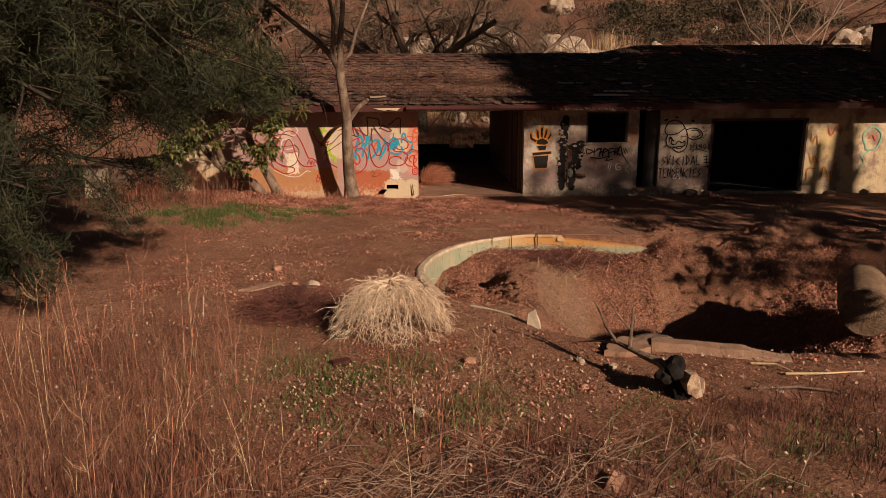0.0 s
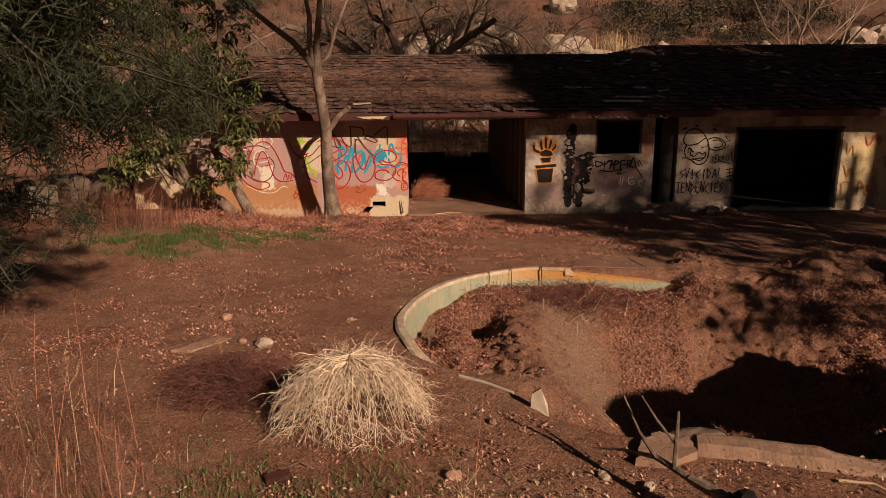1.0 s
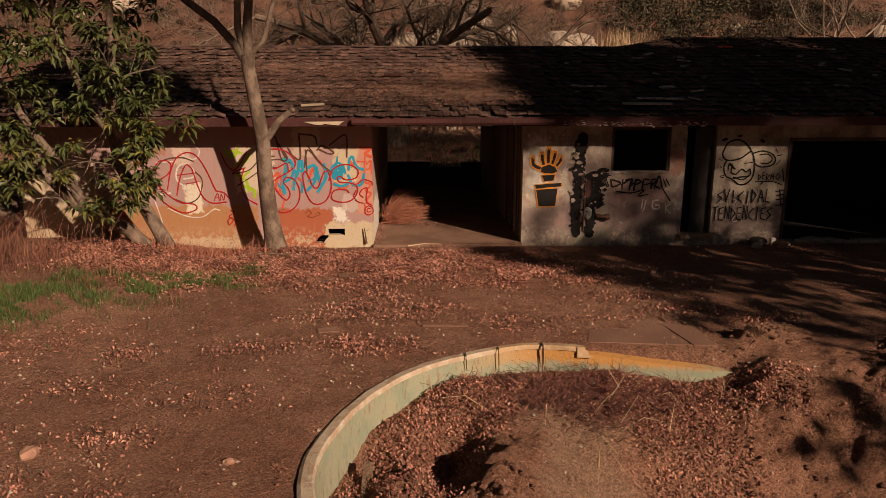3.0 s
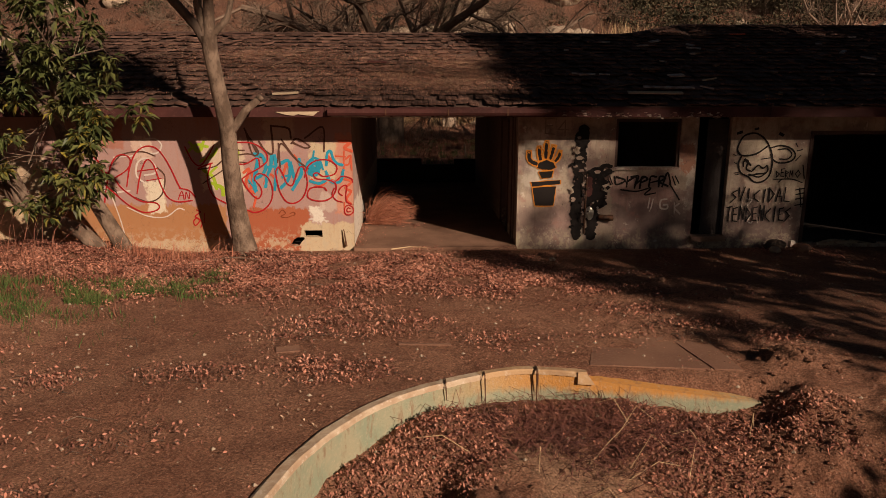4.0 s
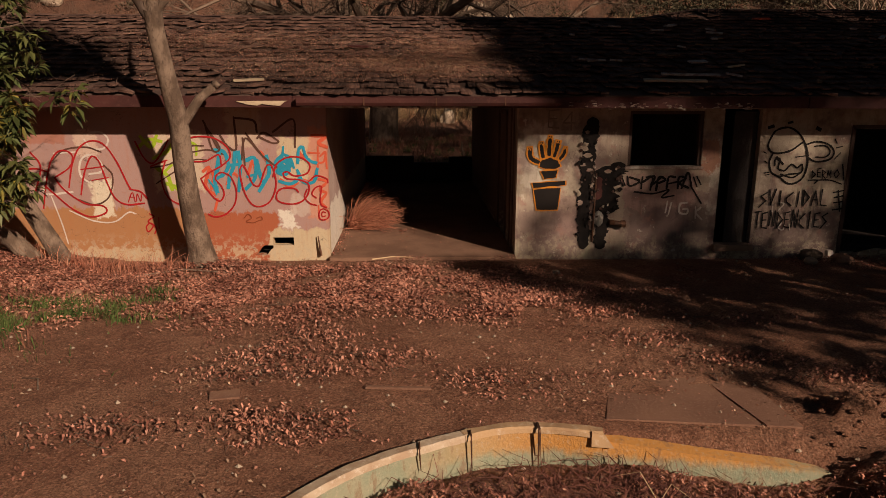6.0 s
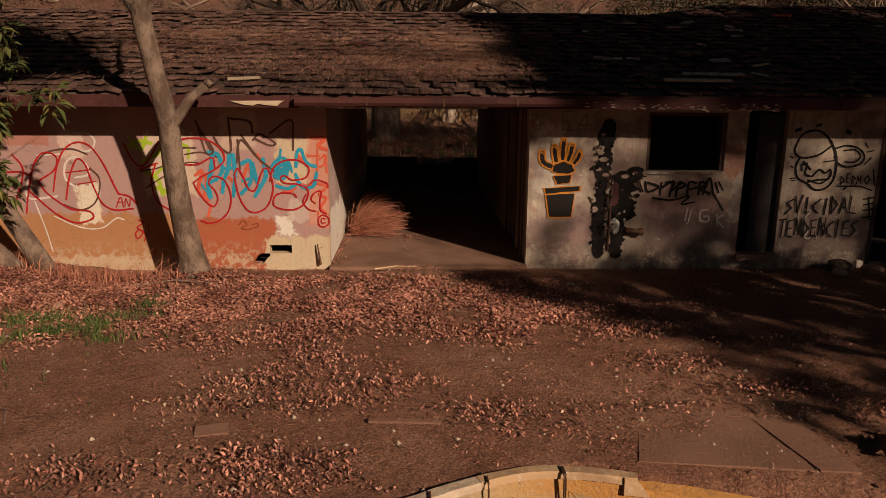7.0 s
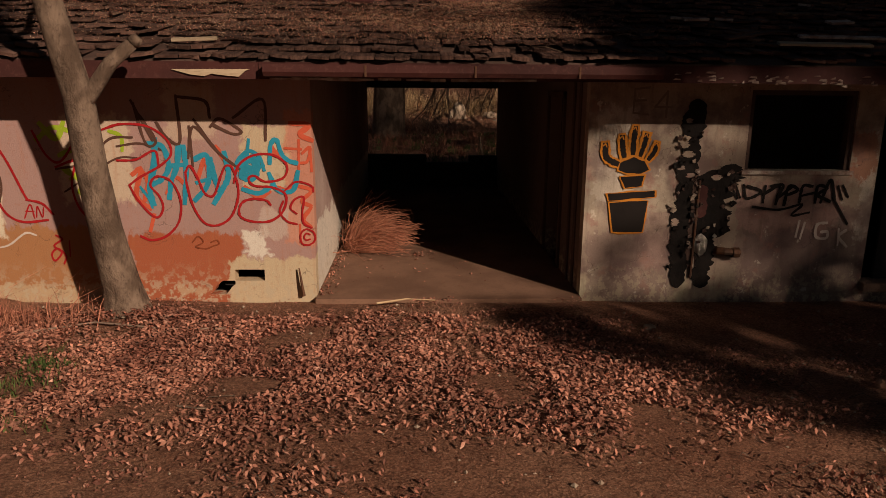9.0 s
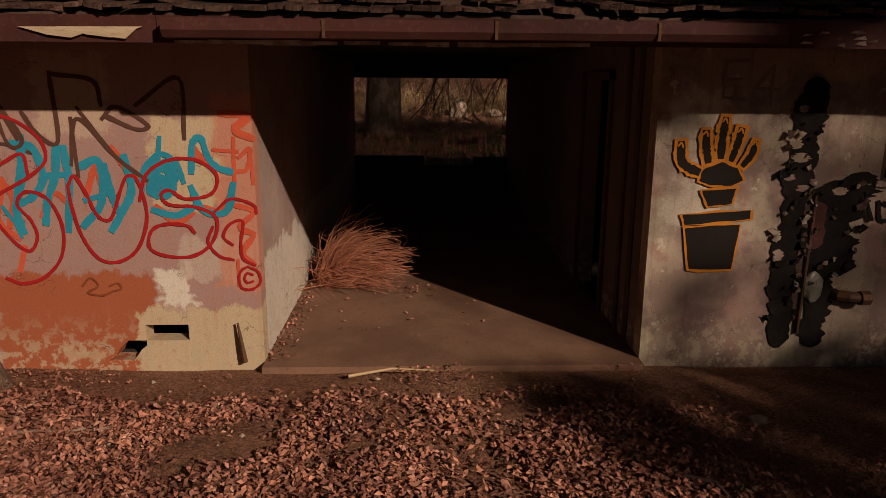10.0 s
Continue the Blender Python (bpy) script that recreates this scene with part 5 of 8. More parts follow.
for k in range(96):  # shards of plaster that curl off the wall round the break
    side = drng.random()
    cx, w, z = (2.31, 0.11, drng.uniform(0.3, 1.95)) if side < 0.5 else (2.6, 0.19, drng.uniform(0.5, 1.35))
    x = cx + w * (1 if drng.random() < 0.5 else -1) + drng.normal(0, 0.02) if k < 60 else cx + drng.uniform(-0.8, 0.8) * w
    s = drng.uniform(0.014, 0.045) if k < 60 else drng.uniform(0.01, 0.03)
    a = drng.uniform(0, 6.28)
    g = Geo()
    tri = [(x + s * math.cos(a + t) * drng.uniform(0.6, 1.2), -0.014 - drng.uniform(0.0, 0.04), z + s * math.sin(a + t) * drng.uniform(0.6, 1.2)) for t in (0, 1.6, 3.1, 4.7)]
    g.add(tri + [(p[0], p[1] + 0.007, p[2]) for p in tri], [(0, 1, 2, 3), (7, 6, 5, 4), (0, 4, 5, 1), (1, 5, 6, 2), (2, 6, 7, 3), (3, 7, 4, 0)])
    sub("plaster_shard", g, M["dark_wood"] if k % 4 == 1 else M["wall_right"] if k % 4 == 2 else M["foil" if k % 18 == 9 else "tar"], burst)
g = Geo()
g.tube([(2.7, 0.02, 0.50), (2.72, -0.04, 0.50), (2.77, -0.07, 0.50), (2.86, -0.075, 0.49)], [0.045, 0.045, 0.042, 0.04], 10)
g.tube([(2.85, -0.075, 0.49), (2.92, -0.075, 0.49)], [0.055, 0.055], 8)
sub("pipe_end", g, M["rust"], burst, "rusted black pipe elbow")
g = Geo()
g.tube([(2.44, -0.02, 0.2), (2.45, -0.022, 1.25)], 0.016, 7)
sub("pipe", g, M["rust"], burst, "thin rusted vertical pipe")

# debris below the garage opening and on the roof
rubble("rubble_heap", (5.75, -0.25, 0.02), (0.2, 0.12, 0.1), "dark_bark", "dark lump of rubble at the wall foot", "rubble", 90)
for k in range(14):
    x, y = drng.uniform(6.4, 7.6), drng.uniform(-0.25, 0.1)
    g = Geo()
    g.box(x, x + drng.uniform(0.1, 0.3), y, y + 0.03, -0.01 + k * 0.003, 0.035 + k * 0.003)
    tagged(part("broken_lath", g, M["pale_concrete"], None, "broken pale lath lying at the garage threshold"), category="lath", group="laths at the garage")
g = Geo()
g.tube([(6.45, -0.2, 0.08), (6.8, -0.32, 0.2), (7.3, -0.3, 0.12), (7.6, -0.15, 0.05)], 0.03, 8)
tagged(part("hose", g, M["tar"], None, "black hose looped at the garage threshold"), category="hose")
g = Geo()
v = [(6.06, -0.2, 0.0), (6.16, -0.2, 0.0), (6.15, -0.18, 0.1), (6.07, -0.18, 0.1)]
g.add(v + [(x, y + 0.08, z) for x, y, z in v], [(0, 1, 2, 3), (7, 6, 5, 4), (0, 4, 5, 1), (1, 5, 6, 2), (2, 6, 7, 3), (3, 7, 4, 0)])
ob = tagged(part("small_carton", g, M["sp_white"], None, "small white crumpled carton at the wall foot"), category="carton")
ob.location.z = gz(6.1, -0.2)


def on_roof(x, y, lift=0.035):
    return (x, y, roof_z(y) + lift)


def roof_board(x0, y0, x1, y1, w, mat, label, name="roof_board", lift=0.08):
    a, b = np.array(on_roof(x0, y0, lift)), np.array(on_roof(x1, y1, lift))
    d = (b - a) / np.linalg.norm(b - a)
    s = np.cross(d, (0, -SLOPE, 1))
    s = s / np.linalg.norm(s) * w / 2
    u = np.array((0, -SLOPE, 1)) * 0.022
    g = Geo()
    v = [a - s, a + s, b + s, b - s]
    g.add(v + [p + u for p in v], [(3, 2, 1, 0), (4, 5, 6, 7), (0, 1, 5, 4), (1, 2, 6, 5), (2, 3, 7, 6), (3, 0, 4, 7)])
    return tagged(part(name, g, M[mat], None, label), category="board", group="loose boards on the roof")


roof_board(2.55, -0.1, 3.2, 0.25, 0.05, "dark_wood", "dark splintered batten lying on the roof")
roof_board(3.0, -0.25, 3.9, -0.28, 0.09, "raw_wood", "pale bare board lying on the roof")
roof_board(3.35, 0.05, 4.2, 0.0, 0.07, "peel", "pale bare board lying on the roof")
roof_board(4.0, 0.68, 4.28, 0.74, 0.12, "peel", "broken pale shake lying on the roof")
roof_board(4.5, 0.42, 4.8, 0.55, 0.03, "raw_wood", "thin pale splinter lying on the roof")
roof_board(-2.75, -0.35, -2.35, -0.28, 0.06, "raw_wood", "split tan shake sliding off the eave")
roof_board(-2.3, -0.2, -1.9, -0.32, 0.05, "dark_wood", "dark broken batten near the eave")
roof_board(-1.35, 1.55, -1.0, 1.5, 0.07, "fascia", "red-painted scrap lying on the roof")
roof_board(6.4, 3.8, 6.75, 3.82, 0.08, "sp_coral", "faded red scrap near the ridge")
for k in range(60):
    x, y = drng.uniform(2.2, 11.5), drng.uniform(-0.5, 3.6)
    a, L = drng.normal(0, 0.5), drng.uniform(0.08, 0.3)
    roof_board(x, y, x + L * math.cos(a), y + L * math.sin(a), drng.uniform(0.02, 0.08), ("peel", "dark_wood", "log_bark")[k % 3], "loose broken shake fragment on the roof", "shake_fragment", 0.085)

# ---- trees ----
def front_tree():
    e = empty("bare_tree", (-3.35, -0.66, 0.05), "bare smooth grey-barked tree with a sawn side limb", "tree")
    r = np.random.default_rng(1)
    g = Geo()
    g.tube([(-3.26, -0.62, -0.12), (-3.27, -0.64, 0.04), (-3.29, -0.68, 0.35), (-3.32, -0.82, 0.9), (-3.32, -0.97, 1.5), (-3.29, -1.13, 2.1), (-3.35, -1.28, 2.7), (-3.39, -1.4, 3.2), (-3.38, -1.44, 3.4)],
           [0.30, 0.225, 0.168, 0.142, 0.13, 0.122, 0.108, 0.105, 0.11], 16, False)
    sub("trunk", g, M["bark"], e, "", True)
    g = Geo()
    g.tube([(-3.3, -1.12, 1.98), (-3.18, -1.12, 2.12), (-3.0, -1.12, 2.36), (-2.8, -1.12, 2.52)], [0.08, 0.066, 0.058, 0.05], 10)
    g.tube([(-2.805, -1.12, 2.517), (-2.76, -1.12, 2.56)], [0.06, 0.042], 8)
    sub("sawn_limb", g, M["bark"], e, "short limb with a sawn end", True)
    g = Geo()
    g.tube([(-3.39, -1.42, 3.25), (-3.55, -1.42, 3.52), (-3.88, -1.4, 3.9), (-4.28, -1.4, 4.2), (-4.9, -1.25, 4.7), (-5.6, -1.3, 5.2)], [0.085, 0.07, 0.065, 0.058, 0.045, 0.03], 9, False)
    sub("limb", g, M["dark_bark"], e, "", True)
    limbs = (((-3.37, -1.44, 3.3), (-3.36, -1.44, 3.85), (-3.28, -1.42, 4.5), (-3.22, -1.4, 5.6), 0.09),
             ((-3.39, -1.44, 3.3), (-3.52, -1.4, 3.8), (-3.5, -1.35, 4.4), (-3.72, -1.3, 5.6), 0.075),
             ((-3.36, -1.44, 3.38), (-3.12, -1.42, 3.62), (-2.98, -1.4, 4.1), (-2.5, -1.4, 5.2), 0.055),
             )
    for *p, rad in limbs:
        g = Geo()
        g.tube(p, [rad, rad * 0.8, rad * 0.65, rad * 0.35], 8, False)
        for k in range(3):
            f = r.uniform(0.5, 1)
            q = np.array(p[2]) + (np.array(p[3]) - np.array(p[2])) * (f - 0.35) / 0.65
            grow(g, r, q, (r.normal(0, 0.8), r.normal(0, 0.6), 0.8), 0.9, 0.014, 2, kids=(4, 3), sides=(4, 3, 3), spread=0.7, seg=4)
        sub("limb", g, M["bark"], e, "", True)


front_tree()


def whorls(rng, centres, per, size, aspect=0.3, droop=0.35):
    """Leaf whorls: pointed leaves that radiate and droop from each twig tip."""
    c = np.repeat(centres, per, axis=0)
    n = len(c)
    a = rng.uniform(0, 2 * math.pi, n)
    el = rng.normal(0.1 - droop, 0.45, n)
    d = np.stack([np.cos(a) * np.cos(el), np.sin(a) * np.cos(el), np.sin(el)], 1)
    L = size * rng.uniform(0.65, 1.25, n)
    s = np.cross(d, np.array([0, 0, 1.0]) + rng.normal(0, 0.35, (n, 3)))
    s /= np.linalg.norm(s, axis=1, keepdims=True) + 1e-9
    nrm = np.cross(s, d)
    base = c + d * 0.03
    mid = base + d * (L * 0.55)[:, None]
    tip = base + d * L[:, None] - np.array([0, 0, 1.0]) * (L * 0.22)[:, None]
    w = (L * aspect / 2)[:, None]
    lift = nrm * (L * 0.07)[:, None]
    q1 = np.stack([base, mid + s * w + lift, tip, mid], 1)
    q2 = np.stack([base, mid, tip, mid - s * w + lift], 1)
    return np.concatenate([q1, q2])


def broadleaf_tree():
    e = empty("broadleaf_tree", (-5.3, -0.85, 0.25), "leaning evergreen broadleaf tree with glossy drooping leaves", "tree")
    r = np.random.default_rng(3)
    tips = []
    trunks = (([(-5.08, -0.85, 0.15), (-5.26, -0.88, 0.55), (-5.5, -0.95, 1.1), (-5.7, -1.05, 1.6), (-5.6, -1.5, 2.3), (-5.3, -1.95, 3.0), (-5.1, -2.3, 4.1)], 0.13),
              ([(-5.42, -0.9, 0.15), (-5.7, -0.95, 0.5), (-6.1, -1.0, 0.72), (-6.5, -1.1, 1.0), (-6.8, -1.3, 1.5), (-7.2, -1.6, 2.1), (-7.6, -1.8, 3.0), (-7.9, -2.1, 4.2)], 0.13),
              ([(-6.35, -1.05, 0.9), (-6.45, -1.3, 1.5), (-6.75, -1.6, 2.2), (-7.0, -1.9, 3.0), (-6.9, -2.0, 4.0), (-6.8, -2.1, 5.2)], 0.085),
              ([(-5.45, -1.3, 1.8), (-5.8, -1.7, 2.6), (-6.0, -2.0, 3.6), (-6.0, -2.2, 4.8)], 0.07))
    for p, rad in trunks:
        g = Geo()
        g.tube(p, np.linspace(rad, rad * 0.35, len(p)), 10, False)
        sub("trunk", g, M["bark"], e, "", True)
        for q in p[3:]:
            for k in range(4):
                g = Geo()
                w = np.array([r.normal(0, 0.9), r.normal(-0.25, 0.8), r.normal(0.25, 0.5)])
                grow(g, r, q, w, 0.8, 0.016, 2, tips, kids=(3, 3), sides=(5, 4, 3), spread=0.8, droop=0.25, seg=5, thin=0.45)
                sub("branch", g, M["bark"], e)
    tips = np.array(tips)
    keep = (tips[:, 0] < -4.5) & (tips[:, 2] > 2.7) & (tips[:, 1] < -0.6)
    tips = tips[keep]
    r.shuffle(tips)

    def clumps(c, spread, n, per):
        """Bunches of whorls about a bough, with gaps between the bunches."""
        k = np.array(c) + r.normal(0, 0.55, (n, 3)) * np.array(spread)
        return np.repeat(k, per, axis=0) + r.normal(0, 0.085, (n * per, 3))

    hang = np.concatenate([clumps((-5.0, -2.1, 2.75), (0.5, 0.35, 0.6), 13, 5), clumps((-4.85, -2.2, 1.95), (0.28, 0.3, 0.65), 11, 5), clumps((-5.7, -1.8, 1.2), (0.55, 0.3, 0.25), 9, 4),
                           clumps((-6.9, -1.9, 2.0), (0.8, 0.4, 0.7), 17, 5), clumps((-7.2, -2.0, 1.35), (0.5, 0.3, 0.25), 6, 4), clumps((-6.5, -2.0, 3.4), (1.1, 0.5, 0.7), 22, 5),
                           clumps((-6.3, -1.9, 4.5), (1.4, 0.6, 0.7), 26, 5), clumps((-5.2, -1.9, 3.8), (0.5, 0.4, 0.7), 8, 5), clumps((-7.9, -2.3, 3.9), (0.9, 0.6, 1.1), 34, 6), clumps((-8.6, -2.0, 3.0), (0.7, 0.5, 0.9), 16, 6)])
    cl = np.concatenate([tips[:120], hang])
    ob = sub("crown", quads_mesh("crown", whorls(r, cl, 9, 0.165, 0.38), M["leaf"]), None, e, "drooping dark green leaves")
    low = cl[(cl[:, 2] < 2.6) & (r.random(len(cl)) < 0.45)]
    sub("yellow_leaves", quads_mesh("yellow_leaves", whorls(r, low, 7, 0.14), M["leaf_yellow"]), None, e, "yellowing leaves low in the crown")


broadleaf_tree()


def needle_quads(rng, centres, per, size, spread):
    c = np.repeat(centres, per, axis=0)
    n = len(c)
    p = c + rng.normal(0, spread, (n, 3))
    d = rng.normal(0, 1, (n, 3)) + np.array([0, 0, 0.5])
    d /= np.linalg.norm(d, axis=1, keepdims=True)
    s = np.cross(d, rng.normal(0, 1, (n, 3)))
    s /= np.linalg.norm(s, axis=1, keepdims=True) + 1e-9
    L = (size * rng.uniform(0.5, 1.3, n))[:, None]
    w = L * 0.032 + 0.0011
    return np.stack([p - s * w, p + s * w, p + d * L + s * w * 0.3, p + d * L - s * w * 0.3], 1)


def olive_conifer(cx=-7.9, cy=-10.3, low=0.5, seed=14, size=1.0, n_tips=9500, reach=True):
    e = empty("conifer", (cx, cy, 0.0), "dense dark olive conifer with feathery needle sprays", "tree", "conifers")
    r = np.random.default_rng(seed)
    g = Geo()
    g.tube([(cx, cy, -0.1), (cx - 0.05, cy, 2), (cx + 0.05, cy + 0.1, 4.5), (cx, cy, 8)], [0.24, 0.2, 0.15, 0.05], 10, False)
    sub("trunk", g, M["dark_bark"], e, "", True)
    g = Geo()
    tips = []
    for k in range(58):
        z = r.uniform(low, 8.0)
        a = r.uniform(0, 6.28)
        R = 3.2 * size * (1 - abs(z - 3.4) / 6.5) * r.uniform(0.7, 1.05)
        if -0.6 < a - 4.7 < 0.9:
            R *= 0.8
        grow(g, r, (cx, cy, z), (math.cos(a), math.sin(a), r.uniform(-0.1, 0.35)), R, 0.04, 2, tips, kids=(8, 5), sides=(5, 3, 3), spread=0.65, droop=0.25, seg=6, shrink=0.34, wander=0.3)
    for k in range(30 if reach else 0):  # long boughs over the yard
        z = r.uniform(2.9, 6.8)
        a = r.normal(0.0, 0.3)
        R = (3.6 if z < 3.4 else 4.5) * r.uniform(0.85, 1.05)
        grow(g, r, (cx, cy, z), (math.cos(a), math.sin(a), 0.1), R, 0.04, 2, tips, kids=(9, 5), sides=(5, 3, 3), spread=0.5, droop=0.25, seg=7, shrink=0.26, wander=0.25)
    sub("branch", g, M["bough"], e)
    tips = np.array(tips)
    tips = tips[(tips[:, 2] > low) & (tips[:, 2] > 0.55 + 0.6 * (tips[:, 0] - cx - 1.9)) & ~((tips[:, 0] > cx + 3.6) & (tips[:, 2] < 2.5)) & (tips[:, 0] < cx + 5.0)]
    r.shuffle(tips)
    sub("crown", quads_mesh("crown", needle_quads(r, tips[:n_tips], 28, 0.125, 0.085), M["needle"]), None, e, "feathery olive needles")


olive_conifer()
olive_conifer(-11.5, -1.0, 3.3, 15, 1.1, 2800, False)


# trees out of view to the sunward side, whose crowns shade the yard and the roof
def shade_tree(x, y, trunk_top, blobs, seed, lean=0.0):
    """A tall broad-crowned tree: trunk, limbs to each bough, leaves bough by bough."""
    r = np.random.default_rng(seed)
    e = empty("shade_tree", (x, y, 0), "unseen evergreen tree that casts shade on the yard and house", "tree", "shade trees")
    g = Geo()
    top = np.array([x + lean, y, trunk_top])
    g.tube([(x, y, -0.2), (x + lean * 0.3, y, trunk_top * 0.4), top], [0.3, 0.22, 0.12], 9, False)
    sub("trunk", g, M["dark_bark"], e, "", True)
    g = Geo()
    qs = []
    for bx, by, bz, rad, n in blobs:
        c = np.array([bx, by, bz])
        start = np.array([x + lean * 0.6, y, min(trunk_top, max(1.5, bz - 1.5))])
        k = 0.12 + 0.88 * min(1.0, n / 700)
        g.tube([start, (start + c) / 2 + r.normal(0, 0.15, 3), c], [0.09 * k, 0.06 * k, 0.02 * k], 5, False)
        d = r.normal(0, 1, (n, 3))
        d /= np.linalg.norm(d, axis=1, keepdims=True)
        p = c + d * rad * (r.random(n) ** 0.45)[:, None] * np.array([1, 1, 0.85])
        qs.append(leaf_quads(r, p, 0.34, 0.8, 0.55))
    sub("branch", g, M["dark_bark"], e)
    sub("crown", quads_mesh("crown", np.concatenate(qs), M["leaf"]), None, e)


def sunward(X, Z, s):
    """The place s metres south of the house front from which a shadow falls on (X, Z) of that front."""
    return (X + 0.75 * s, -s, Z + 0.61 * s)


crown_a = [(*sunward(X, Z, 13.0 + k % 3 * 0.5), rad, n) for k, (X, Z, rad, n) in enumerate((
    (2.9, 3.0, 0.95, 1200), (3.6, 4.3, 1.0, 1300), (4.4, 5.7, 1.2, 1500), (4.3, 3.3, 1.1, 1500), (5.6, 4.6, 1.4, 2200), (5.7, 3.0, 0.9, 1200), (6.8, 5.8, 1.3, 1500), (7.0, 3.5, 1.2, 1700)))]
skirt = [(*sunward(X + 0.1 * math.sin(7 * Z), Z, 16.0 + 0.4 * math.cos(5 * X)), 0.42, int((4 + 12 * min(1, max(0, (X - 2.2) / 0.8))) * (1.4 - 0.5 * Z) * (0.5 if 4.8 < X < 6.4 else 5.0 if X > 6.4 else 1)))
         for X in (1.5, 2.0, 2.5, 3.0, 3.5, 4.0, 4.5, 5.0, 5.5, 6.0, 6.5, 6.9, 7.3, 7.7, 8.1, 8.4) for Z in (0.1, 0.5, 0.9, 1.3, 1.7)]
crown_a += skirt
# unseen boughs, set wherever yard, eave and west roof need shade
crown_a += [(*sunward(X, Z, 12.5 + k % 2 * 0.6), rad, n if Z > 2.4 else max(10, int(n * 0.3))) for k, (X, Z, rad, n) in enumerate((
    (0.75, -0.5, 0.45, 110), (1.4, -0.45, 0.5, 190), (0.5, -1.0, 0.45, 130), (1.1, -1.1, 0.5, 220), (0.1, -1.5, 0.4, 70), (0.5, -1.9, 0.5, 100), (2.0, -0.5, 0.5, 200), (2.6, -0.3, 0.4, 130), (3.3, -0.35, 0.45, 140), (0.3, -1.75, 0.5, 120), (0.9, -2.4, 0.6, 150), (-0.2, -2.5, 0.5, 120), (0.2, -3.05, 0.5, 120), (-0.9, -2.9, 0.45, 70), (1.4, -2.9, 0.6, 100), (-2.2, -4.75, 0.5, 90), (-1.6, -4.4, 0.5, 70), (-0.6, -3.9, 0.5, 60), (0.3, -4.1, 0.6, 70), (-1.0, -4.8, 0.6, 70), (-4.95, 3.0, 0.55, 200), (-4.7, 3.8, 0.6, 160), (-5.6, 3.6, 0.7, 320), (-5.3, 4.5, 0.7, 240), (-6.4, 3.2, 0.7, 300), (-6.5, 4.4, 0.9, 380), (-5.7, 2.7, 0.45, 150), (-7.5, 3.4, 0.8, 260), (-7.6, 4.6, 0.9, 300), (0.1, -0.35, 0.35, 70), (-0.25, -0.65, 0.35, 60), (0.55, -0.28, 0.3, 70), (-0.1, -1.0, 0.35, 55), (0.1, -0.75, 0.4, 110), (0.45, -1.35, 0.4, 120), (0.3, -0.98, 0.4, 120), (0.55, 2.25, 0.3, 50), (0.95, 2.25, 0.34, 100), (1.35, 2.2, 0.34, 150), (2.2, 3.6, 0.6, 200), (1.8, 2.9, 0.4, 70), (1.6, -0.44, 0.45, 70), (1.9, -0.95, 0.5, 90), (3.0, -1.0, 0.6, 150), (1.2, -1.8, 0.5, 140), (0.6, -2.7, 0.5, 60), (2.1, -1.75, 0.6, 150), (0.0, -2.6, 0.4, 60), (0.2, -3.5, 0.5, 60), (1.0, -3.8, 0.5, 60), (-0.6, -3.9, 0.4, 40)))]
crown_b = [(*sunward(X, Z, 14.0 + k % 3 * 0.5), rad, n) for k, (X, Z, rad, n) in enumerate((
    (8.2, 4.6, 1.5, 2200), (8.6, 3.1, 1.0, 1300), (9.8, 5.6, 1.4, 1700), (10.3, 3.8, 1.5, 2200), (11.8, 4.8, 1.6, 2200), (12.0, 3.3, 1.2, 1500), (13.6, 4.4, 1.7, 2000), (13.5, 6.2, 1.5, 1500)))]
# unseen boughs added to keep sun off the garage floor
crown_a += [(*sunward(X, Z, 15.0), 0.4, 60) for X in (6.5, 7.0, 7.5, 8.0, 8.5) for Z in (-0.35, -0.05)]
crown_a += [(*sunward(X, 2.2, 14.5), 0.34, 170) for X in (1.75, 2.3, 2.9, 3.5, 4.1, 4.7, 5.3, 6.0, 6.7, 7.4, 8.1, 8.8)]
crown_a += [(*sunward(X, Z, 13.2), 0.42, 190) for X, Z in ((1.55, 2.4), (1.9, 2.75), (2.1, 3.1), (2.5, 3.6), (2.9, 2.7), (3.6, 2.8), (1.35, 2.15))]
shade_tree(14.4, -13.3, 11.5, crown_a, 51, 0.3)
shade_tree(21.0, -14.3, 12.5, crown_b, 52, -0.5)
low_a = [(*sunward(X, Z, 9.0 + k % 2 * 0.5), rad, int(n * (0.6 if X > 2.3 and Z > -1.4 else 0.45 if X > 3.0 else 0.3))) for k, (X, Z, rad, n) in enumerate((
    (2.4, -1.2, 0.8, 320), (1.7, -1.9, 0.5, 60), (2.6, -0.35, 0.45, 90), (3.4, -0.45, 0.75, 340), (3.6, -1.7, 0.9, 480), (4.8, -0.6, 0.8, 520), (5.0, -1.9, 0.9, 520), (6.2, -0.9, 0.9, 520), (1.1, -1.6, 0.45, 60), (1.9, -1.0, 0.5, 190), (1.5, -2.3, 0.55, 80), (2.6, -2.5, 0.7, 330), (3.7, -2.9, 0.8, 330), (2.2, -3.1, 0.6, 90), (1.0, -2.9, 0.5, 50)))]
low_b = [(*sunward(X, Z, 10.0 + k % 2 * 0.5), rad, int(n * (0.6 if X > 2.3 and Z > -1.4 else 0.45 if X > 3.0 else 0.3))) for k, (X, Z, rad, n) in enumerate((
    (7.6, -0.6, 0.9, 560), (7.4, -2.0, 1.0, 560), (8.9, -1.2, 0.9, 520), (10.2, -0.9, 0.9, 520), (9.8, -2.3, 1.0, 520), (11.6, -1.4, 1.1, 560), (12.9, -0.9, 1.1, 560)))]
shade_tree(10.6, -9.3, 5.5, low_a, 53, 0.3)
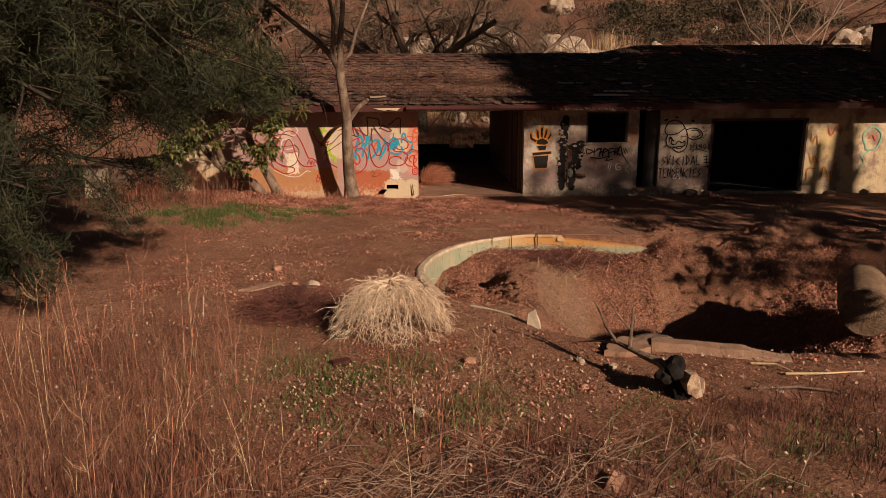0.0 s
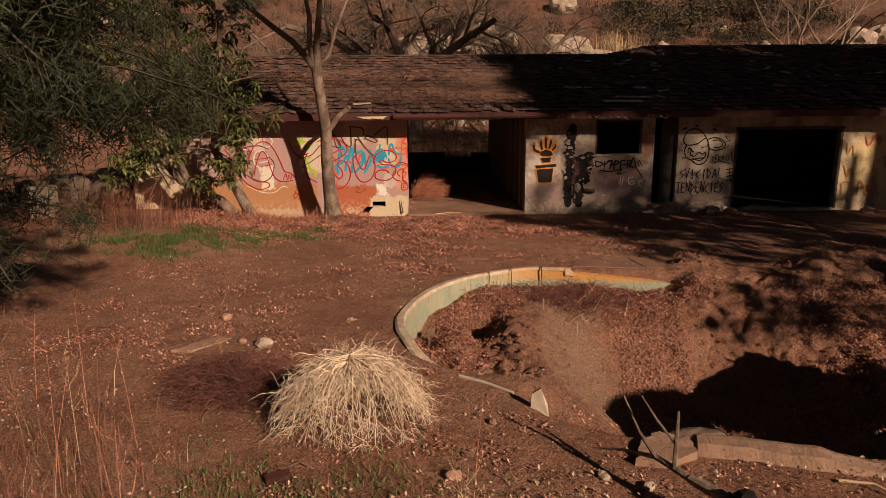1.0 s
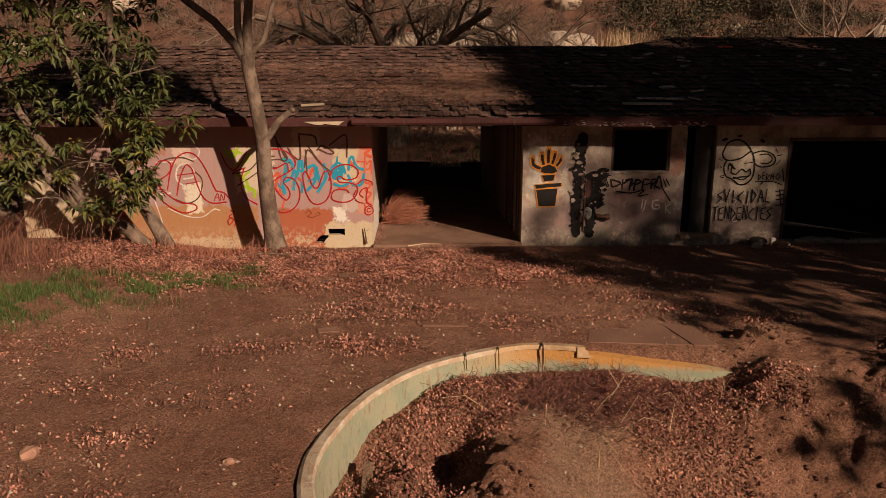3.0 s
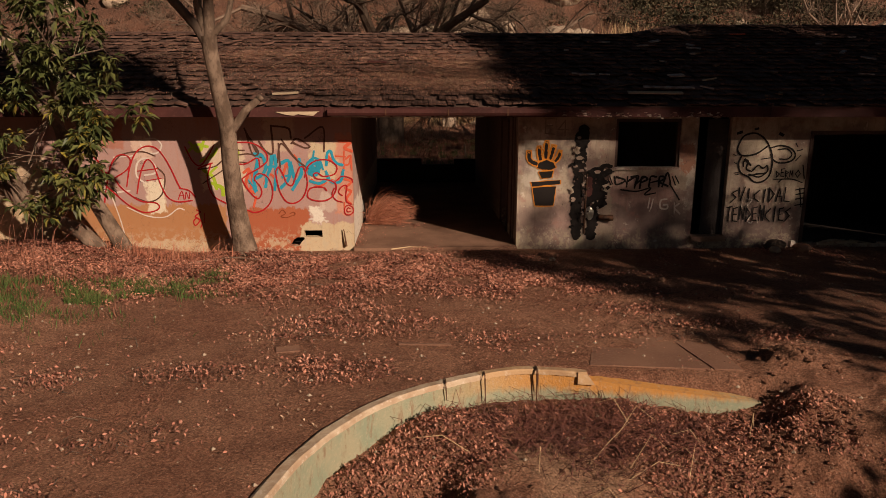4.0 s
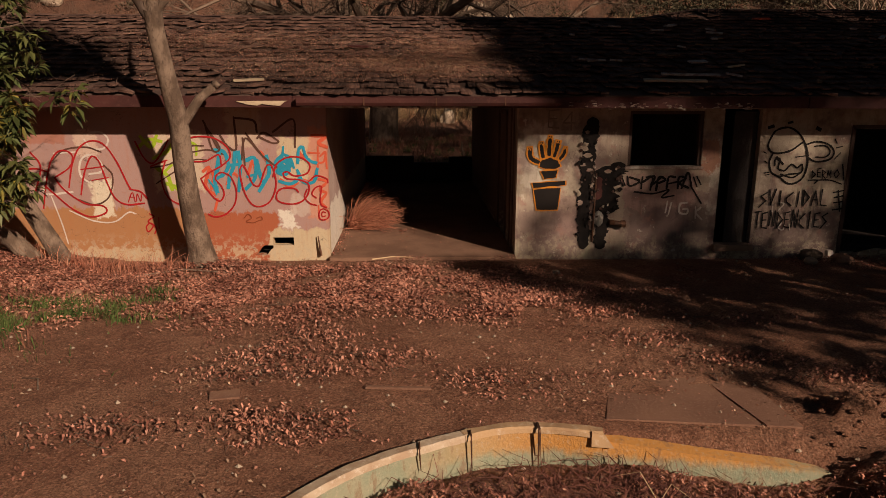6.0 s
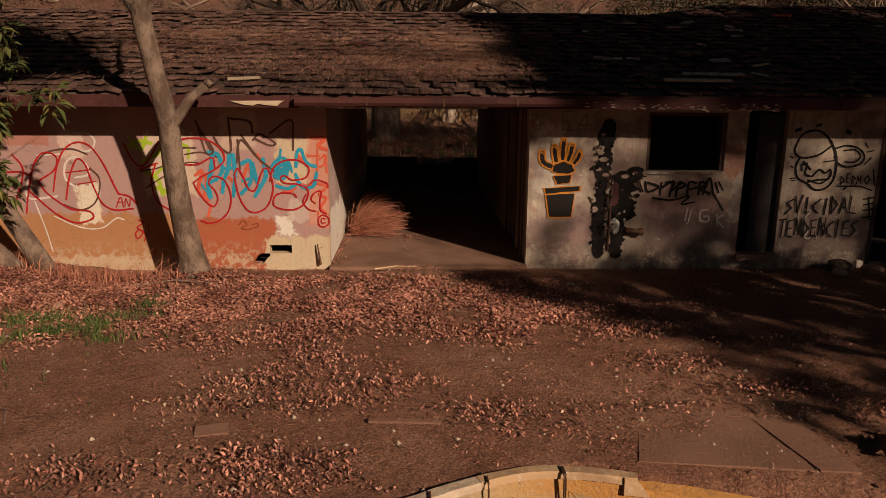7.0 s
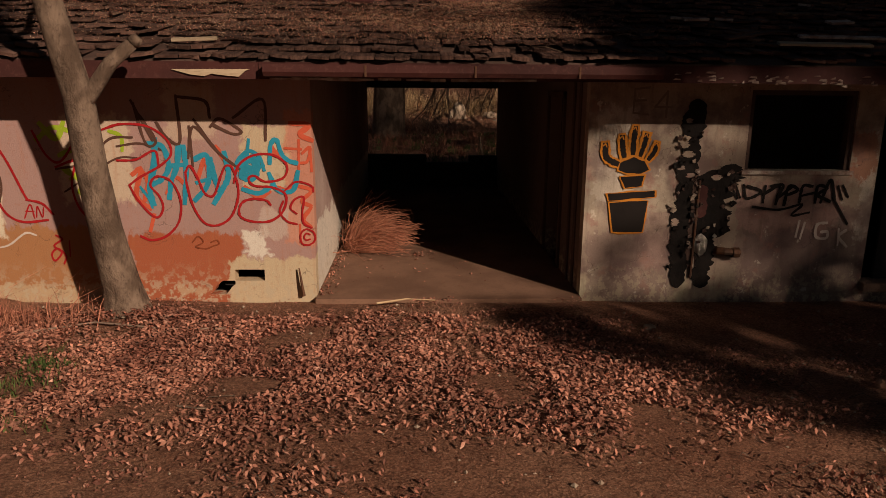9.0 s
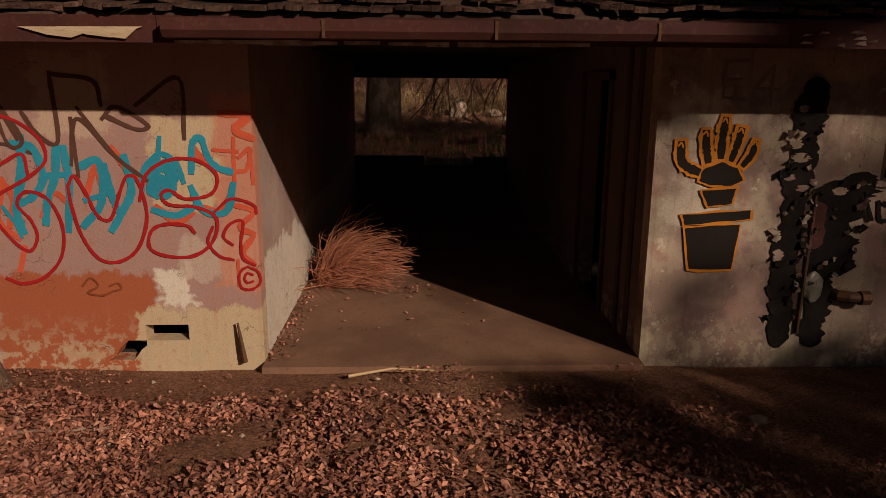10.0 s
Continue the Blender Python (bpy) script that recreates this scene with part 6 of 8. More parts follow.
shade_tree(16.4, -10.3, 5.5, low_b, 54, 0.2)
# unseen low crown added to shade the pit's east bank
far_low = [(11.3, -17.0, 5.6, 0.6, 40), (12.6, -17.0, 5.3, 0.8, 90), (10.6, -16.4, 5.2, 0.45, 14), (13.0, -16.0, 6.2, 0.8, 90)]
shade_tree(12.4, -17.2, 5.0, far_low, 55, 0.0)
# a made-up dense crown beside the pit, just out of view, added to shadow it
dense = [(5.5 + dx, -13.6 + dy, 1.8 + dz, 0.36, 420) for dx, dy, dz in ((-0.95, 0.1, -0.18), (-0.7, 0.05, -0.12), (-0.4, 0.1, 0.0), (0.0, 0.15, 0.05), (0.2, 0.2, 0.06), (-0.7, -0.3, -0.05), (-0.1, -0.25, -0.03))]
shade_tree(5.7, -13.7, 1.7, dense, 59, 0.0)
# unseen tall crown added to shade the ground behind the house
tall = [(*sunward(X, Z, 14.0 + 0.6 * math.sin(X * Z)), 1.6, 520) for X in (6.5, 8.7, 11.0, 13.2, 15.5, 17.8, 20.0) for Z in (7.6, 9.8, 12.0, 13.8)]
shade_tree(24.5, -15.5, 20.0, tall, 56, -0.8)
shade_tree(17.15, -10.0, 9.0, [(*sunward(9.4, 2.9, 10.0), 0.8, 300), (*sunward(10.2, 3.4, 10.0), 0.8, 300)], 57, 0.25)
shade_tree(18.5, -10.4, 9.5, [(*sunward(11.0, 3.2, 10.0), 0.8, 300), (*sunward(11.8, 3.8, 10.0), 0.8, 300)], 58, -0.7)


for k, X in enumerate((9.15, 10.05, 11.4)):
    s = 11.0 + k
    shade_tree(X + 0.75 * s, -s, 8.0, [(*sunward(X, 1.9 + 0.3 * k, s), 0.6, 40), (*sunward(X + 0.2, 0.3, s), 0.5, 25)], 60 + k, 0.15)


# ---- behind the house ----
def bare_tree(x, y, height, seed, trunk_r, forks, label, spread=0.75, droop=0.1, dense=(5, 6, 6, 4), bole=0.25, wood="twig_dark"):
    r = np.random.default_rng(seed)
    z0 = gz(x, y)
    e = empty("leafless_tree", (x, y, z0), label, "tree", "leafless trees on the hillside")
    g = Geo()
    hb = height * bole
    g.tube([(x, y, z0 - 0.3), (x, y, z0 + 0.3), (x + 0.05, y, z0 + hb)], [trunk_r * 1.25, trunk_r, trunk_r * 0.85], 12, False)
    sub("trunk", g, M["bark"], e, "", True)
    for k in range(forks):
        a = 2 * math.pi * k / forks + r.uniform(-0.4, 0.4)
        g = Geo()
        grow(g, r, (x + 0.5 * trunk_r * math.cos(a), y + 0.5 * trunk_r * math.sin(a), z0 + hb - 0.2), (0.75 * math.cos(a), 0.6 * math.sin(a), 0.85), height * r.uniform(0.45, 0.65), trunk_r * 0.42, 4,
             kids=dense, sides=(7, 5, 3, 3, 3), spread=spread, droop=droop, seg=6, shrink=0.5, wander=0.55, thin=0.5)
        sub("limb", g, M[wood], e)


bare_tree(-1.45, 17.4, 10.5, 5, 0.58, 7, "wide leafless cottonwood with a thick furrowed trunk", 0.8, 0.3, (7, 8, 7, 5))
bare_tree(4.5, 20.5, 8.0, 6, 0.2, 5, "leafless drooping grey-twigged tree behind the roof", 0.95, 0.9, (6, 8, 7, 4))
bare_tree(13.6, 11.5, 8.0, 8, 0.09, 4, "slender leafless tree behind the garage", 0.6, 0.0, bole=0.4, wood="twig")
bare_tree(15.2, 13.5, 8.0, 28, 0.1, 4, "slender pale leafless tree behind the garage", 0.6, 0.0, bole=0.45, wood="twig")
bare_tree(17.5, 15.0, 8.5, 9, 0.11, 4, "slender leafless tree behind the garage", 0.6, 0.1, bole=0.45, wood="twig")
bare_tree(3.6, 18.0, 8.5, 15, 0.25, 5, "leafless drooping grey-twigged tree behind the roof", 0.95, 0.9, (6, 8, 7, 4))
bare_tree(8.5, 24.0, 7.5, 16, 0.18, 4, "leafless drooping grey-twigged tree behind the roof", 0.9, 0.4)
bare_tree(21.0, 20.0, 8.5, 17, 0.16, 4, "leafless grey tree on the hillside", 0.8, 0.2)
bare_tree(-6.5, 19.0, 8.5, 10, 0.22, 5, "leafless grey tree on the hillside", 0.8, 0.2)

hrng = np.random.default_rng(77)
# boulders along the foot of the hill
for i in range(46):
    if i < 30:
        x, y, s = hrng.uniform(-3, 12.5), hrng.uniform(34.0, 35.6), hrng.uniform(0.5, 1.05)
    else:
        x, y, s = hrng.uniform(-30, 34), hrng.uniform(28, 46), hrng.uniform(0.4, 0.9)
    rubble("boulder", (x, y, gz(x, y) + s * 0.35), (s * 1.3, s * 0.9, s * 0.9), "rock", "pale weathered granite boulder on the hillside", "boulder", 200 + i, 43 * i, 0, "boulders on the hill")
for i, (x, y, sx_, sz_) in enumerate(((1.45, 26.0, 0.42, 0.75), (3.0, 26.5, 0.4, 0.35), (2.6, 25.6, 0.3, 0.2), (3.3, 25.4, 0.3, 0.25), (2.0, 25.4, 0.22, 0.16), (16.6, 34.6, 0.8, 1.0), (31.0, 34.8, 1.3, 1.1), (33.0, 35.2, 1.2, 1.1))):
    rubble("boulder", (x, y, gz(x, y) + sz_ * 0.4), (sx_, sx_, sz_), "rock", "pale upright boulder beside the dirt track", "boulder", 300 + i, 25 * i, 0, "boulders on the hill")


def scrub(name, n, per, h, xr, yr, mat, label, width, seed, lean=0.45, avoid=None):
    r = np.random.default_rng(seed)
    c = np.stack([r.uniform(*xr, n), r.uniform(*yr, n)], 1)
    hh = h * r.uniform(0.5, 1.4, n)
    p = np.repeat(c, per, axis=0) + r.normal(0, 1, (n * per, 2)) * np.repeat(hh, per)[:, None] * 0.35
    z = ground_z(p[:, 0], p[:, 1])
    pts = np.column_stack([p, z - 0.03])
    q = blades(r, pts, np.tile(np.repeat(hh, per), 1), width, lean)
    return tagged(part(name, quads_mesh(name, q, M[mat]), None, None, label), kind="stuff")


def bush_mass(name, n, xr, yr, size, per, leaf, mat, label, seed):
    """Rounded evergreen bushes: leaves in lumpy domes."""
    r = np.random.default_rng(seed)
    c = np.stack([r.uniform(*xr, n), r.uniform(*yr, n)], 1)
    rad = size * r.uniform(0.5, 1.4, n)
    d = r.normal(0, 1, (n * per, 3))
    d[:, 2] = np.abs(d[:, 2]) * 0.9
    d /= np.linalg.norm(d, axis=1, keepdims=True)
    k = np.repeat(np.arange(n), per)
    lump = 1 + 0.3 * np.sin(d[:, 0] * 5 + k) + 0.25 * np.sin(d[:, 1] * 6 + 2 * k)
    p = d * (rad[k] * lump * r.uniform(0.6, 1.05, n * per))[:, None]
    p[:, :2] += c[k]
    p[:, 2] += ground_z(c[:, 0], c[:, 1])[k]
    return tagged(part(name, quads_mesh(name, leaf_quads(r, p, leaf, 0.9, 0.6), M[mat]), None, None, label), kind="stuff")


scrub("hill_scrub", 1300, 22, 0.32, (-46, 60), (27, 62), "scrub", "rust-brown dry scrub over the hillside", 0.016, 1, 0.8)
bush_mass("hill_chaparral", 230, (-46, 60), (37, 62), 0.9, 240, 0.2, "scrub_dark", "dark chaparral bushes over the hillside", 2)
bush_mass("rust_bushes", 420, (-46, 60), (35, 60), 0.6, 130, 0.13, "scrub", "low rust-brown bushes over the hillside", 12)
bush_mass("dark_thicket", 30, (15, 30), (37.5, 43), 1.7, 700, 0.22, "scrub_dark", "dense dark evergreen thicket on the slope", 28)
scrub("grey_brush", 480, 60, 1.2, (-30, 45), (36, 56), "twig_dark", "grey leafless brush over the hill foot", 0.008, 8, 0.8)
scrub("thicket", 170, 60, 1.7, (-14, 42), (29.5, 34), "twig_dark", "grey leafless thicket at the hill foot", 0.006, 18, 0.8)
scrub("hill_grass", 14, 34, 1.7, (12.6, 15.2), (34.2, 35.4), "straw", "tall pale dry grass at the hill foot", 0.02, 3, 0.13)
scrub("track_brush", 90, 110, 0.6, (-6, 8), (26.2, 29), "straw", "tan dry grass clumps beside the track", 0.012, 4, 1.1)
bush_mass("track_bushes", 16, (-6, 8), (26.6, 29), 0.5, 500, 0.06, "tumble_red", "low reddish bushes beside the track", 44)
scrub("rear_grass", 500, 26, 0.28, (-7, 8), (9.2, 23), "dry_grass", "dull dry grass behind the house", 0.008, 5, 0.5)
scrub("rear_green", 260, 26, 0.2, (-4, 6), (9.2, 20), "green_grass", "thin green grass behind the house", 0.007, 6, 0.5)
# stakes seen through the passage
stick([(-2.3, 14.5, 0.0), (-2.45, 14.3, 0.5), (-2.6, 14.1, 1.0)], 0.02, "thin pale leaning stick behind the house", "straw")
stick([(1.35, 12.5, 0.0), (1.3, 12.5, 0.3), (1.28, 12.5, 0.55)], 0.05, "short dead stub in dry grass", "bark")

# ---- small growth and litter ----
lrng = np.random.default_rng(99)


def scatter(n, xr, yr, keep, rng=lrng):
    p = np.stack([rng.uniform(*xr, n), rng.uniform(*yr, n)], 1)
    return p[rng.random(n) < keep(p[:, 0], p[:, 1])]


def open_ground(x, y):
    return ~((x > -7.95) & (x < 13) & (y > -0.03) & (y < 8.3))


def on_ground(p, lift=0.01):
    return np.column_stack([p, ground_z(p[:, 0], p[:, 1]) + lift])


def litter(name, p, size, label, lift=0.018, tilt=0.45, mat="litter"):
    pts = on_ground(p, 0)
    pts[:, 2] += lrng.uniform(0.004, lift, len(pts))
    return tagged(part(name, quads_mesh(name, leaf_quads(lrng, pts, size, tilt), M[mat]), None, None, label), kind="stuff")


def turf(x, y):
    f = 1.2 * hump(x, y, -4.15, -2.6, 0.55, 0.35) + hump(x, y, -3.6, -1.95, 0.32, 0.22) + hump(x, y, -4.9, -3.35, 0.7, 0.4) + hump(x, y, -5.9, -4.2, 1.0, 0.7) + 0.8 * hump(x, y, -3.7, -2.9, 0.5, 0.25)
    return np.clip(f, 0, 1) * smooth01((lumpy(x, y, 2.6, 3) + 0.55) / 0.6)


# deep drift along the front of the house
def drift(x, y):
    band = smooth01((y + 3.5 + 0.5 * lumpy(x, y, 1.1)) / 1.7) * smooth01((-0.6 - y - 0.15 * lumpy(x, y, 1.7)) / 0.3)
    side = smooth01((x + 7.2) / 1.4) * smooth01((1.9 + 0.6 * lumpy(x, y, 0.9) - x) / 1.2)
    return 0.95 * band * side * smooth01((clods(x, y, 1.1, 2) + 0.6 * clods(x, y, 2.6, 5) + 0.75) / 0.8) * open_ground(x, y) * (1 - 0.9 * np.clip(turf(x, y) * 1.5, 0, 1))


p = scatter(320000, (-7.5, 3.5), (-4.6, -0.1), drift)
litter("leaf_drift", p, 0.045, "deep drift of pinkish-brown fallen leaves before the house", 0.06)


def patches(x, y):
    f = clods(x, y, 0.55, 7) + 1.1 * clods(x, y, 1.5, 1)
    return smooth01((f - 0.42) / 0.55) * (signed_pool(x, y) < -0.15) * open_ground(x, y) * smooth01((x + 6.5) / 1)


p = scatter(200000, (-6.0, 8.5), (-13.0, -0.2), patches)
litter("leaf_patches", p, 0.034, "scattered patches of dry fallen leaves on soil", 0.03)
PILES = ((1.79, -3.02), (1.99, -3.83), (1.5, -4.75), (1.22, -1.68), (0.02, -2.99), (3.22, -3.3), (0.29, -4.8), (1.75, -2.2), (-1.11, -4.6), (-1.37, -5.62), (3.5, -4.84), (2.1, -2.85), (-0.52, -4.29),
         (-2.56, -5.62), (-4.56, -7.51), (-3.91, -5.75), (-1.32, -5.46), (-2.88, -6.93), (-3.84, -8.27), (-1.6, -4.2), (-1.9, -4.6), (-1.2, -3.7), (2.7, -4.4), (-4.2, -6.6), (-3.3, -7.6))
q = np.concatenate([np.array(c) + lrng.normal(0, 1, (k, 2)) * np.array([0.22 + 0.1 * (i % 3), 0.1 + 0.05 * (i % 2)]) for i, c in enumerate(PILES) for k in ((260, 420, 190)[i % 3],)])
litter("leaf_piles", q, 0.04, "small heaps of dry leaves and twigs on the yard", 0.07, 0.9)
g = Geo()
for x, y in q[::14]:
    a, L, z = lrng.uniform(0, 6.28), lrng.uniform(0.05, 0.16), gz(x, y)
    g.tube([(x, y, z + 0.01), (x + L * 0.5 * math.cos(a), y + L * 0.5 * math.sin(a), z + lrng.uniform(0.02, 0.06)), (x + L * math.cos(a + 0.3), y + L * math.sin(a + 0.3), z + 0.015)], [0.0035, 0.003, 0.0018], 3, False)
tagged(part("pile_twigs", g, M["dark_bark"], None, "thin dark twigs caught in the leaf heaps"), kind="stuff")
p = scatter(120000, (-8, 9), (-15, -0.2), lambda x, y: (0.03 + 0.6 * smooth01((clods(x, y, 1.3, 9) + 0.6 * clods(x, y, 3.6, 3) - 0.2) / 0.5)) * (signed_pool(x, y) < -0.1) * open_ground(x, y))
litter("leaf_scatter", p, 0.028, "stray dry leaves and crumbs on soil", 0.02)
def pit(x, y):
    s = signed_pool(x, y)
    bare = np.exp(-(np.abs((x - 0.5 - 0.12 * (y + 8)) / 0.62) ** 4 + np.abs((y + 8.3) / 1.5) ** 4)) + 0.75 * hump(x, y, 3.2, -7.6, 0.8, 0.9) + hump(x, y, -0.5, -10, 0.6, 0.5) + hump(x, y, 2.95, -10.45, 0.5, 0.3)
    bare = bare + hump(x, y, -0.25, -8.5, 0.35, 0.9)
    return smooth01((s - 0.1) / 0.1) * np.clip(1 - 1.5 * bare, 0.03, 1) * np.maximum(np.clip(1.6 * np.exp(-(np.abs((x - 1.85 - 0.12 * clods(x, y, 1.6, 8)) / 0.5) ** 3 + np.abs((y + 7.4) / 1.6) ** 3)), 0, 1), smooth01((clods(x, y, 1.0, 5) + 0.5 * clods(x, y, 2.6, 2) + 0.45) / 0.7))


p = scatter(120000, (-1.8, 5.6), (-11.0, -5.6), pit)
litter("pit_leaves", p, 0.035, "deep fallen leaves covering the pit floor", 0.045, 0.8)
def fore(x, y):
    return smooth01((lumpy(x, y, 1.6, 4) + 0.35) / 0.5) * smooth01((-11.2 - y) / 0.6) * smooth01((x + 4.5) / 1.0)


p = scatter(4200, (-4.5, 3.5), (-16.5, -11.2), fore)
litter("foreground_leaves", p, 0.034, "brown dead leaves among weeds", 0.05, 0.8)
p = scatter(22000, (-4.5, 3.5), (-16.5, -11.2), lambda x, y: (0.2 + hump(x, y, -1.7, -12.5, 1.3, 0.7)) * smooth01((lumpy(x, y, 2.2, 9) + 0.5) / 0.6) * smooth01((-11.4 - y) / 0.6) * smooth01((x + 4.0) / 1.0))
litter("pale_leaves", p, 0.036, "curled pale dead leaves among weeds", 0.05, 0.9, "litter_pale")
p = scatter(9000, (-5.5, 3.5), (-12.5, -4.0), lambda x, y: 0.7 * smooth01((clods(x, y, 1.2, 14) - 0.15) / 0.5) * (signed_pool(x, y) < -0.1))
litter("yard_leaves", p, 0.038, "thin drifts of pale dead leaves on the yard", 0.03, 0.7, "litter_pale")
p = np.concatenate([np.column_stack([lrng.uniform(-1.2, 0.3, 70), lrng.uniform(0.25, 2.6, 70)]), np.column_stack([-1.53 + np.abs(lrng.normal(0, 0.07, 260)), lrng.uniform(0.0, 2.4, 260)]), np.array([-0.45, 1.75]) + lrng.normal(0, 0.11, (90, 2))])
q = np.column_stack([p, lrng.uniform(0.004, 0.03, len(p))])
tagged(part("passage_leaves", quads_mesh("passage_leaves", leaf_quads(lrng, q, 0.036, 0.5), M["litter"]), None, None, "few dry leaves on the passage floor"), kind="stuff")
# litter on the roof
n = 130000
p = np.stack([lrng.uniform(-6.2, 2.2, n), lrng.uniform(-0.4, 3.2, n)], 1)
w = hump(p[:, 0], p[:, 1], -3.1, 1.7, 1.3, 0.7) + 1.6 * hump(p[:, 0], p[:, 1], 0.0, 0.9, 1.0, 1.0) + 0.6 * hump(p[:, 0], p[:, 1], -1.6, 0.3, 1.8, 0.5) + 0.05
p = p[lrng.random(n) < w * np.where(lumpy(p[:, 0], p[:, 1], 2.6) > -0.3, 0.9, 0.25)]
q = np.column_stack([p, roof_z(p[:, 1]) + 0.075 + lrng.uniform(0, 0.045, len(p))])
for nm, some, mt, lab in (("roof_litter", q[::2], "litter", "dead leaves and needles drifted on the roof"), ("roof_needles", q[1::2], "litter_pale", "pale dry needles and crumbs drifted on the roof")):
    tagged(part(nm, quads_mesh(nm, leaf_quads(lrng, some, 0.024, 0.6, 0.35), M[mt]), None, None, lab), kind="stuff")
g = Geo()
for k in range(60):
    x, y = lrng.uniform(-5.5, 2.5), lrng.uniform(-0.5, 2.6)
    a, L = lrng.uniform(0, 6.28), lrng.uniform(0.1, 0.4)
    g.tube([on_roof(x, y, 0.09), on_roof(x + L * 0.5 * math.cos(a), y + L * 0.5 * math.sin(a), 0.12), on_roof(x + L * math.cos(a + 0.3), y + L * math.sin(a + 0.3), 0.09)], [0.006, 0.005, 0.003], 4, False)
tagged(part("roof_twigs", g, M["bark"], None, "fallen twigs strewn on the roof shakes"), kind="stuff")

# pebbles and clods
g = Geo()
p = scatter(3400, (-6, 7), (-15, -0.3), lambda x, y: np.where(signed_pool(x, y) > 0, 0.9, 0.6) * open_ground(x, y))
oct_v = np.array([(1, 0, 0), (0, 1, 0), (-1, 0, 0), (0, -1, 0), (0, 0, 0.8), (0, 0, -0.6)])
oct_f = [(0, 1, 4), (1, 2, 4), (2, 3, 4), (3, 0, 4), (1, 0, 5), (2, 1, 5), (3, 2, 5), (0, 3, 5)]
for x, y, z in on_ground(p, 0):
    s = 0.006 + 0.02 * lrng.random() ** 3
    g.add(oct_v * s * lrng.uniform(0.7, 1.3, (6, 3)) + np.array([x, y, z + s * 0.3]), oct_f)
tagged(part("pebbles", g, M["rock"], None, "small pebbles and clods over the soil"), kind="stuff")

g = Geo()
p = scatter(9000, (-1.4, 6.5), (-10.8, -5.1), lambda x, y: np.clip(hump(x, y, 0.1, -8.4, 0.75, 1.3) + hump(x, y, 3.6, -7.6, 1.5, 1.2) + hump(x, y, 3.2, -5.5, 0.45, 0.35) + hump(x, y, 4.9, -6.4, 1.2, 0.8) + hump(x, y, 2.95, -10.4, 0.6, 0.35), 0, 1) * smooth01((clods(x, y, 1.8, 6) + 0.35) / 0.6))
for x, y, z in on_ground(p, 0):
    s = 0.01 + 0.035 * lrng.random() ** 3
    g.add(oct_v * s * lrng.uniform(0.6, 1.4, (6, 3)) + np.array([x, y, z + s * 0.3]), oct_f)
tagged(part("earth_clods", g, M["soil"], None, "crumbled clods of dug red earth on the heaps"), kind="stuff")

# weeds
def tufts(name, p, h, mat, label, width=0.006, lean=0.35):
    q = blades(lrng, on_ground(p, -0.01), np.full(len(p), h), width, lean)
    return tagged(part(name, quads_mesh(name, q, M[mat]), None, None, label), kind="stuff")


def weed_field(x, y):
    return smooth01((-2.2 - x + 0.5 * lumpy(x, y, 1.2) - 0.35 * (y + 13.5)) / 1.6) * smooth01((-9.6 - y) / 2.8) * np.where(lumpy(x, y, 1.7, 3) > -0.5, 1, 0.4)


p = scatter(24000, (-10, -1.8), (-16.5, -8.0), weed_field)
tufts("dry_weeds", p, 0.36, "dry_grass", "tall rust-coloured dry weeds across the foreground", 0.0017, 0.7)
p = scatter(2600, (-10, -2.0), (-16.5, -7.0), weed_field)
tufts("pale_weeds", p, 0.42, "straw", "pale straw blades among dry weeds", 0.002, 0.6)
p = scatter(26000, (-9.0, 2.5), (-16.5, -12.0), lambda x, y: 0.6 * smooth01((lumpy(x, y, 1.8, 9) + 0.2) / 0.4) * smooth01((-12.6 - y) / 1.0))
tufts("foreground_weeds", p, 0.2, "dark_brush", "low dark weeds at the front of the yard", 0.0035, 0.6)
p = scatter(5200, (0.0, 3.4), (-14.6, -12.4), lambda x, y: np.clip(hump(x, y, 0.75, -13.4, 0.3, 0.2) + hump(x, y, 1.7, -13.2, 0.45, 0.3) + hump(x, y, 2.5, -12.9, 0.4, 0.25) + hump(x, y, 1.2, -13.0, 0.3, 0.15) + 0.8 * hump(x, y, 1.9, -13.9, 0.7, 0.3), 0, 1))
tufts("dead_weeds", p, 0.2, "dark_brush", "dark dead weed clumps on bare soil", 0.003, 0.9)
g = Geo()
for k in range(240):  # dry stems lying across the front of the yard
    x, y = lrng.normal(-1.1, 1.0), lrng.normal(-14.1, 0.35)
    a, L = lrng.normal(0.2, 0.6) + (math.pi if k % 2 else 0), lrng.uniform(0.2, 0.7)
    z = gz(x, y)
    g.tube([(x, y, z + 0.01), (x + L * 0.5 * math.cos(a), y + L * 0.5 * math.sin(a), z + lrng.uniform(0.03, 0.2)), (x + L * math.cos(a + 0.2), y + L * math.sin(a + 0.2), z + lrng.uniform(0.01, 0.22))], [0.0035, 0.003, 0.0015], 3, False)
tagged(part("fallen_stems", g, M["twig"], None, "tangle of fallen dry stems at the front of the yard"), kind="stuff")
p = scatter(95000, (-8.5, -2.8), (-6, -1.0), lambda x, y: turf(x, y) * smooth01((lumpy(x, y, 5.5, 8) + 0.4) / 0.6))
tufts("green_turf", p, 0.1, "green_grass", "short green grass patch near the leaning tree", 0.005, 0.5)
p = scatter(48000, (-4.5, 3.0), (-15.0, -10.5), lambda x, y: 0.75 * smooth01((lumpy(x, y, 3.3, 12) + 0.45) / 0.6) * np.clip(hump(x, y, -2.4, -12.2, 1.0, 0.8) + hump(x, y, -1.5, -12.7, 0.7, 0.6) + hump(x, y, 1.5, -13.8, 1.2, 0.5) + 0.6 * hump(x, y, 0.1, -12.7, 0.5, 0.25), 0, 1))
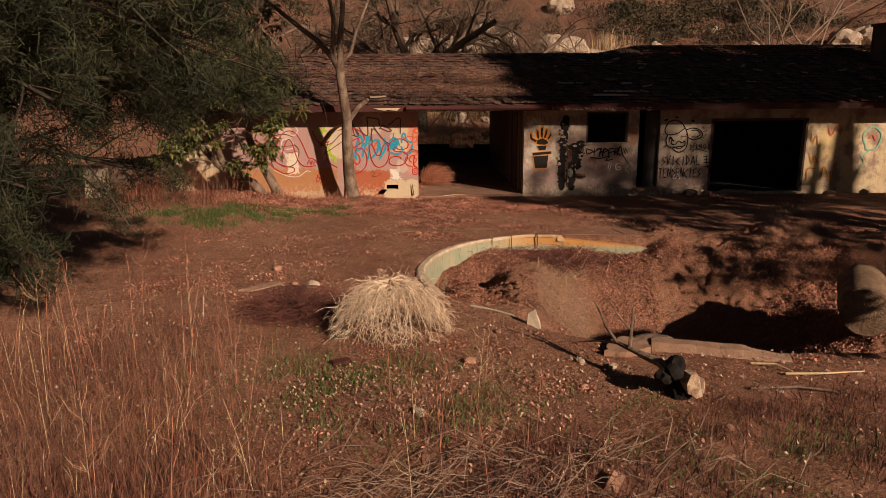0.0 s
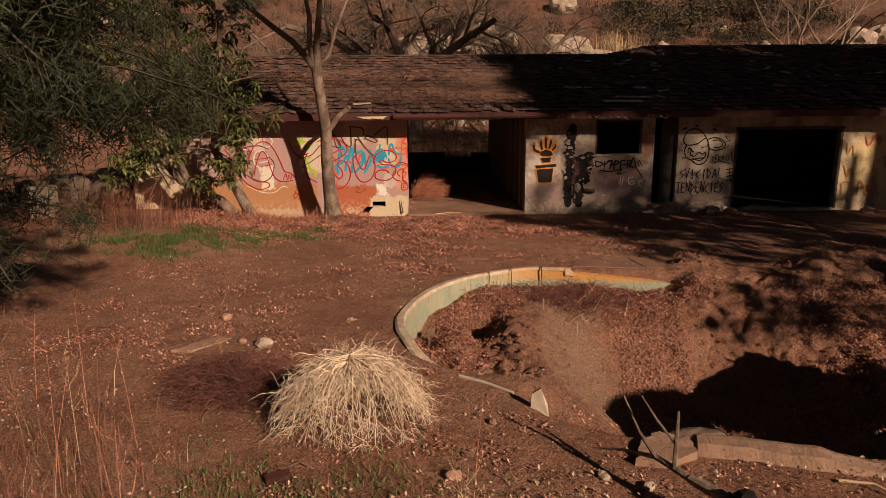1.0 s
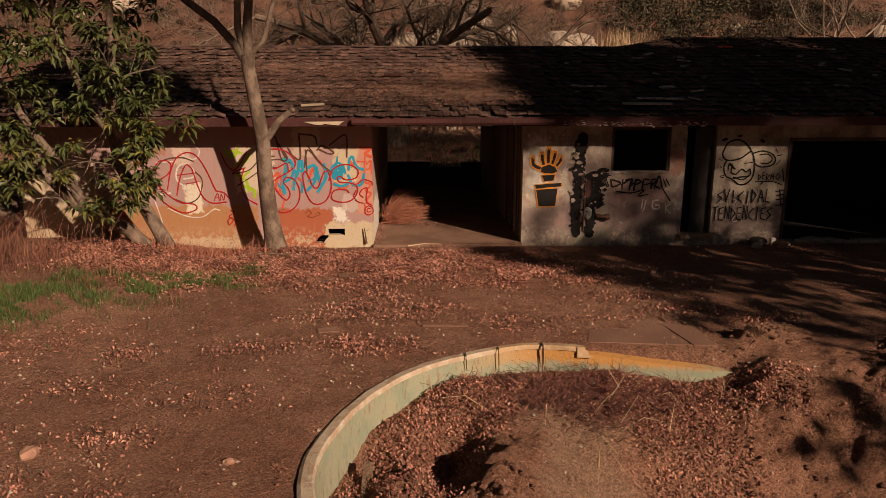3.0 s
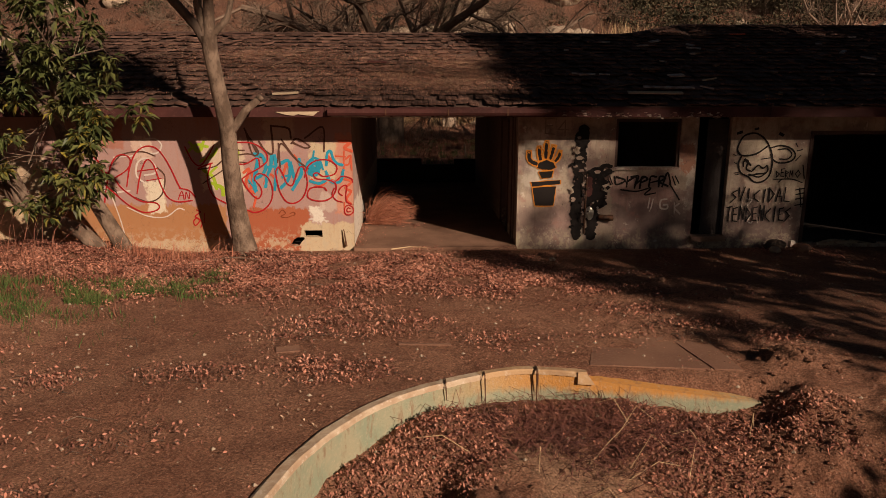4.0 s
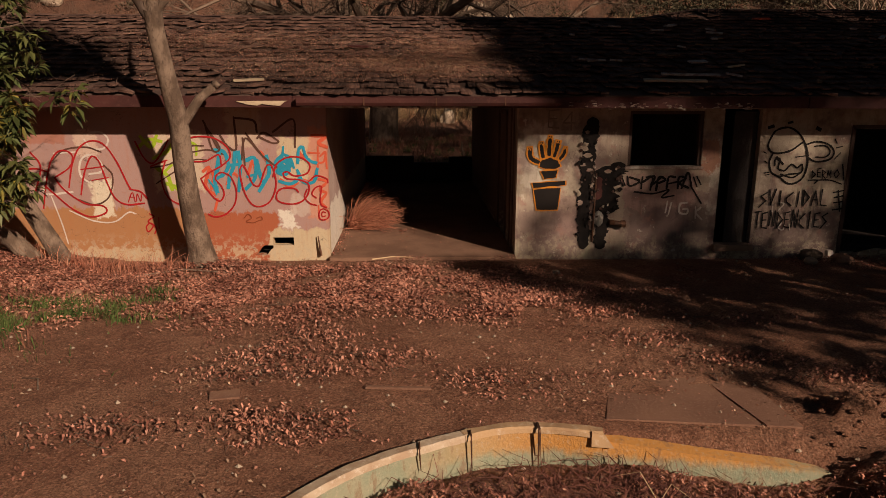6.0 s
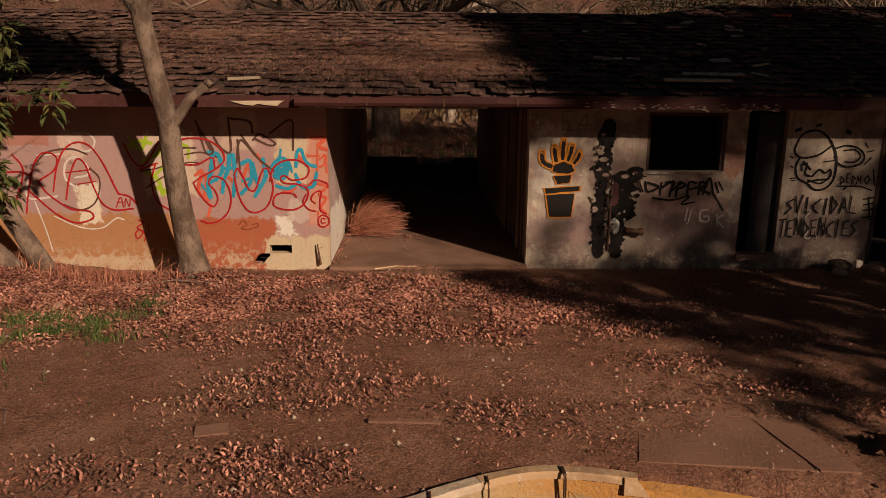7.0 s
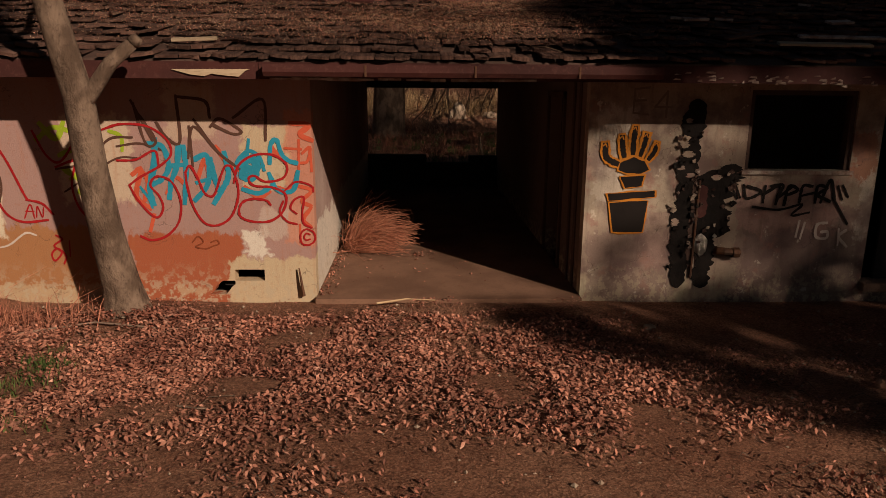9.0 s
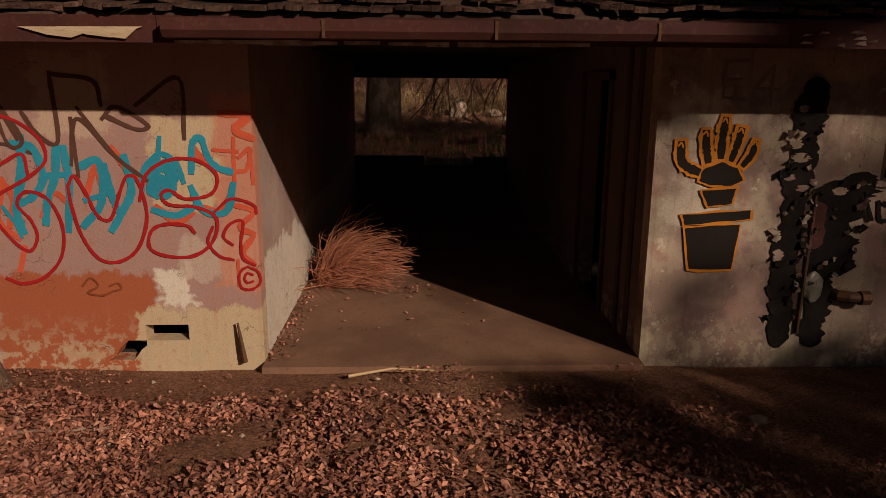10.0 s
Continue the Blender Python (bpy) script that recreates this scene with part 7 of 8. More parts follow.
tufts("green_weeds", p, 0.075, "green_grass", "sparse green weeds in the leaf litter", 0.0045, 0.7)
p = scatter(12000, (-9, -3.0), (-4.6, -0.9), lambda x, y: 0.3 * smooth01((lumpy(x, y, 1.5, 6) + 0.1) / 0.5) * smooth01((-3.6 - x) / 1.0))
tufts("dry_turf", p, 0.16, "dry_grass", "dry grass near the leaning tree", 0.005, 0.6)
p = np.array([-7.7, -2.6]) + lrng.normal(0, 1, (900, 2)) * np.array([0.9, 0.5])
tufts("dry_bush", p, 0.85, "dry_grass", "tall wiry rust-brown brush at the house corner", 0.0035, 0.6)
p = np.array([-4.5, -0.95]) + lrng.normal(0, 1, (500, 2)) * np.array([0.5, 0.12])
tufts("wiry_grass", p, 0.3, "tumble_red", "wiry dry grass round the tree feet", 0.004, 0.8)
# tall seed stalks
for k in range(150):
    if k < 132:
        x, y = lrng.uniform(-8.5, -2.8), lrng.uniform(-15.2, -9.0)
        if lrng.random() > weed_field(np.array([x]), np.array([y]))[0] + 0.15:
            continue
    else:
        x, y = lrng.normal(-1.55, 0.35), lrng.uniform(-14.6, -12.2)
    h = lrng.uniform(0.6, 1.25) if k < 132 else lrng.uniform(0.5, 0.95)
    z = gz(x, y)
    lx, ly = lrng.normal(0, 0.1, 2)
    stalk = empty("seed_stalk", (x, y, z), "tall dry seed stalk rising from weeds", "dry weed", "tall dry stalks")
    mat = M["straw" if k % 5 == 1 else "dry_grass" if k % 2 else "tumble_red"]
    g = Geo()
    g.tube([(x, y, z - 0.02), (x + lx * 0.4, y + ly * 0.4, z + h * 0.5), (x + lx, y + ly, z + h)], [0.0028, 0.0022, 0.0012], 4, False)
    sub("stem", g, mat, stalk)
    for t in range(7 if k % 2 else 3):
        f = lrng.uniform(0.35, 1)
        b = np.array([x + lx * f, y + ly * f, z + h * f])
        a = lrng.uniform(0, 6.28)
        g = Geo()
        g.tube([b, b + np.array([0.08 * math.cos(a), 0.08 * math.sin(a), 0.07]), b + np.array([0.12 * math.cos(a), 0.12 * math.sin(a), 0.16])], [0.0018, 0.0014, 0.0008], 3, False)
        sub("twig", g, mat, stalk)

# ---- spray paint on the walls ----
def curve_points(pts, n=6):
    """A smooth line through the control points."""
    p = [np.array(q, float) for q in pts]
    if len(p) < 3:
        return p
    p = [2 * p[0] - p[1]] + p + [2 * p[-1] - p[-2]]
    line = []
    for i in range(1, len(p) - 2):
        a, b, c, d = p[i - 1], p[i], p[i + 1], p[i + 2]
        for k in range(n):
            t = k / n
            line.append(0.5 * (2 * b + (c - a) * t + (2 * a - 5 * b + 4 * c - d) * t * t + (3 * b - a - 3 * c + d) * t ** 3))
    return line + [p[-2]]


paint_depth = [0.003]
prng = np.random.default_rng(5)


def stroke(wall, width, paint, pts, name="paint_stroke"):
    """One sprayed line: a thin film just proud of the wall, a little uneven in width."""
    line = curve_points(pts)
    y = -paint_depth[0]
    paint_depth[0] += 0.00008
    n = len(line)
    g = Geo()
    v = []
    for i, q in enumerate(line):
        y -= 0.000006
        d = line[min(i + 1, n - 1)] - line[max(i - 1, 0)]
        d = d / (np.linalg.norm(d) + 1e-9)
        w = width / 2 * (1 + prng.normal(0, 0.10)) * (0.8 if i in (0, n - 1) else 1)
        s = np.array([-d[1], d[0]]) * w
        e = d * width * 0.4 * (-1 if i == 0 else 1 if i == n - 1 else 0)
        for k in (1, -1):
            v.append((q[0] + s[0] * k + e[0], y, q[1] + s[1] * k + e[1]))
    g.add(v, [(2 * i, 2 * i + 1, 2 * i + 3, 2 * i + 2) for i in range(n - 1)])
    return part(name, g, M[paint], wall)


def patch(wall, paint, pts, grow_by=0.0, name="stencil_shape"):
    """A filled stencilled shape."""
    c = np.mean(np.array(pts), axis=0)
    y = -paint_depth[0]
    paint_depth[0] += 0.00008
    ring = []
    n = len(pts)
    for i in range(n):
        a, b = np.array(pts[i]), np.array(pts[(i + 1) % n])
        for k in range(4):
            q = a + (b - a) * k / 4
            d = (q - c) / (np.linalg.norm(q - c) + 1e-9)
            q = q + d * grow_by + prng.normal(0, 0.003, 2)
            ring.append((q[0], y, q[1]))
    g = Geo()
    g.add(ring + [(c[0], y, c[1])], [(i, (i + 1) % len(ring), len(ring)) for i in range(len(ring))])
    return part(name, g, M[paint], wall)


# tangled lettering of the mauve wall
stroke(wall_left, 0.055, "sp_lime", [(-4.22, 1.79), (-4.08, 1.64), (-3.99, 1.8)])
stroke(wall_left, 0.05, "sp_lime", [(-4.27, 1.63), (-4.11, 1.75), (-3.93, 1.72)])
stroke(wall_left, 0.055, "sp_lime", [(-4.06, 1.48), (-3.87, 1.57), (-3.78, 1.68)])
stroke(wall_left, 0.06, "sp_lime", [(-4.03, 1.34), (-3.88, 1.22), (-3.83, 1.02)])
stroke(wall_left, 0.06, "sp_lime", [(-3.9, 1.11), (-3.74, 1.03), (-3.73, 0.91)])
stroke(wall_left, 0.04, "sp_lime", [(-3.55, 1.72), (-3.44, 1.67), (-3.44, 1.53)])
stroke(wall_left, 0.05, "sp_lime", [(-3.97, 1.24), (-3.81, 1.38)])
stroke(wall_left, 0.03, "sp_white", [(-5.01, 1.12), (-5.13, 1.24), (-5.1, 1.45), (-4.96, 1.53), (-4.83, 1.43), (-4.82, 1.29), (-5, 1.25)])
stroke(wall_left, 0.03, "sp_white", [(-5.62, 1.26), (-5.66, 0.97), (-5.27, 0.99)])
stroke(wall_left, 0.025, "sp_white", [(-5.47, 1.55), (-5.17, 1.57)])
stroke(wall_left, 0.025, "sp_white", [(-5.02, 1.75), (-4.94, 1.63), (-4.76, 1.62), (-4.68, 1.75), (-4.77, 1.85), (-4.92, 1.85)])
stroke(wall_left, 0.02, "sp_white", [(-5.34, 0.71), (-5.02, 0.56), (-4.72, 0.54), (-4.5, 0.68), (-4.39, 0.66)])
stroke(wall_left, 0.018, "sp_white", [(-5.58, 0.92), (-5.48, 0.53), (-5.42, 0.21)])
stroke(wall_left, 0.024, "sp_brown", [(-5.5, 1.45), (-5.32, 1.6), (-5.01, 1.64), (-4.8, 1.57)])
stroke(wall_left, 0.024, "sp_brown", [(-4.78, 1.38), (-4.67, 1.22), (-4.75, 0.92), (-4.96, 0.8), (-5.21, 0.88)])
stroke(wall_left, 0.024, "sp_brown", [(-4.11, 1.34), (-3.8, 1.41), (-3.56, 1.64), (-3.33, 1.66)])
stroke(wall_left, 0.02, "sp_brown", [(-4.05, 1.11), (-3.81, 1.26), (-3.5, 1.45), (-3.27, 1.45)])
stroke(wall_left, 0.024, "sp_brown", [(-3.49, 1.57), (-3.26, 1.6), (-3.04, 1.53)])
stroke(wall_left, 0.05, "sp_coral", [(-3.36, 1.29), (-3.27, 1.34), (-3.34, 1.07), (-3.21, 0.94)])
stroke(wall_left, 0.05, "sp_coral", [(-3.28, 1.34), (-3.21, 1.22), (-3.26, 1.03)])
stroke(wall_left, 0.05, "sp_coral", [(-3.18, 0.87), (-3.23, 0.71)])
stroke(wall_left, 0.045, "sp_coral", [(-2.72, 1.22), (-2.63, 1.45), (-2.6, 1.32)])
stroke(wall_left, 0.045, "sp_coral", [(-2.83, 1.18), (-2.94, 1.26), (-3.03, 1.1)])
stroke(wall_left, 0.05, "sp_coral", [(-2.51, 1.57), (-2.4, 1.41), (-2.29, 1.33)])
stroke(wall_left, 0.05, "sp_coral", [(-2.24, 1.16), (-2.11, 1.06), (-2, 1.12)])
stroke(wall_left, 0.05, "sp_coral", [(-1.96, 1.58), (-1.9, 1.49), (-1.81, 1.43)])
stroke(wall_left, 0.05, "sp_coral", [(-1.92, 1.16), (-1.8, 1.13), (-1.72, 1.24)])
stroke(wall_left, 0.03, "sp_coral", [(-1.82, 1.56), (-1.66, 1.55)])
stroke(wall_left, 0.03, "sp_coral", [(-1.68, 1.64), (-1.69, 1.35)])
stroke(wall_left, 0.03, "sp_coral", [(-1.65, 1.51), (-1.57, 1.57), (-1.6, 1.43), (-1.67, 1.41)])
stroke(wall_left, 0.03, "sp_coral", [(-1.57, 1.57), (-1.56, 1.33)])
stroke(wall_left, 0.05, "sp_coral", [(-1.76, 1.81), (-1.57, 1.79), (-1.67, 1.7), (-1.55, 1.64)])
stroke(wall_left, 0.04, "sp_coral", [(-1.72, 1.18), (-1.57, 1.13), (-1.67, 1.02), (-1.58, 0.97)])
stroke(wall_left, 0.04, "sp_coral", [(-1.58, 0.95), (-1.66, 0.83), (-1.59, 0.75)])
stroke(wall_left, 0.03, "sp_coral", [(-1.7, 0.77), (-1.7, 0.59)])
stroke(wall_left, 0.06, "sp_blue", [(-3.11, 1.64), (-3.14, 1.38), (-3.2, 1.14), (-3.17, 0.99)])
stroke(wall_left, 0.055, "sp_blue", [(-3.17, 1.6), (-3.04, 1.57), (-2.99, 1.38), (-3.06, 1.25), (-3.18, 1.18)])
stroke(wall_left, 0.055, "sp_blue", [(-2.88, 1.58), (-2.91, 1.38), (-2.98, 1.21), (-3.01, 1.05)])
stroke(wall_left, 0.05, "sp_blue", [(-2.97, 1.38), (-2.84, 1.39)])
stroke(wall_left, 0.055, "sp_blue", [(-2.83, 1.57), (-2.82, 1.33), (-2.86, 1)])
stroke(wall_left, 0.055, "sp_blue", [(-2.74, 1.44), (-2.62, 1.49), (-2.59, 1.38), (-2.62, 1.18), (-2.75, 1.03)])
stroke(wall_left, 0.045, "sp_blue", [(-2.72, 1.21), (-2.59, 1.25)])
stroke(wall_left, 0.055, "sp_blue", [(-2.43, 1.51), (-2.4, 1.29), (-2.47, 1.14), (-2.56, 1)])
stroke(wall_left, 0.05, "sp_blue", [(-2.57, 1.45), (-2.54, 1.25), (-2.51, 1.14)])
stroke(wall_left, 0.09, "sp_blue", [(-2.26, 1.38), (-2.21, 1.45), (-2.13, 1.43), (-2.12, 1.34), (-2.18, 1.26), (-2.25, 1.28), (-2.23, 1.35), (-2.18, 1.35)])
stroke(wall_left, 0.04, "sp_blue", [(-2.18, 1.64), (-2.2, 1.51)])
stroke(wall_left, 0.04, "sp_blue", [(-2.33, 1.26), (-2.31, 1.41), (-2.19, 1.53), (-2.08, 1.47), (-2.04, 1.34)])
stroke(wall_left, 0.045, "sp_blue", [(-1.98, 1.41), (-1.96, 1.6), (-1.9, 1.64), (-1.86, 1.51), (-1.8, 1.44), (-1.71, 1.41)])
stroke(wall_left, 0.05, "sp_blue", [(-1.99, 1.3), (-1.92, 1.14), (-1.76, 1.13), (-1.7, 1.32)])
stroke(wall_left, 0.05, "sp_blue", [(-2.26, 1.14), (-2.11, 1.1), (-1.99, 1.16)])
stroke(wall_left, 0.03, "sp_blue", [(-3.29, 1.16), (-3.21, 1.03), (-3.19, 0.95)])
stroke(wall_left, 0.03, "sp_brown", [(-3.31, 2.02), (-3.13, 1.63)])
stroke(wall_left, 0.03, "sp_brown", [(-3.29, 1.99), (-3.2, 1.6), (-3.1, 1.63), (-3.24, 1.88)])
stroke(wall_left, 0.03, "sp_brown", [(-2.87, 2.07), (-2.86, 1.62), (-2.99, 1.66), (-3.08, 1.81)])
stroke(wall_left, 0.03, "sp_brown", [(-2.85, 2.06), (-2.59, 2.02), (-2.55, 1.86)])
stroke(wall_left, 0.03, "sp_brown", [(-2.79, 1.46), (-2.72, 1.77), (-2.5, 1.53)])
stroke(wall_left, 0.03, "sp_brown", [(-2.71, 1.84), (-2.49, 1.52), (-2.29, 1.35)])
stroke(wall_left, 0.03, "sp_brown", [(-2.55, 1.77), (-2.45, 1.85), (-2.25, 1.73), (-2.33, 1.7), (-2.53, 1.79)])
stroke(wall_left, 0.03, "sp_brown", [(-2.32, 1.86), (-2.02, 2.04), (-2.01, 1.64)])
stroke(wall_left, 0.03, "sp_brown", [(-2.76, 1.77), (-2.75, 1.38)])
stroke(wall_left, 0.024, "sp_red", [(-5.71, 0.75), (-5.65, 1.03), (-5.55, 1.38), (-5.43, 1.56), (-5.3, 1.59), (-5.21, 1.51), (-5.27, 1.35), (-5.5, 1.2)])
stroke(wall_left, 0.024, "sp_red", [(-5.5, 1.2), (-5.38, 1.02), (-5.11, 0.82), (-4.85, 0.78), (-4.82, 0.68), (-5.05, 0.62), (-5.3, 0.74), (-5.54, 0.97), (-5.65, 1.08)])
stroke(wall_left, 0.024, "sp_red", [(-5.31, 1.06), (-5.23, 1.38), (-5.11, 1.62), (-4.93, 1.73), (-4.75, 1.68), (-4.6, 1.45), (-4.47, 1.12), (-4.43, 1.03)])
stroke(wall_left, 0.024, "sp_red", [(-5.15, 0.95), (-5.07, 1.26), (-4.95, 1.5), (-4.85, 1.45), (-4.79, 1.25), (-4.75, 1.1), (-4.66, 0.89), (-4.5, 0.8), (-4.25, 0.82)])
stroke(wall_left, 0.019, "sp_red", [(-5.11, 1.32), (-4.78, 1.36)])
stroke(wall_left, 0.019, "sp_red", [(-4.97, 1.16), (-4.73, 1.2)])
stroke(wall_left, 0.015, "sp_red", [(-4.48, 0.84), (-4.41, 0.98), (-4.38, 0.84)])
stroke(wall_left, 0.015, "sp_red", [(-4.46, 0.91), (-4.38, 0.91)])
stroke(wall_left, 0.015, "sp_red", [(-4.36, 0.85), (-4.34, 0.96), (-4.3, 0.85), (-4.28, 0.95)])
stroke(wall_left, 0.024, "sp_red", [(-5.8, 1.57), (-5.68, 1.36), (-5.8, 0.99), (-5.89, 0.88)])
stroke(wall_left, 0.024, "sp_red", [(-5.91, 1.32), (-5.74, 1.33), (-5.58, 1.28)])
stroke(wall_left, 0.024, "sp_red", [(-4.3, 1.72), (-4.19, 1.48), (-4.07, 1.41), (-3.93, 1.57), (-3.83, 1.74)])
stroke(wall_left, 0.024, "sp_red", [(-3.89, 1.45), (-3.97, 1.18), (-3.9, 0.91), (-3.69, 0.77)])
stroke(wall_left, 0.024, "sp_red", [(-4.11, 1.36), (-3.99, 1.41), (-3.87, 1.45)])
stroke(wall_left, 0.024, "sp_red", [(-4.44, 1.03), (-4.29, 0.99), (-4.19, 0.88)])
stroke(wall_left, 0.024, "sp_red", [(-3.63, 1.73), (-3.43, 1.79), (-3.17, 1.77), (-2.99, 1.64), (-2.96, 1.49), (-3.09, 1.37), (-3.29, 1.26), (-3.4, 1.18)])
stroke(wall_left, 0.024, "sp_red", [(-3.4, 1.18), (-3.34, 1.05), (-3.23, 0.9), (-3.14, 0.85), (-3.08, 0.95), (-3.11, 1.07), (-3.19, 1.18), (-3.12, 1.27), (-2.98, 1.22), (-2.9, 1.03), (-2.93, 0.81), (-3.06, 0.66), (-3.22, 0.61), (-3.33, 0.65)])
stroke(wall_left, 0.024, "sp_red", [(-3.5, 1.43), (-3.31, 1.44), (-3.12, 1.53), (-3.09, 1.38)])
stroke(wall_left, 0.025, "sp_red", [(-2.83, 1.31), (-2.78, 1.38), (-2.71, 1.25), (-2.65, 1.1), (-2.56, 1.08), (-2.48, 1.27), (-2.42, 1.38), (-2.35, 1.34), (-2.31, 1.1), (-2.39, 0.87), (-2.53, 0.77), (-2.67, 0.79), (-2.77, 0.95), (-2.82, 1.16), (-2.83, 1.31)])
stroke(wall_left, 0.025, "sp_red", [(-2.35, 1.21), (-2.29, 1.39), (-2.13, 1.49), (-1.94, 1.49), (-1.81, 1.39), (-1.85, 1.26), (-2.03, 1.22), (-2.14, 1.28), (-2.2, 1.25), (-2.15, 1.18), (-1.96, 1.16), (-1.83, 1.08), (-1.87, 0.91), (-2.01, 0.81), (-2.2, 0.81), (-2.31, 0.87), (-2.29, 0.99), (-2.19, 1.04), (-2.04, 1.03), (-1.99, 0.98)])
stroke(wall_left, 0.022, "sp_red", [(-1.84, 1.13), (-1.72, 1.22), (-1.57, 1.18), (-1.55, 1.12)])
stroke(wall_left, 0.022, "sp_red", [(-1.73, 0.78), (-1.83, 0.81), (-1.9, 0.91), (-1.86, 1.02)])
stroke(wall_left, 0.022, "sp_red", [(-1.73, 0.89), (-1.79, 0.95), (-1.74, 1.04), (-1.65, 1.06), (-1.67, 0.9), (-1.66, 0.79), (-1.58, 0.74)])
stroke(wall_left, 0.019, "sp_red", [(-1.63, 0.73), (-1.56, 0.69), (-1.55, 0.61), (-1.61, 0.56), (-1.68, 0.57), (-1.7, 0.64), (-1.68, 0.7), (-1.63, 0.73)])
stroke(wall_left, 0.017, "sp_red", [(-1.6, 0.67), (-1.64, 0.68), (-1.66, 0.64), (-1.64, 0.61), (-1.6, 0.62)])
stroke(wall_left, 0.020, "sp_red", [(-4.19, 0.66), (-4.13, 0.62), (-4.22, 0.55), (-4.15, 0.48), (-4.23, 0.39), (-4.25, 0.47), (-4.18, 0.52), (-4.11, 0.44), (-4.14, 0.36)])
stroke(wall_left, 0.017, "sp_red", [(-4.06, 0.6), (-4.07, 0.44)])
stroke(wall_left, 0.014, "sp_rust", [(-2.81, 0.59), (-2.75, 0.65), (-2.7, 0.59), (-2.78, 0.54), (-2.68, 0.52), (-2.6, 0.55), (-2.54, 0.57), (-2.56, 0.61), (-2.62, 0.59)])
# black tags, face and chalk of the cream wall
stroke(wall_right, 0.03, "sp_black", [(5.12, 1.54), (5.08, 1.42), (5.13, 1.26), (5.26, 1.19), (5.4, 1.09), (5.55, 1.11), (5.65, 1.23), (5.67, 1.46), (5.62, 1.65), (5.5, 1.83), (5.33, 1.93), (5.14, 1.89), (5.06, 1.76), (5.04, 1.64), (5.14, 1.55), (5.37, 1.58), (5.56, 1.71)])
stroke(wall_right, 0.03, "sp_black", [(5.17, 1.37), (5.17, 1.45), (5.24, 1.46), (5.23, 1.32), (5.32, 1.28)])
stroke(wall_right, 0.05, "sp_black", [(5.19, 1.48), (5.29, 1.39)])
stroke(wall_right, 0.028, "sp_black", [(5.34, 1.29), (5.43, 1.38), (5.52, 1.33), (5.59, 1.38), (5.59, 1.26), (5.41, 1.23), (5.28, 1.2)])
stroke(wall_right, 0.026, "sp_black", [(5.28, 1.23), (5.46, 1.18), (5.58, 1.25)])
stroke(wall_right, 0.022, "sp_black", [(5.48, 1.49), (5.63, 1.51)])
stroke(wall_right, 0.028, "sp_black", [(5.62, 1.68), (5.78, 1.72), (5.96, 1.68), (6.06, 1.57), (6.01, 1.46), (5.82, 1.42), (5.69, 1.47), (5.63, 1.57)])
stroke(wall_right, 0.024, "sp_black", [(5.75, 1.65), (5.91, 1.66), (6, 1.57), (5.93, 1.49), (5.79, 1.49)])
stroke(wall_right, 0.022, "sp_black", [(6.05, 1.76), (6.09, 1.7)])
stroke(wall_right, 0.022, "sp_black", [(6.08, 1.46), (6.16, 1.55)])
stroke(wall_right, 0.022, "sp_black", [(6.09, 1.63), (6.18, 1.65)])
stroke(wall_right, 0.02, "sp_black", [(4.98, 1.57), (5.02, 1.55)])
stroke(wall_right, 0.02, "sp_black", [(5.01, 1.43), (5.04, 1.41)])
stroke(wall_right, 0.02, "sp_black", [(5.02, 1.25), (5.09, 1.26)])
stroke(wall_right, 0.02, "sp_black", [(5.04, 1.22), (5.1, 1.23)])
stroke(wall_right, 0.05, "sp_black", [(5.32, 2), (5.36, 2.01)])
stroke(wall_right, 0.06, "sp_black", [(5.76, 1.92), (5.8, 1.9)])
stroke(wall_right, 0.05, "sp_black", [(5.02, 1.93), (5.08, 1.95)])
stroke(wall_right, 0.02, "sp_black", [(5.72, 1.14), (5.86, 1.14), (5.82, 1.09)])
stroke(wall_right, 0.02, "sp_black", [(5.82, 1.14), (6.05, 1.14), (6.24, 1.08)])
stroke(wall_right, 0.025, "sp_black", [(6.22, 1.38), (6.27, 1.15)])
stroke(wall_right, 0.03, "sp_black", [(6.14, 0.95), (6.29, 0.98)])
stroke(wall_right, 0.03, "sp_black", [(6.21, 0.98), (6.27, 0.66)])
stroke(wall_right, 0.03, "sp_black", [(6.16, 0.87), (6.3, 0.9)])
stroke(wall_right, 0.03, "sp_black", [(6.16, 0.79), (6.3, 0.81)])
stroke(wall_right, 0.03, "sp_black", [(6.16, 0.68), (6.3, 0.7)])
stroke(wall_right, 0.034, "sp_black", [(2.93, 1.2), (2.97, 1.06), (3.12, 1.13), (2.97, 1.19)])
stroke(wall_right, 0.034, "sp_black", [(3.16, 1.19), (3.15, 1.02)])
stroke(wall_right, 0.034, "sp_black", [(3.14, 1.1), (3.31, 1.19), (3.29, 1)])
stroke(wall_right, 0.034, "sp_black", [(3.22, 1.19), (3.35, 1.2), (3.3, 1.07), (3.45, 1.19)])
stroke(wall_right, 0.034, "sp_black", [(3.38, 0.99), (3.41, 1.19), (3.51, 1.15), (3.39, 1.09)])
stroke(wall_right, 0.034, "sp_black", [(3.54, 1.02), (3.56, 1.19), (3.66, 1.19)])
stroke(wall_right, 0.034, "sp_black", [(3.56, 1.09), (3.69, 1.12)])
stroke(wall_right, 0.034, "sp_black", [(3.71, 1.02), (3.72, 1.19), (3.82, 1.17), (3.73, 1.1), (3.87, 1.03)])
stroke(wall_right, 0.034, "sp_black", [(3.77, 1.02), (3.85, 1.26), (3.92, 1.05)])
stroke(wall_right, 0.03, "sp_black", [(3.9, 1.07), (4.09, 0.79)])
stroke(wall_right, 0.026, "sp_black", [(2.81, 1.17), (2.87, 1.06)])
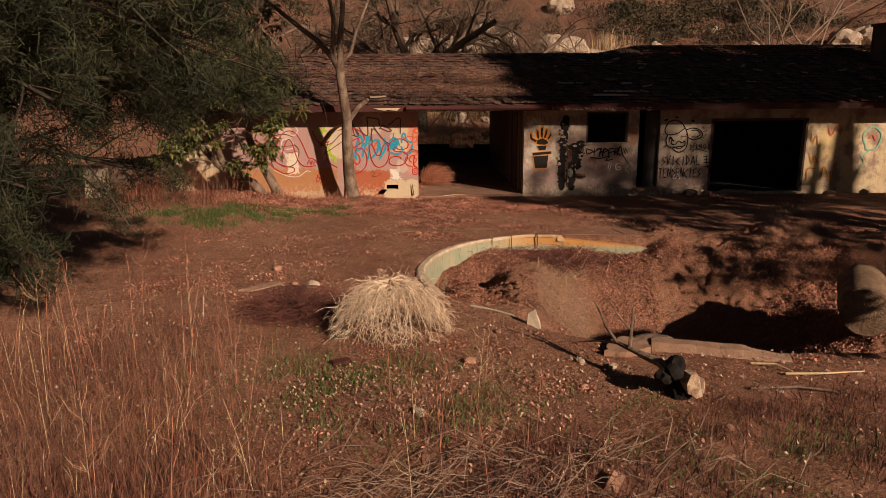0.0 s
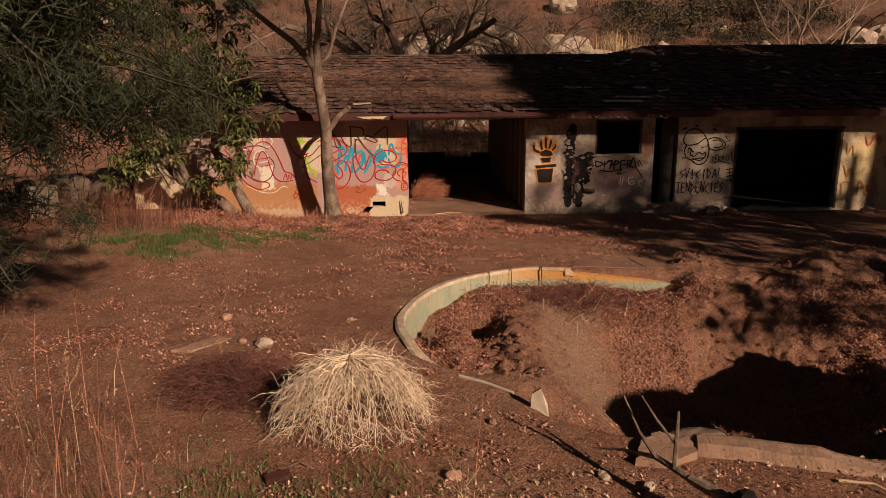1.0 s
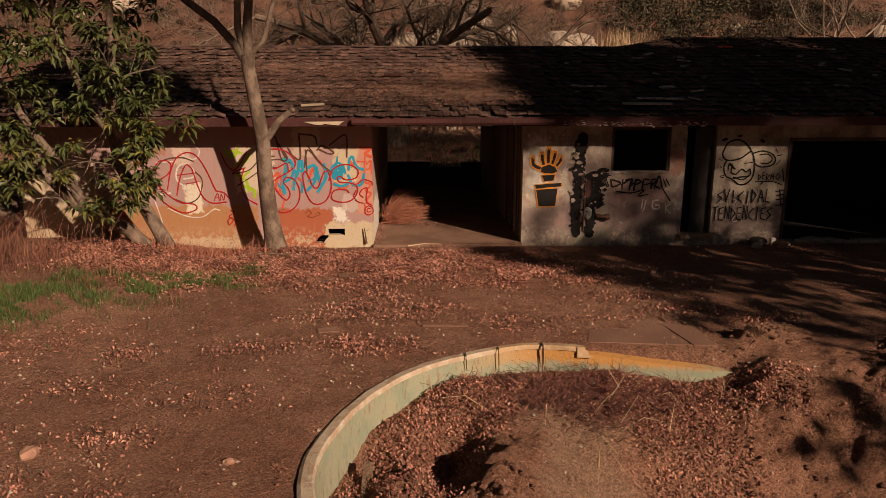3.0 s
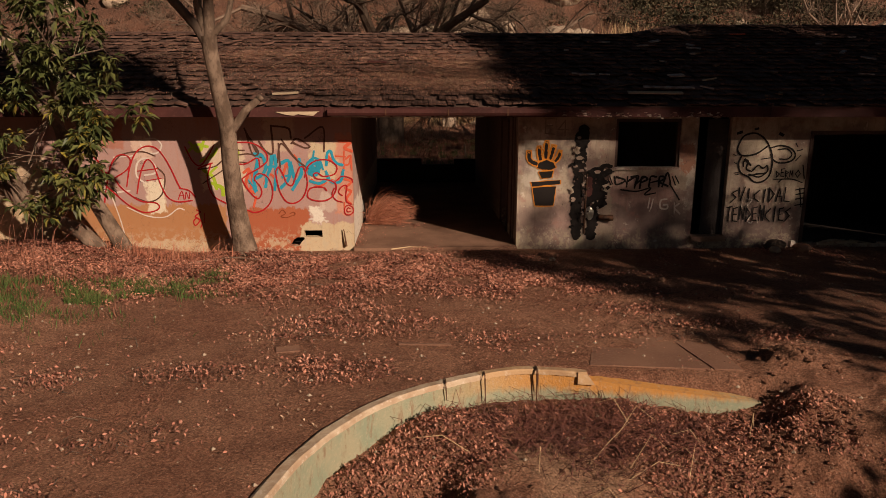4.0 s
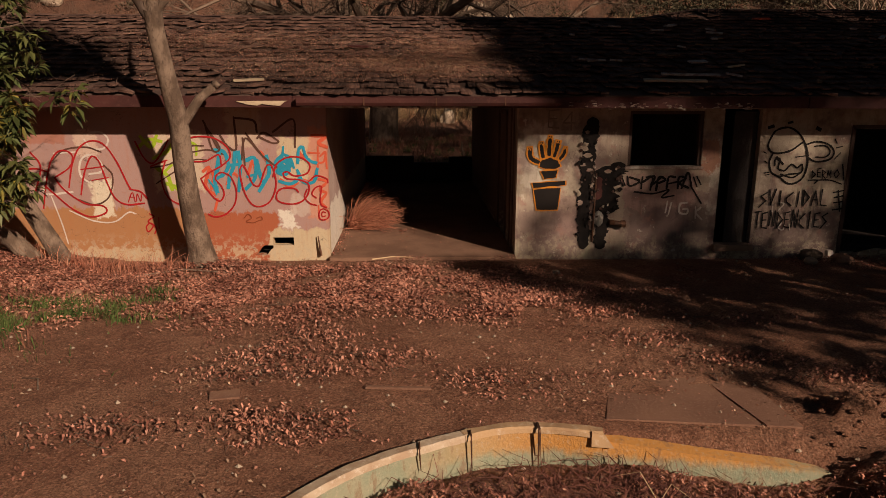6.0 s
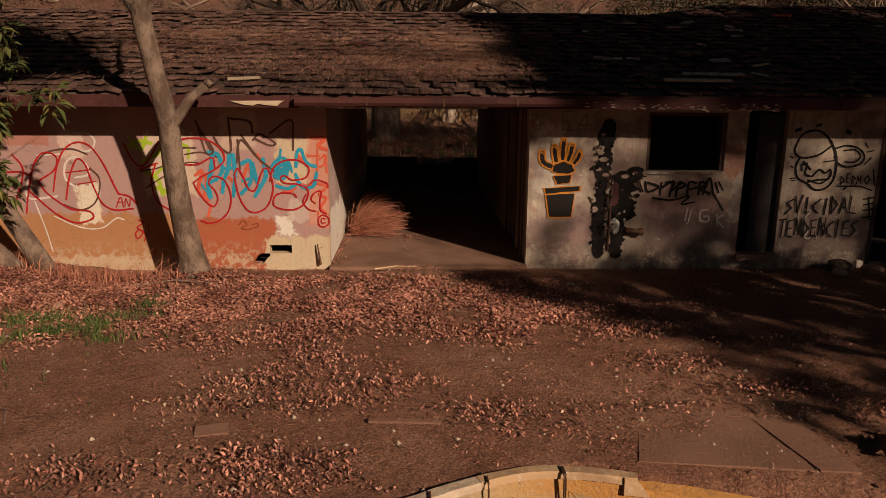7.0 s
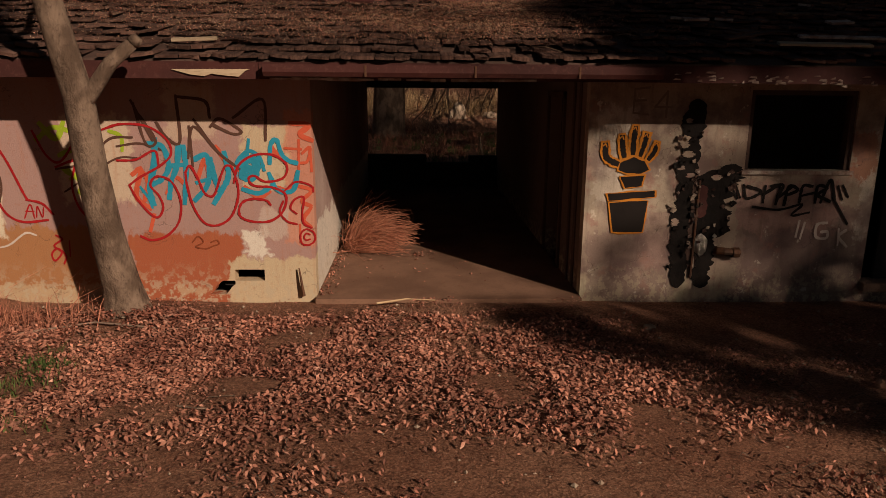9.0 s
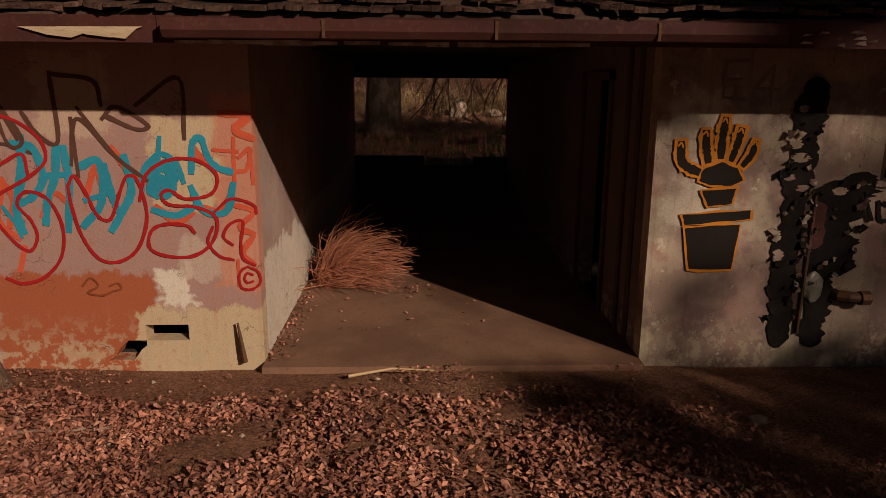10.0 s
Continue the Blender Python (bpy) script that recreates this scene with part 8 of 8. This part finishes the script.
stroke(wall_right, 0.026, "sp_black", [(2.85, 1.19), (2.9, 1.07)])
stroke(wall_right, 0.026, "sp_black", [(3.94, 1.19), (4, 1.05)])
stroke(wall_right, 0.026, "sp_black", [(3.99, 1.2), (4.06, 1.08)])
stroke(wall_right, 0.026, "sp_black", [(3.05, 0.97), (3.33, 0.94), (3.58, 1), (3.47, 0.88), (3.66, 0.91)])
stroke(wall_right, 0.028, "sp_white", [(3.57, 0.82), (3.55, 0.65)])
stroke(wall_right, 0.028, "sp_white", [(3.63, 0.8), (3.6, 0.63)])
stroke(wall_right, 0.03, "sp_white", [(3.87, 0.8), (3.77, 0.78), (3.77, 0.65), (3.88, 0.63), (3.89, 0.7), (3.82, 0.7)])
stroke(wall_right, 0.03, "sp_white", [(4.01, 0.73), (4.02, 0.56)])
stroke(wall_right, 0.03, "sp_white", [(4.09, 0.72), (4.02, 0.65), (4.12, 0.54)])
stroke(wall_right, 0.02, "sp_white", [(5.21, 0.78), (5.21, 0.66)])
stroke(wall_right, 0.02, "sp_white", [(5.29, 0.8), (5.38, 0.78), (5.31, 0.68)])
stroke(wall_right, 0.02, "sp_white", [(5.38, 0.48), (5.34, 0.4), (5.41, 0.37), (5.43, 0.44)])
stroke(wall_right, 0.02, "sp_white", [(5.5, 0.46), (5.52, 0.37)])
# stencilled hand in a flower pot
pot_shapes = []


def pot_shapes_add(width, pts):
    pot_shapes.append((width, pts))


pot_shapes_add(0, [(1.52, 1.01), (1.92, 1.03), (1.89, 0.7), (1.57, 0.7)])
pot_shapes_add(0, [(1.49, 1.11), (1.99, 1.14), (1.99, 1.07), (1.51, 1.03)])
pot_shapes_add(0, [(1.62, 1.28), (1.87, 1.3), (1.84, 1.19), (1.67, 1.17)])
pot_shapes_add(0, [(1.59, 1.35), (1.61, 1.43), (1.74, 1.49), (1.86, 1.44), (1.91, 1.36), (1.83, 1.32), (1.68, 1.32)])
pot_shapes_add(0.085, [(1.61, 1.69), (1.62, 1.59), (1.64, 1.5)])
pot_shapes_add(0.085, [(1.74, 1.78), (1.73, 1.66), (1.73, 1.53)])
pot_shapes_add(0.08, [(1.86, 1.71), (1.84, 1.61), (1.81, 1.51)])
pot_shapes_add(0.075, [(1.97, 1.62), (1.95, 1.54), (1.9, 1.47)])
pot_shapes_add(0.09, [(1.44, 1.61), (1.45, 1.5), (1.5, 1.45), (1.57, 1.42)])
for width, pts in pot_shapes:
    if width:
        stroke(wall_right, width + 0.022, "sp_orange", pts, "stencil_outline")
    else:
        patch(wall_right, "sp_orange", pts, 0.018, "stencil_outline")
for width, pts in pot_shapes:
    if width:
        stroke(wall_right, width - 0.03, "sp_black", pts, "stencil_shape")
        stroke(wall_right, 0.012, "sp_orange", [(pts[0][0] - 0.02, pts[0][1] - 0.01), (pts[0][0], pts[0][1] + 0.012), (pts[0][0] + 0.015, pts[0][1] - 0.02)], "stencil_outline")
    else:
        patch(wall_right, "sp_black", pts, 0.0, "stencil_shape")


LETTERS = {"S": [[(1, 0.95), (0.15, 0.72), (0.9, 0.42), (0.0, 0.0)]], "U": [[(0, 1), (0.4, 0.0), (0.95, 1.05)]], "I": [[(0.5, 1), (0.45, 0)]],
           "C": [[(0.95, 0.9), (0.1, 0.55), (0.15, 0.3), (0.9, 0.05)]], "D": [[(0.1, 1), (0.1, 0)], [(0.0, 1), (0.95, 0.55), (0.1, 0.0)]], "A": [[(0, 0), (0.5, 1), (1, 0)], [(0.2, 0.4), (0.85, 0.38)]],
           "L": [[(0.1, 1), (0.1, 0.05), (1, 0.0)]], "T": [[(0, 0.95), (1, 1)], [(0.5, 1), (0.45, 0)]], "E": [[(0.9, 1), (0.1, 0.93), (0.1, 0.05), (0.95, 0.0)], [(0.1, 0.5), (0.75, 0.52)]],
           "N": [[(0.05, 0), (0.1, 1), (0.85, 0.0), (0.95, 1)]], "R": [[(0.1, 0), (0.1, 1), (0.9, 0.75), (0.15, 0.45), (0.95, 0)]], "M": [[(0, 0), (0.15, 1), (0.5, 0.3), (0.85, 1), (1, 0)]],
           "O": [[(0.5, 1), (0.05, 0.5), (0.5, 0), (0.95, 0.5), (0.5, 1)]], "4": [[(0.7, 0), (0.7, 1), (0.05, 0.4), (1, 0.4)]]}


def lettering(wall, text, x0, x1, z0, z1, paint, width=0.024):
    """Sprayed angular capitals, one mesh a letter, a little unsteady."""
    step = (x1 - x0) / len(text)
    for i, ch in enumerate(text):
        g = Geo()
        y = -paint_depth[0]
        paint_depth[0] += 0.00008
        lean, up, h = prng.normal(0, 0.05), prng.normal(0, 0.012), (z1 - z0) * (1 + prng.normal(0, 0.06))
        for run in LETTERS[ch]:
            for a, b in zip(run[:-1], run[1:]):
                a, b = (np.array([x0 + step * (i + 0.1 + 0.8 * (u + lean * w)), z0 + up + h * w]) for u, w in (a, b))
                d = (b - a) / np.linalg.norm(b - a)
                n = np.array([-d[1], d[0]]) * width / 2
                a, b = a - d * width * 0.35, b + d * width * 0.35
                g.add([(q[0], y, q[1]) for q in (a - n * prng.uniform(0.7, 1.1), b - n * prng.uniform(0.6, 1.0), b + n * prng.uniform(0.6, 1.0), a + n * prng.uniform(0.7, 1.1))], [(0, 1, 2, 3)])
                y -= 0.00001
        part("letter", g, M[paint], wall)


# east_end: yellow letters and a green face past the garage
stroke(wall_right, 0.03, "sp_orange", [(9.05, 1.55), (9.1, 1.3), (9.2, 1.5), (9.25, 1.25)])
stroke(wall_right, 0.03, "sp_orange", [(9.05, 1.0), (9.15, 0.75), (9.2, 0.95), (9.3, 0.78)])
stroke(wall_right, 0.03, "sp_orange", [(9.05, 0.3), (9.05, 0.6), (9.25, 0.6)])
stroke(wall_right, 0.03, "sp_orange", [(9.45, 0.3), (9.5, 0.65), (9.7, 0.3), (9.75, 0.62)])
stroke(wall_right, 0.04, "sp_green", [(10.6, 1.2), (10.5, 1.5), (10.75, 1.72), (11.0, 1.5), (10.9, 1.15), (10.65, 1.1), (10.6, 1.2)])
stroke(wall_right, 0.03, "sp_green", [(10.45, 0.5), (10.6, 0.8), (10.5, 0.95), (10.7, 1.05)])
stroke(wall_right, 0.03, "sp_coral", [(10.65, 1.4), (10.75, 1.5), (10.85, 1.35)])
stroke(wall_right, 0.03, "sp_coral", [(9.5, 1.7), (9.6, 1.5), (9.75, 1.75), (9.85, 1.5)])
lettering(wall_right, "DERM", 5.75, 6.07, 1.17, 1.29, "sp_black", 0.018)
lettering(wall_right, "O", 6.08, 6.2, 1.17, 1.30, "sp_black", 0.018)
lettering(wall_right, "SUICIDAL", 4.98, 6.06, 0.74, 0.98, "sp_black")
lettering(wall_right, "TENDENCIES", 4.93, 6.1, 0.41, 0.66, "sp_black")
lettering(wall_right, "E4", 1.66, 2.12, 1.9, 2.16, "sp_faint")
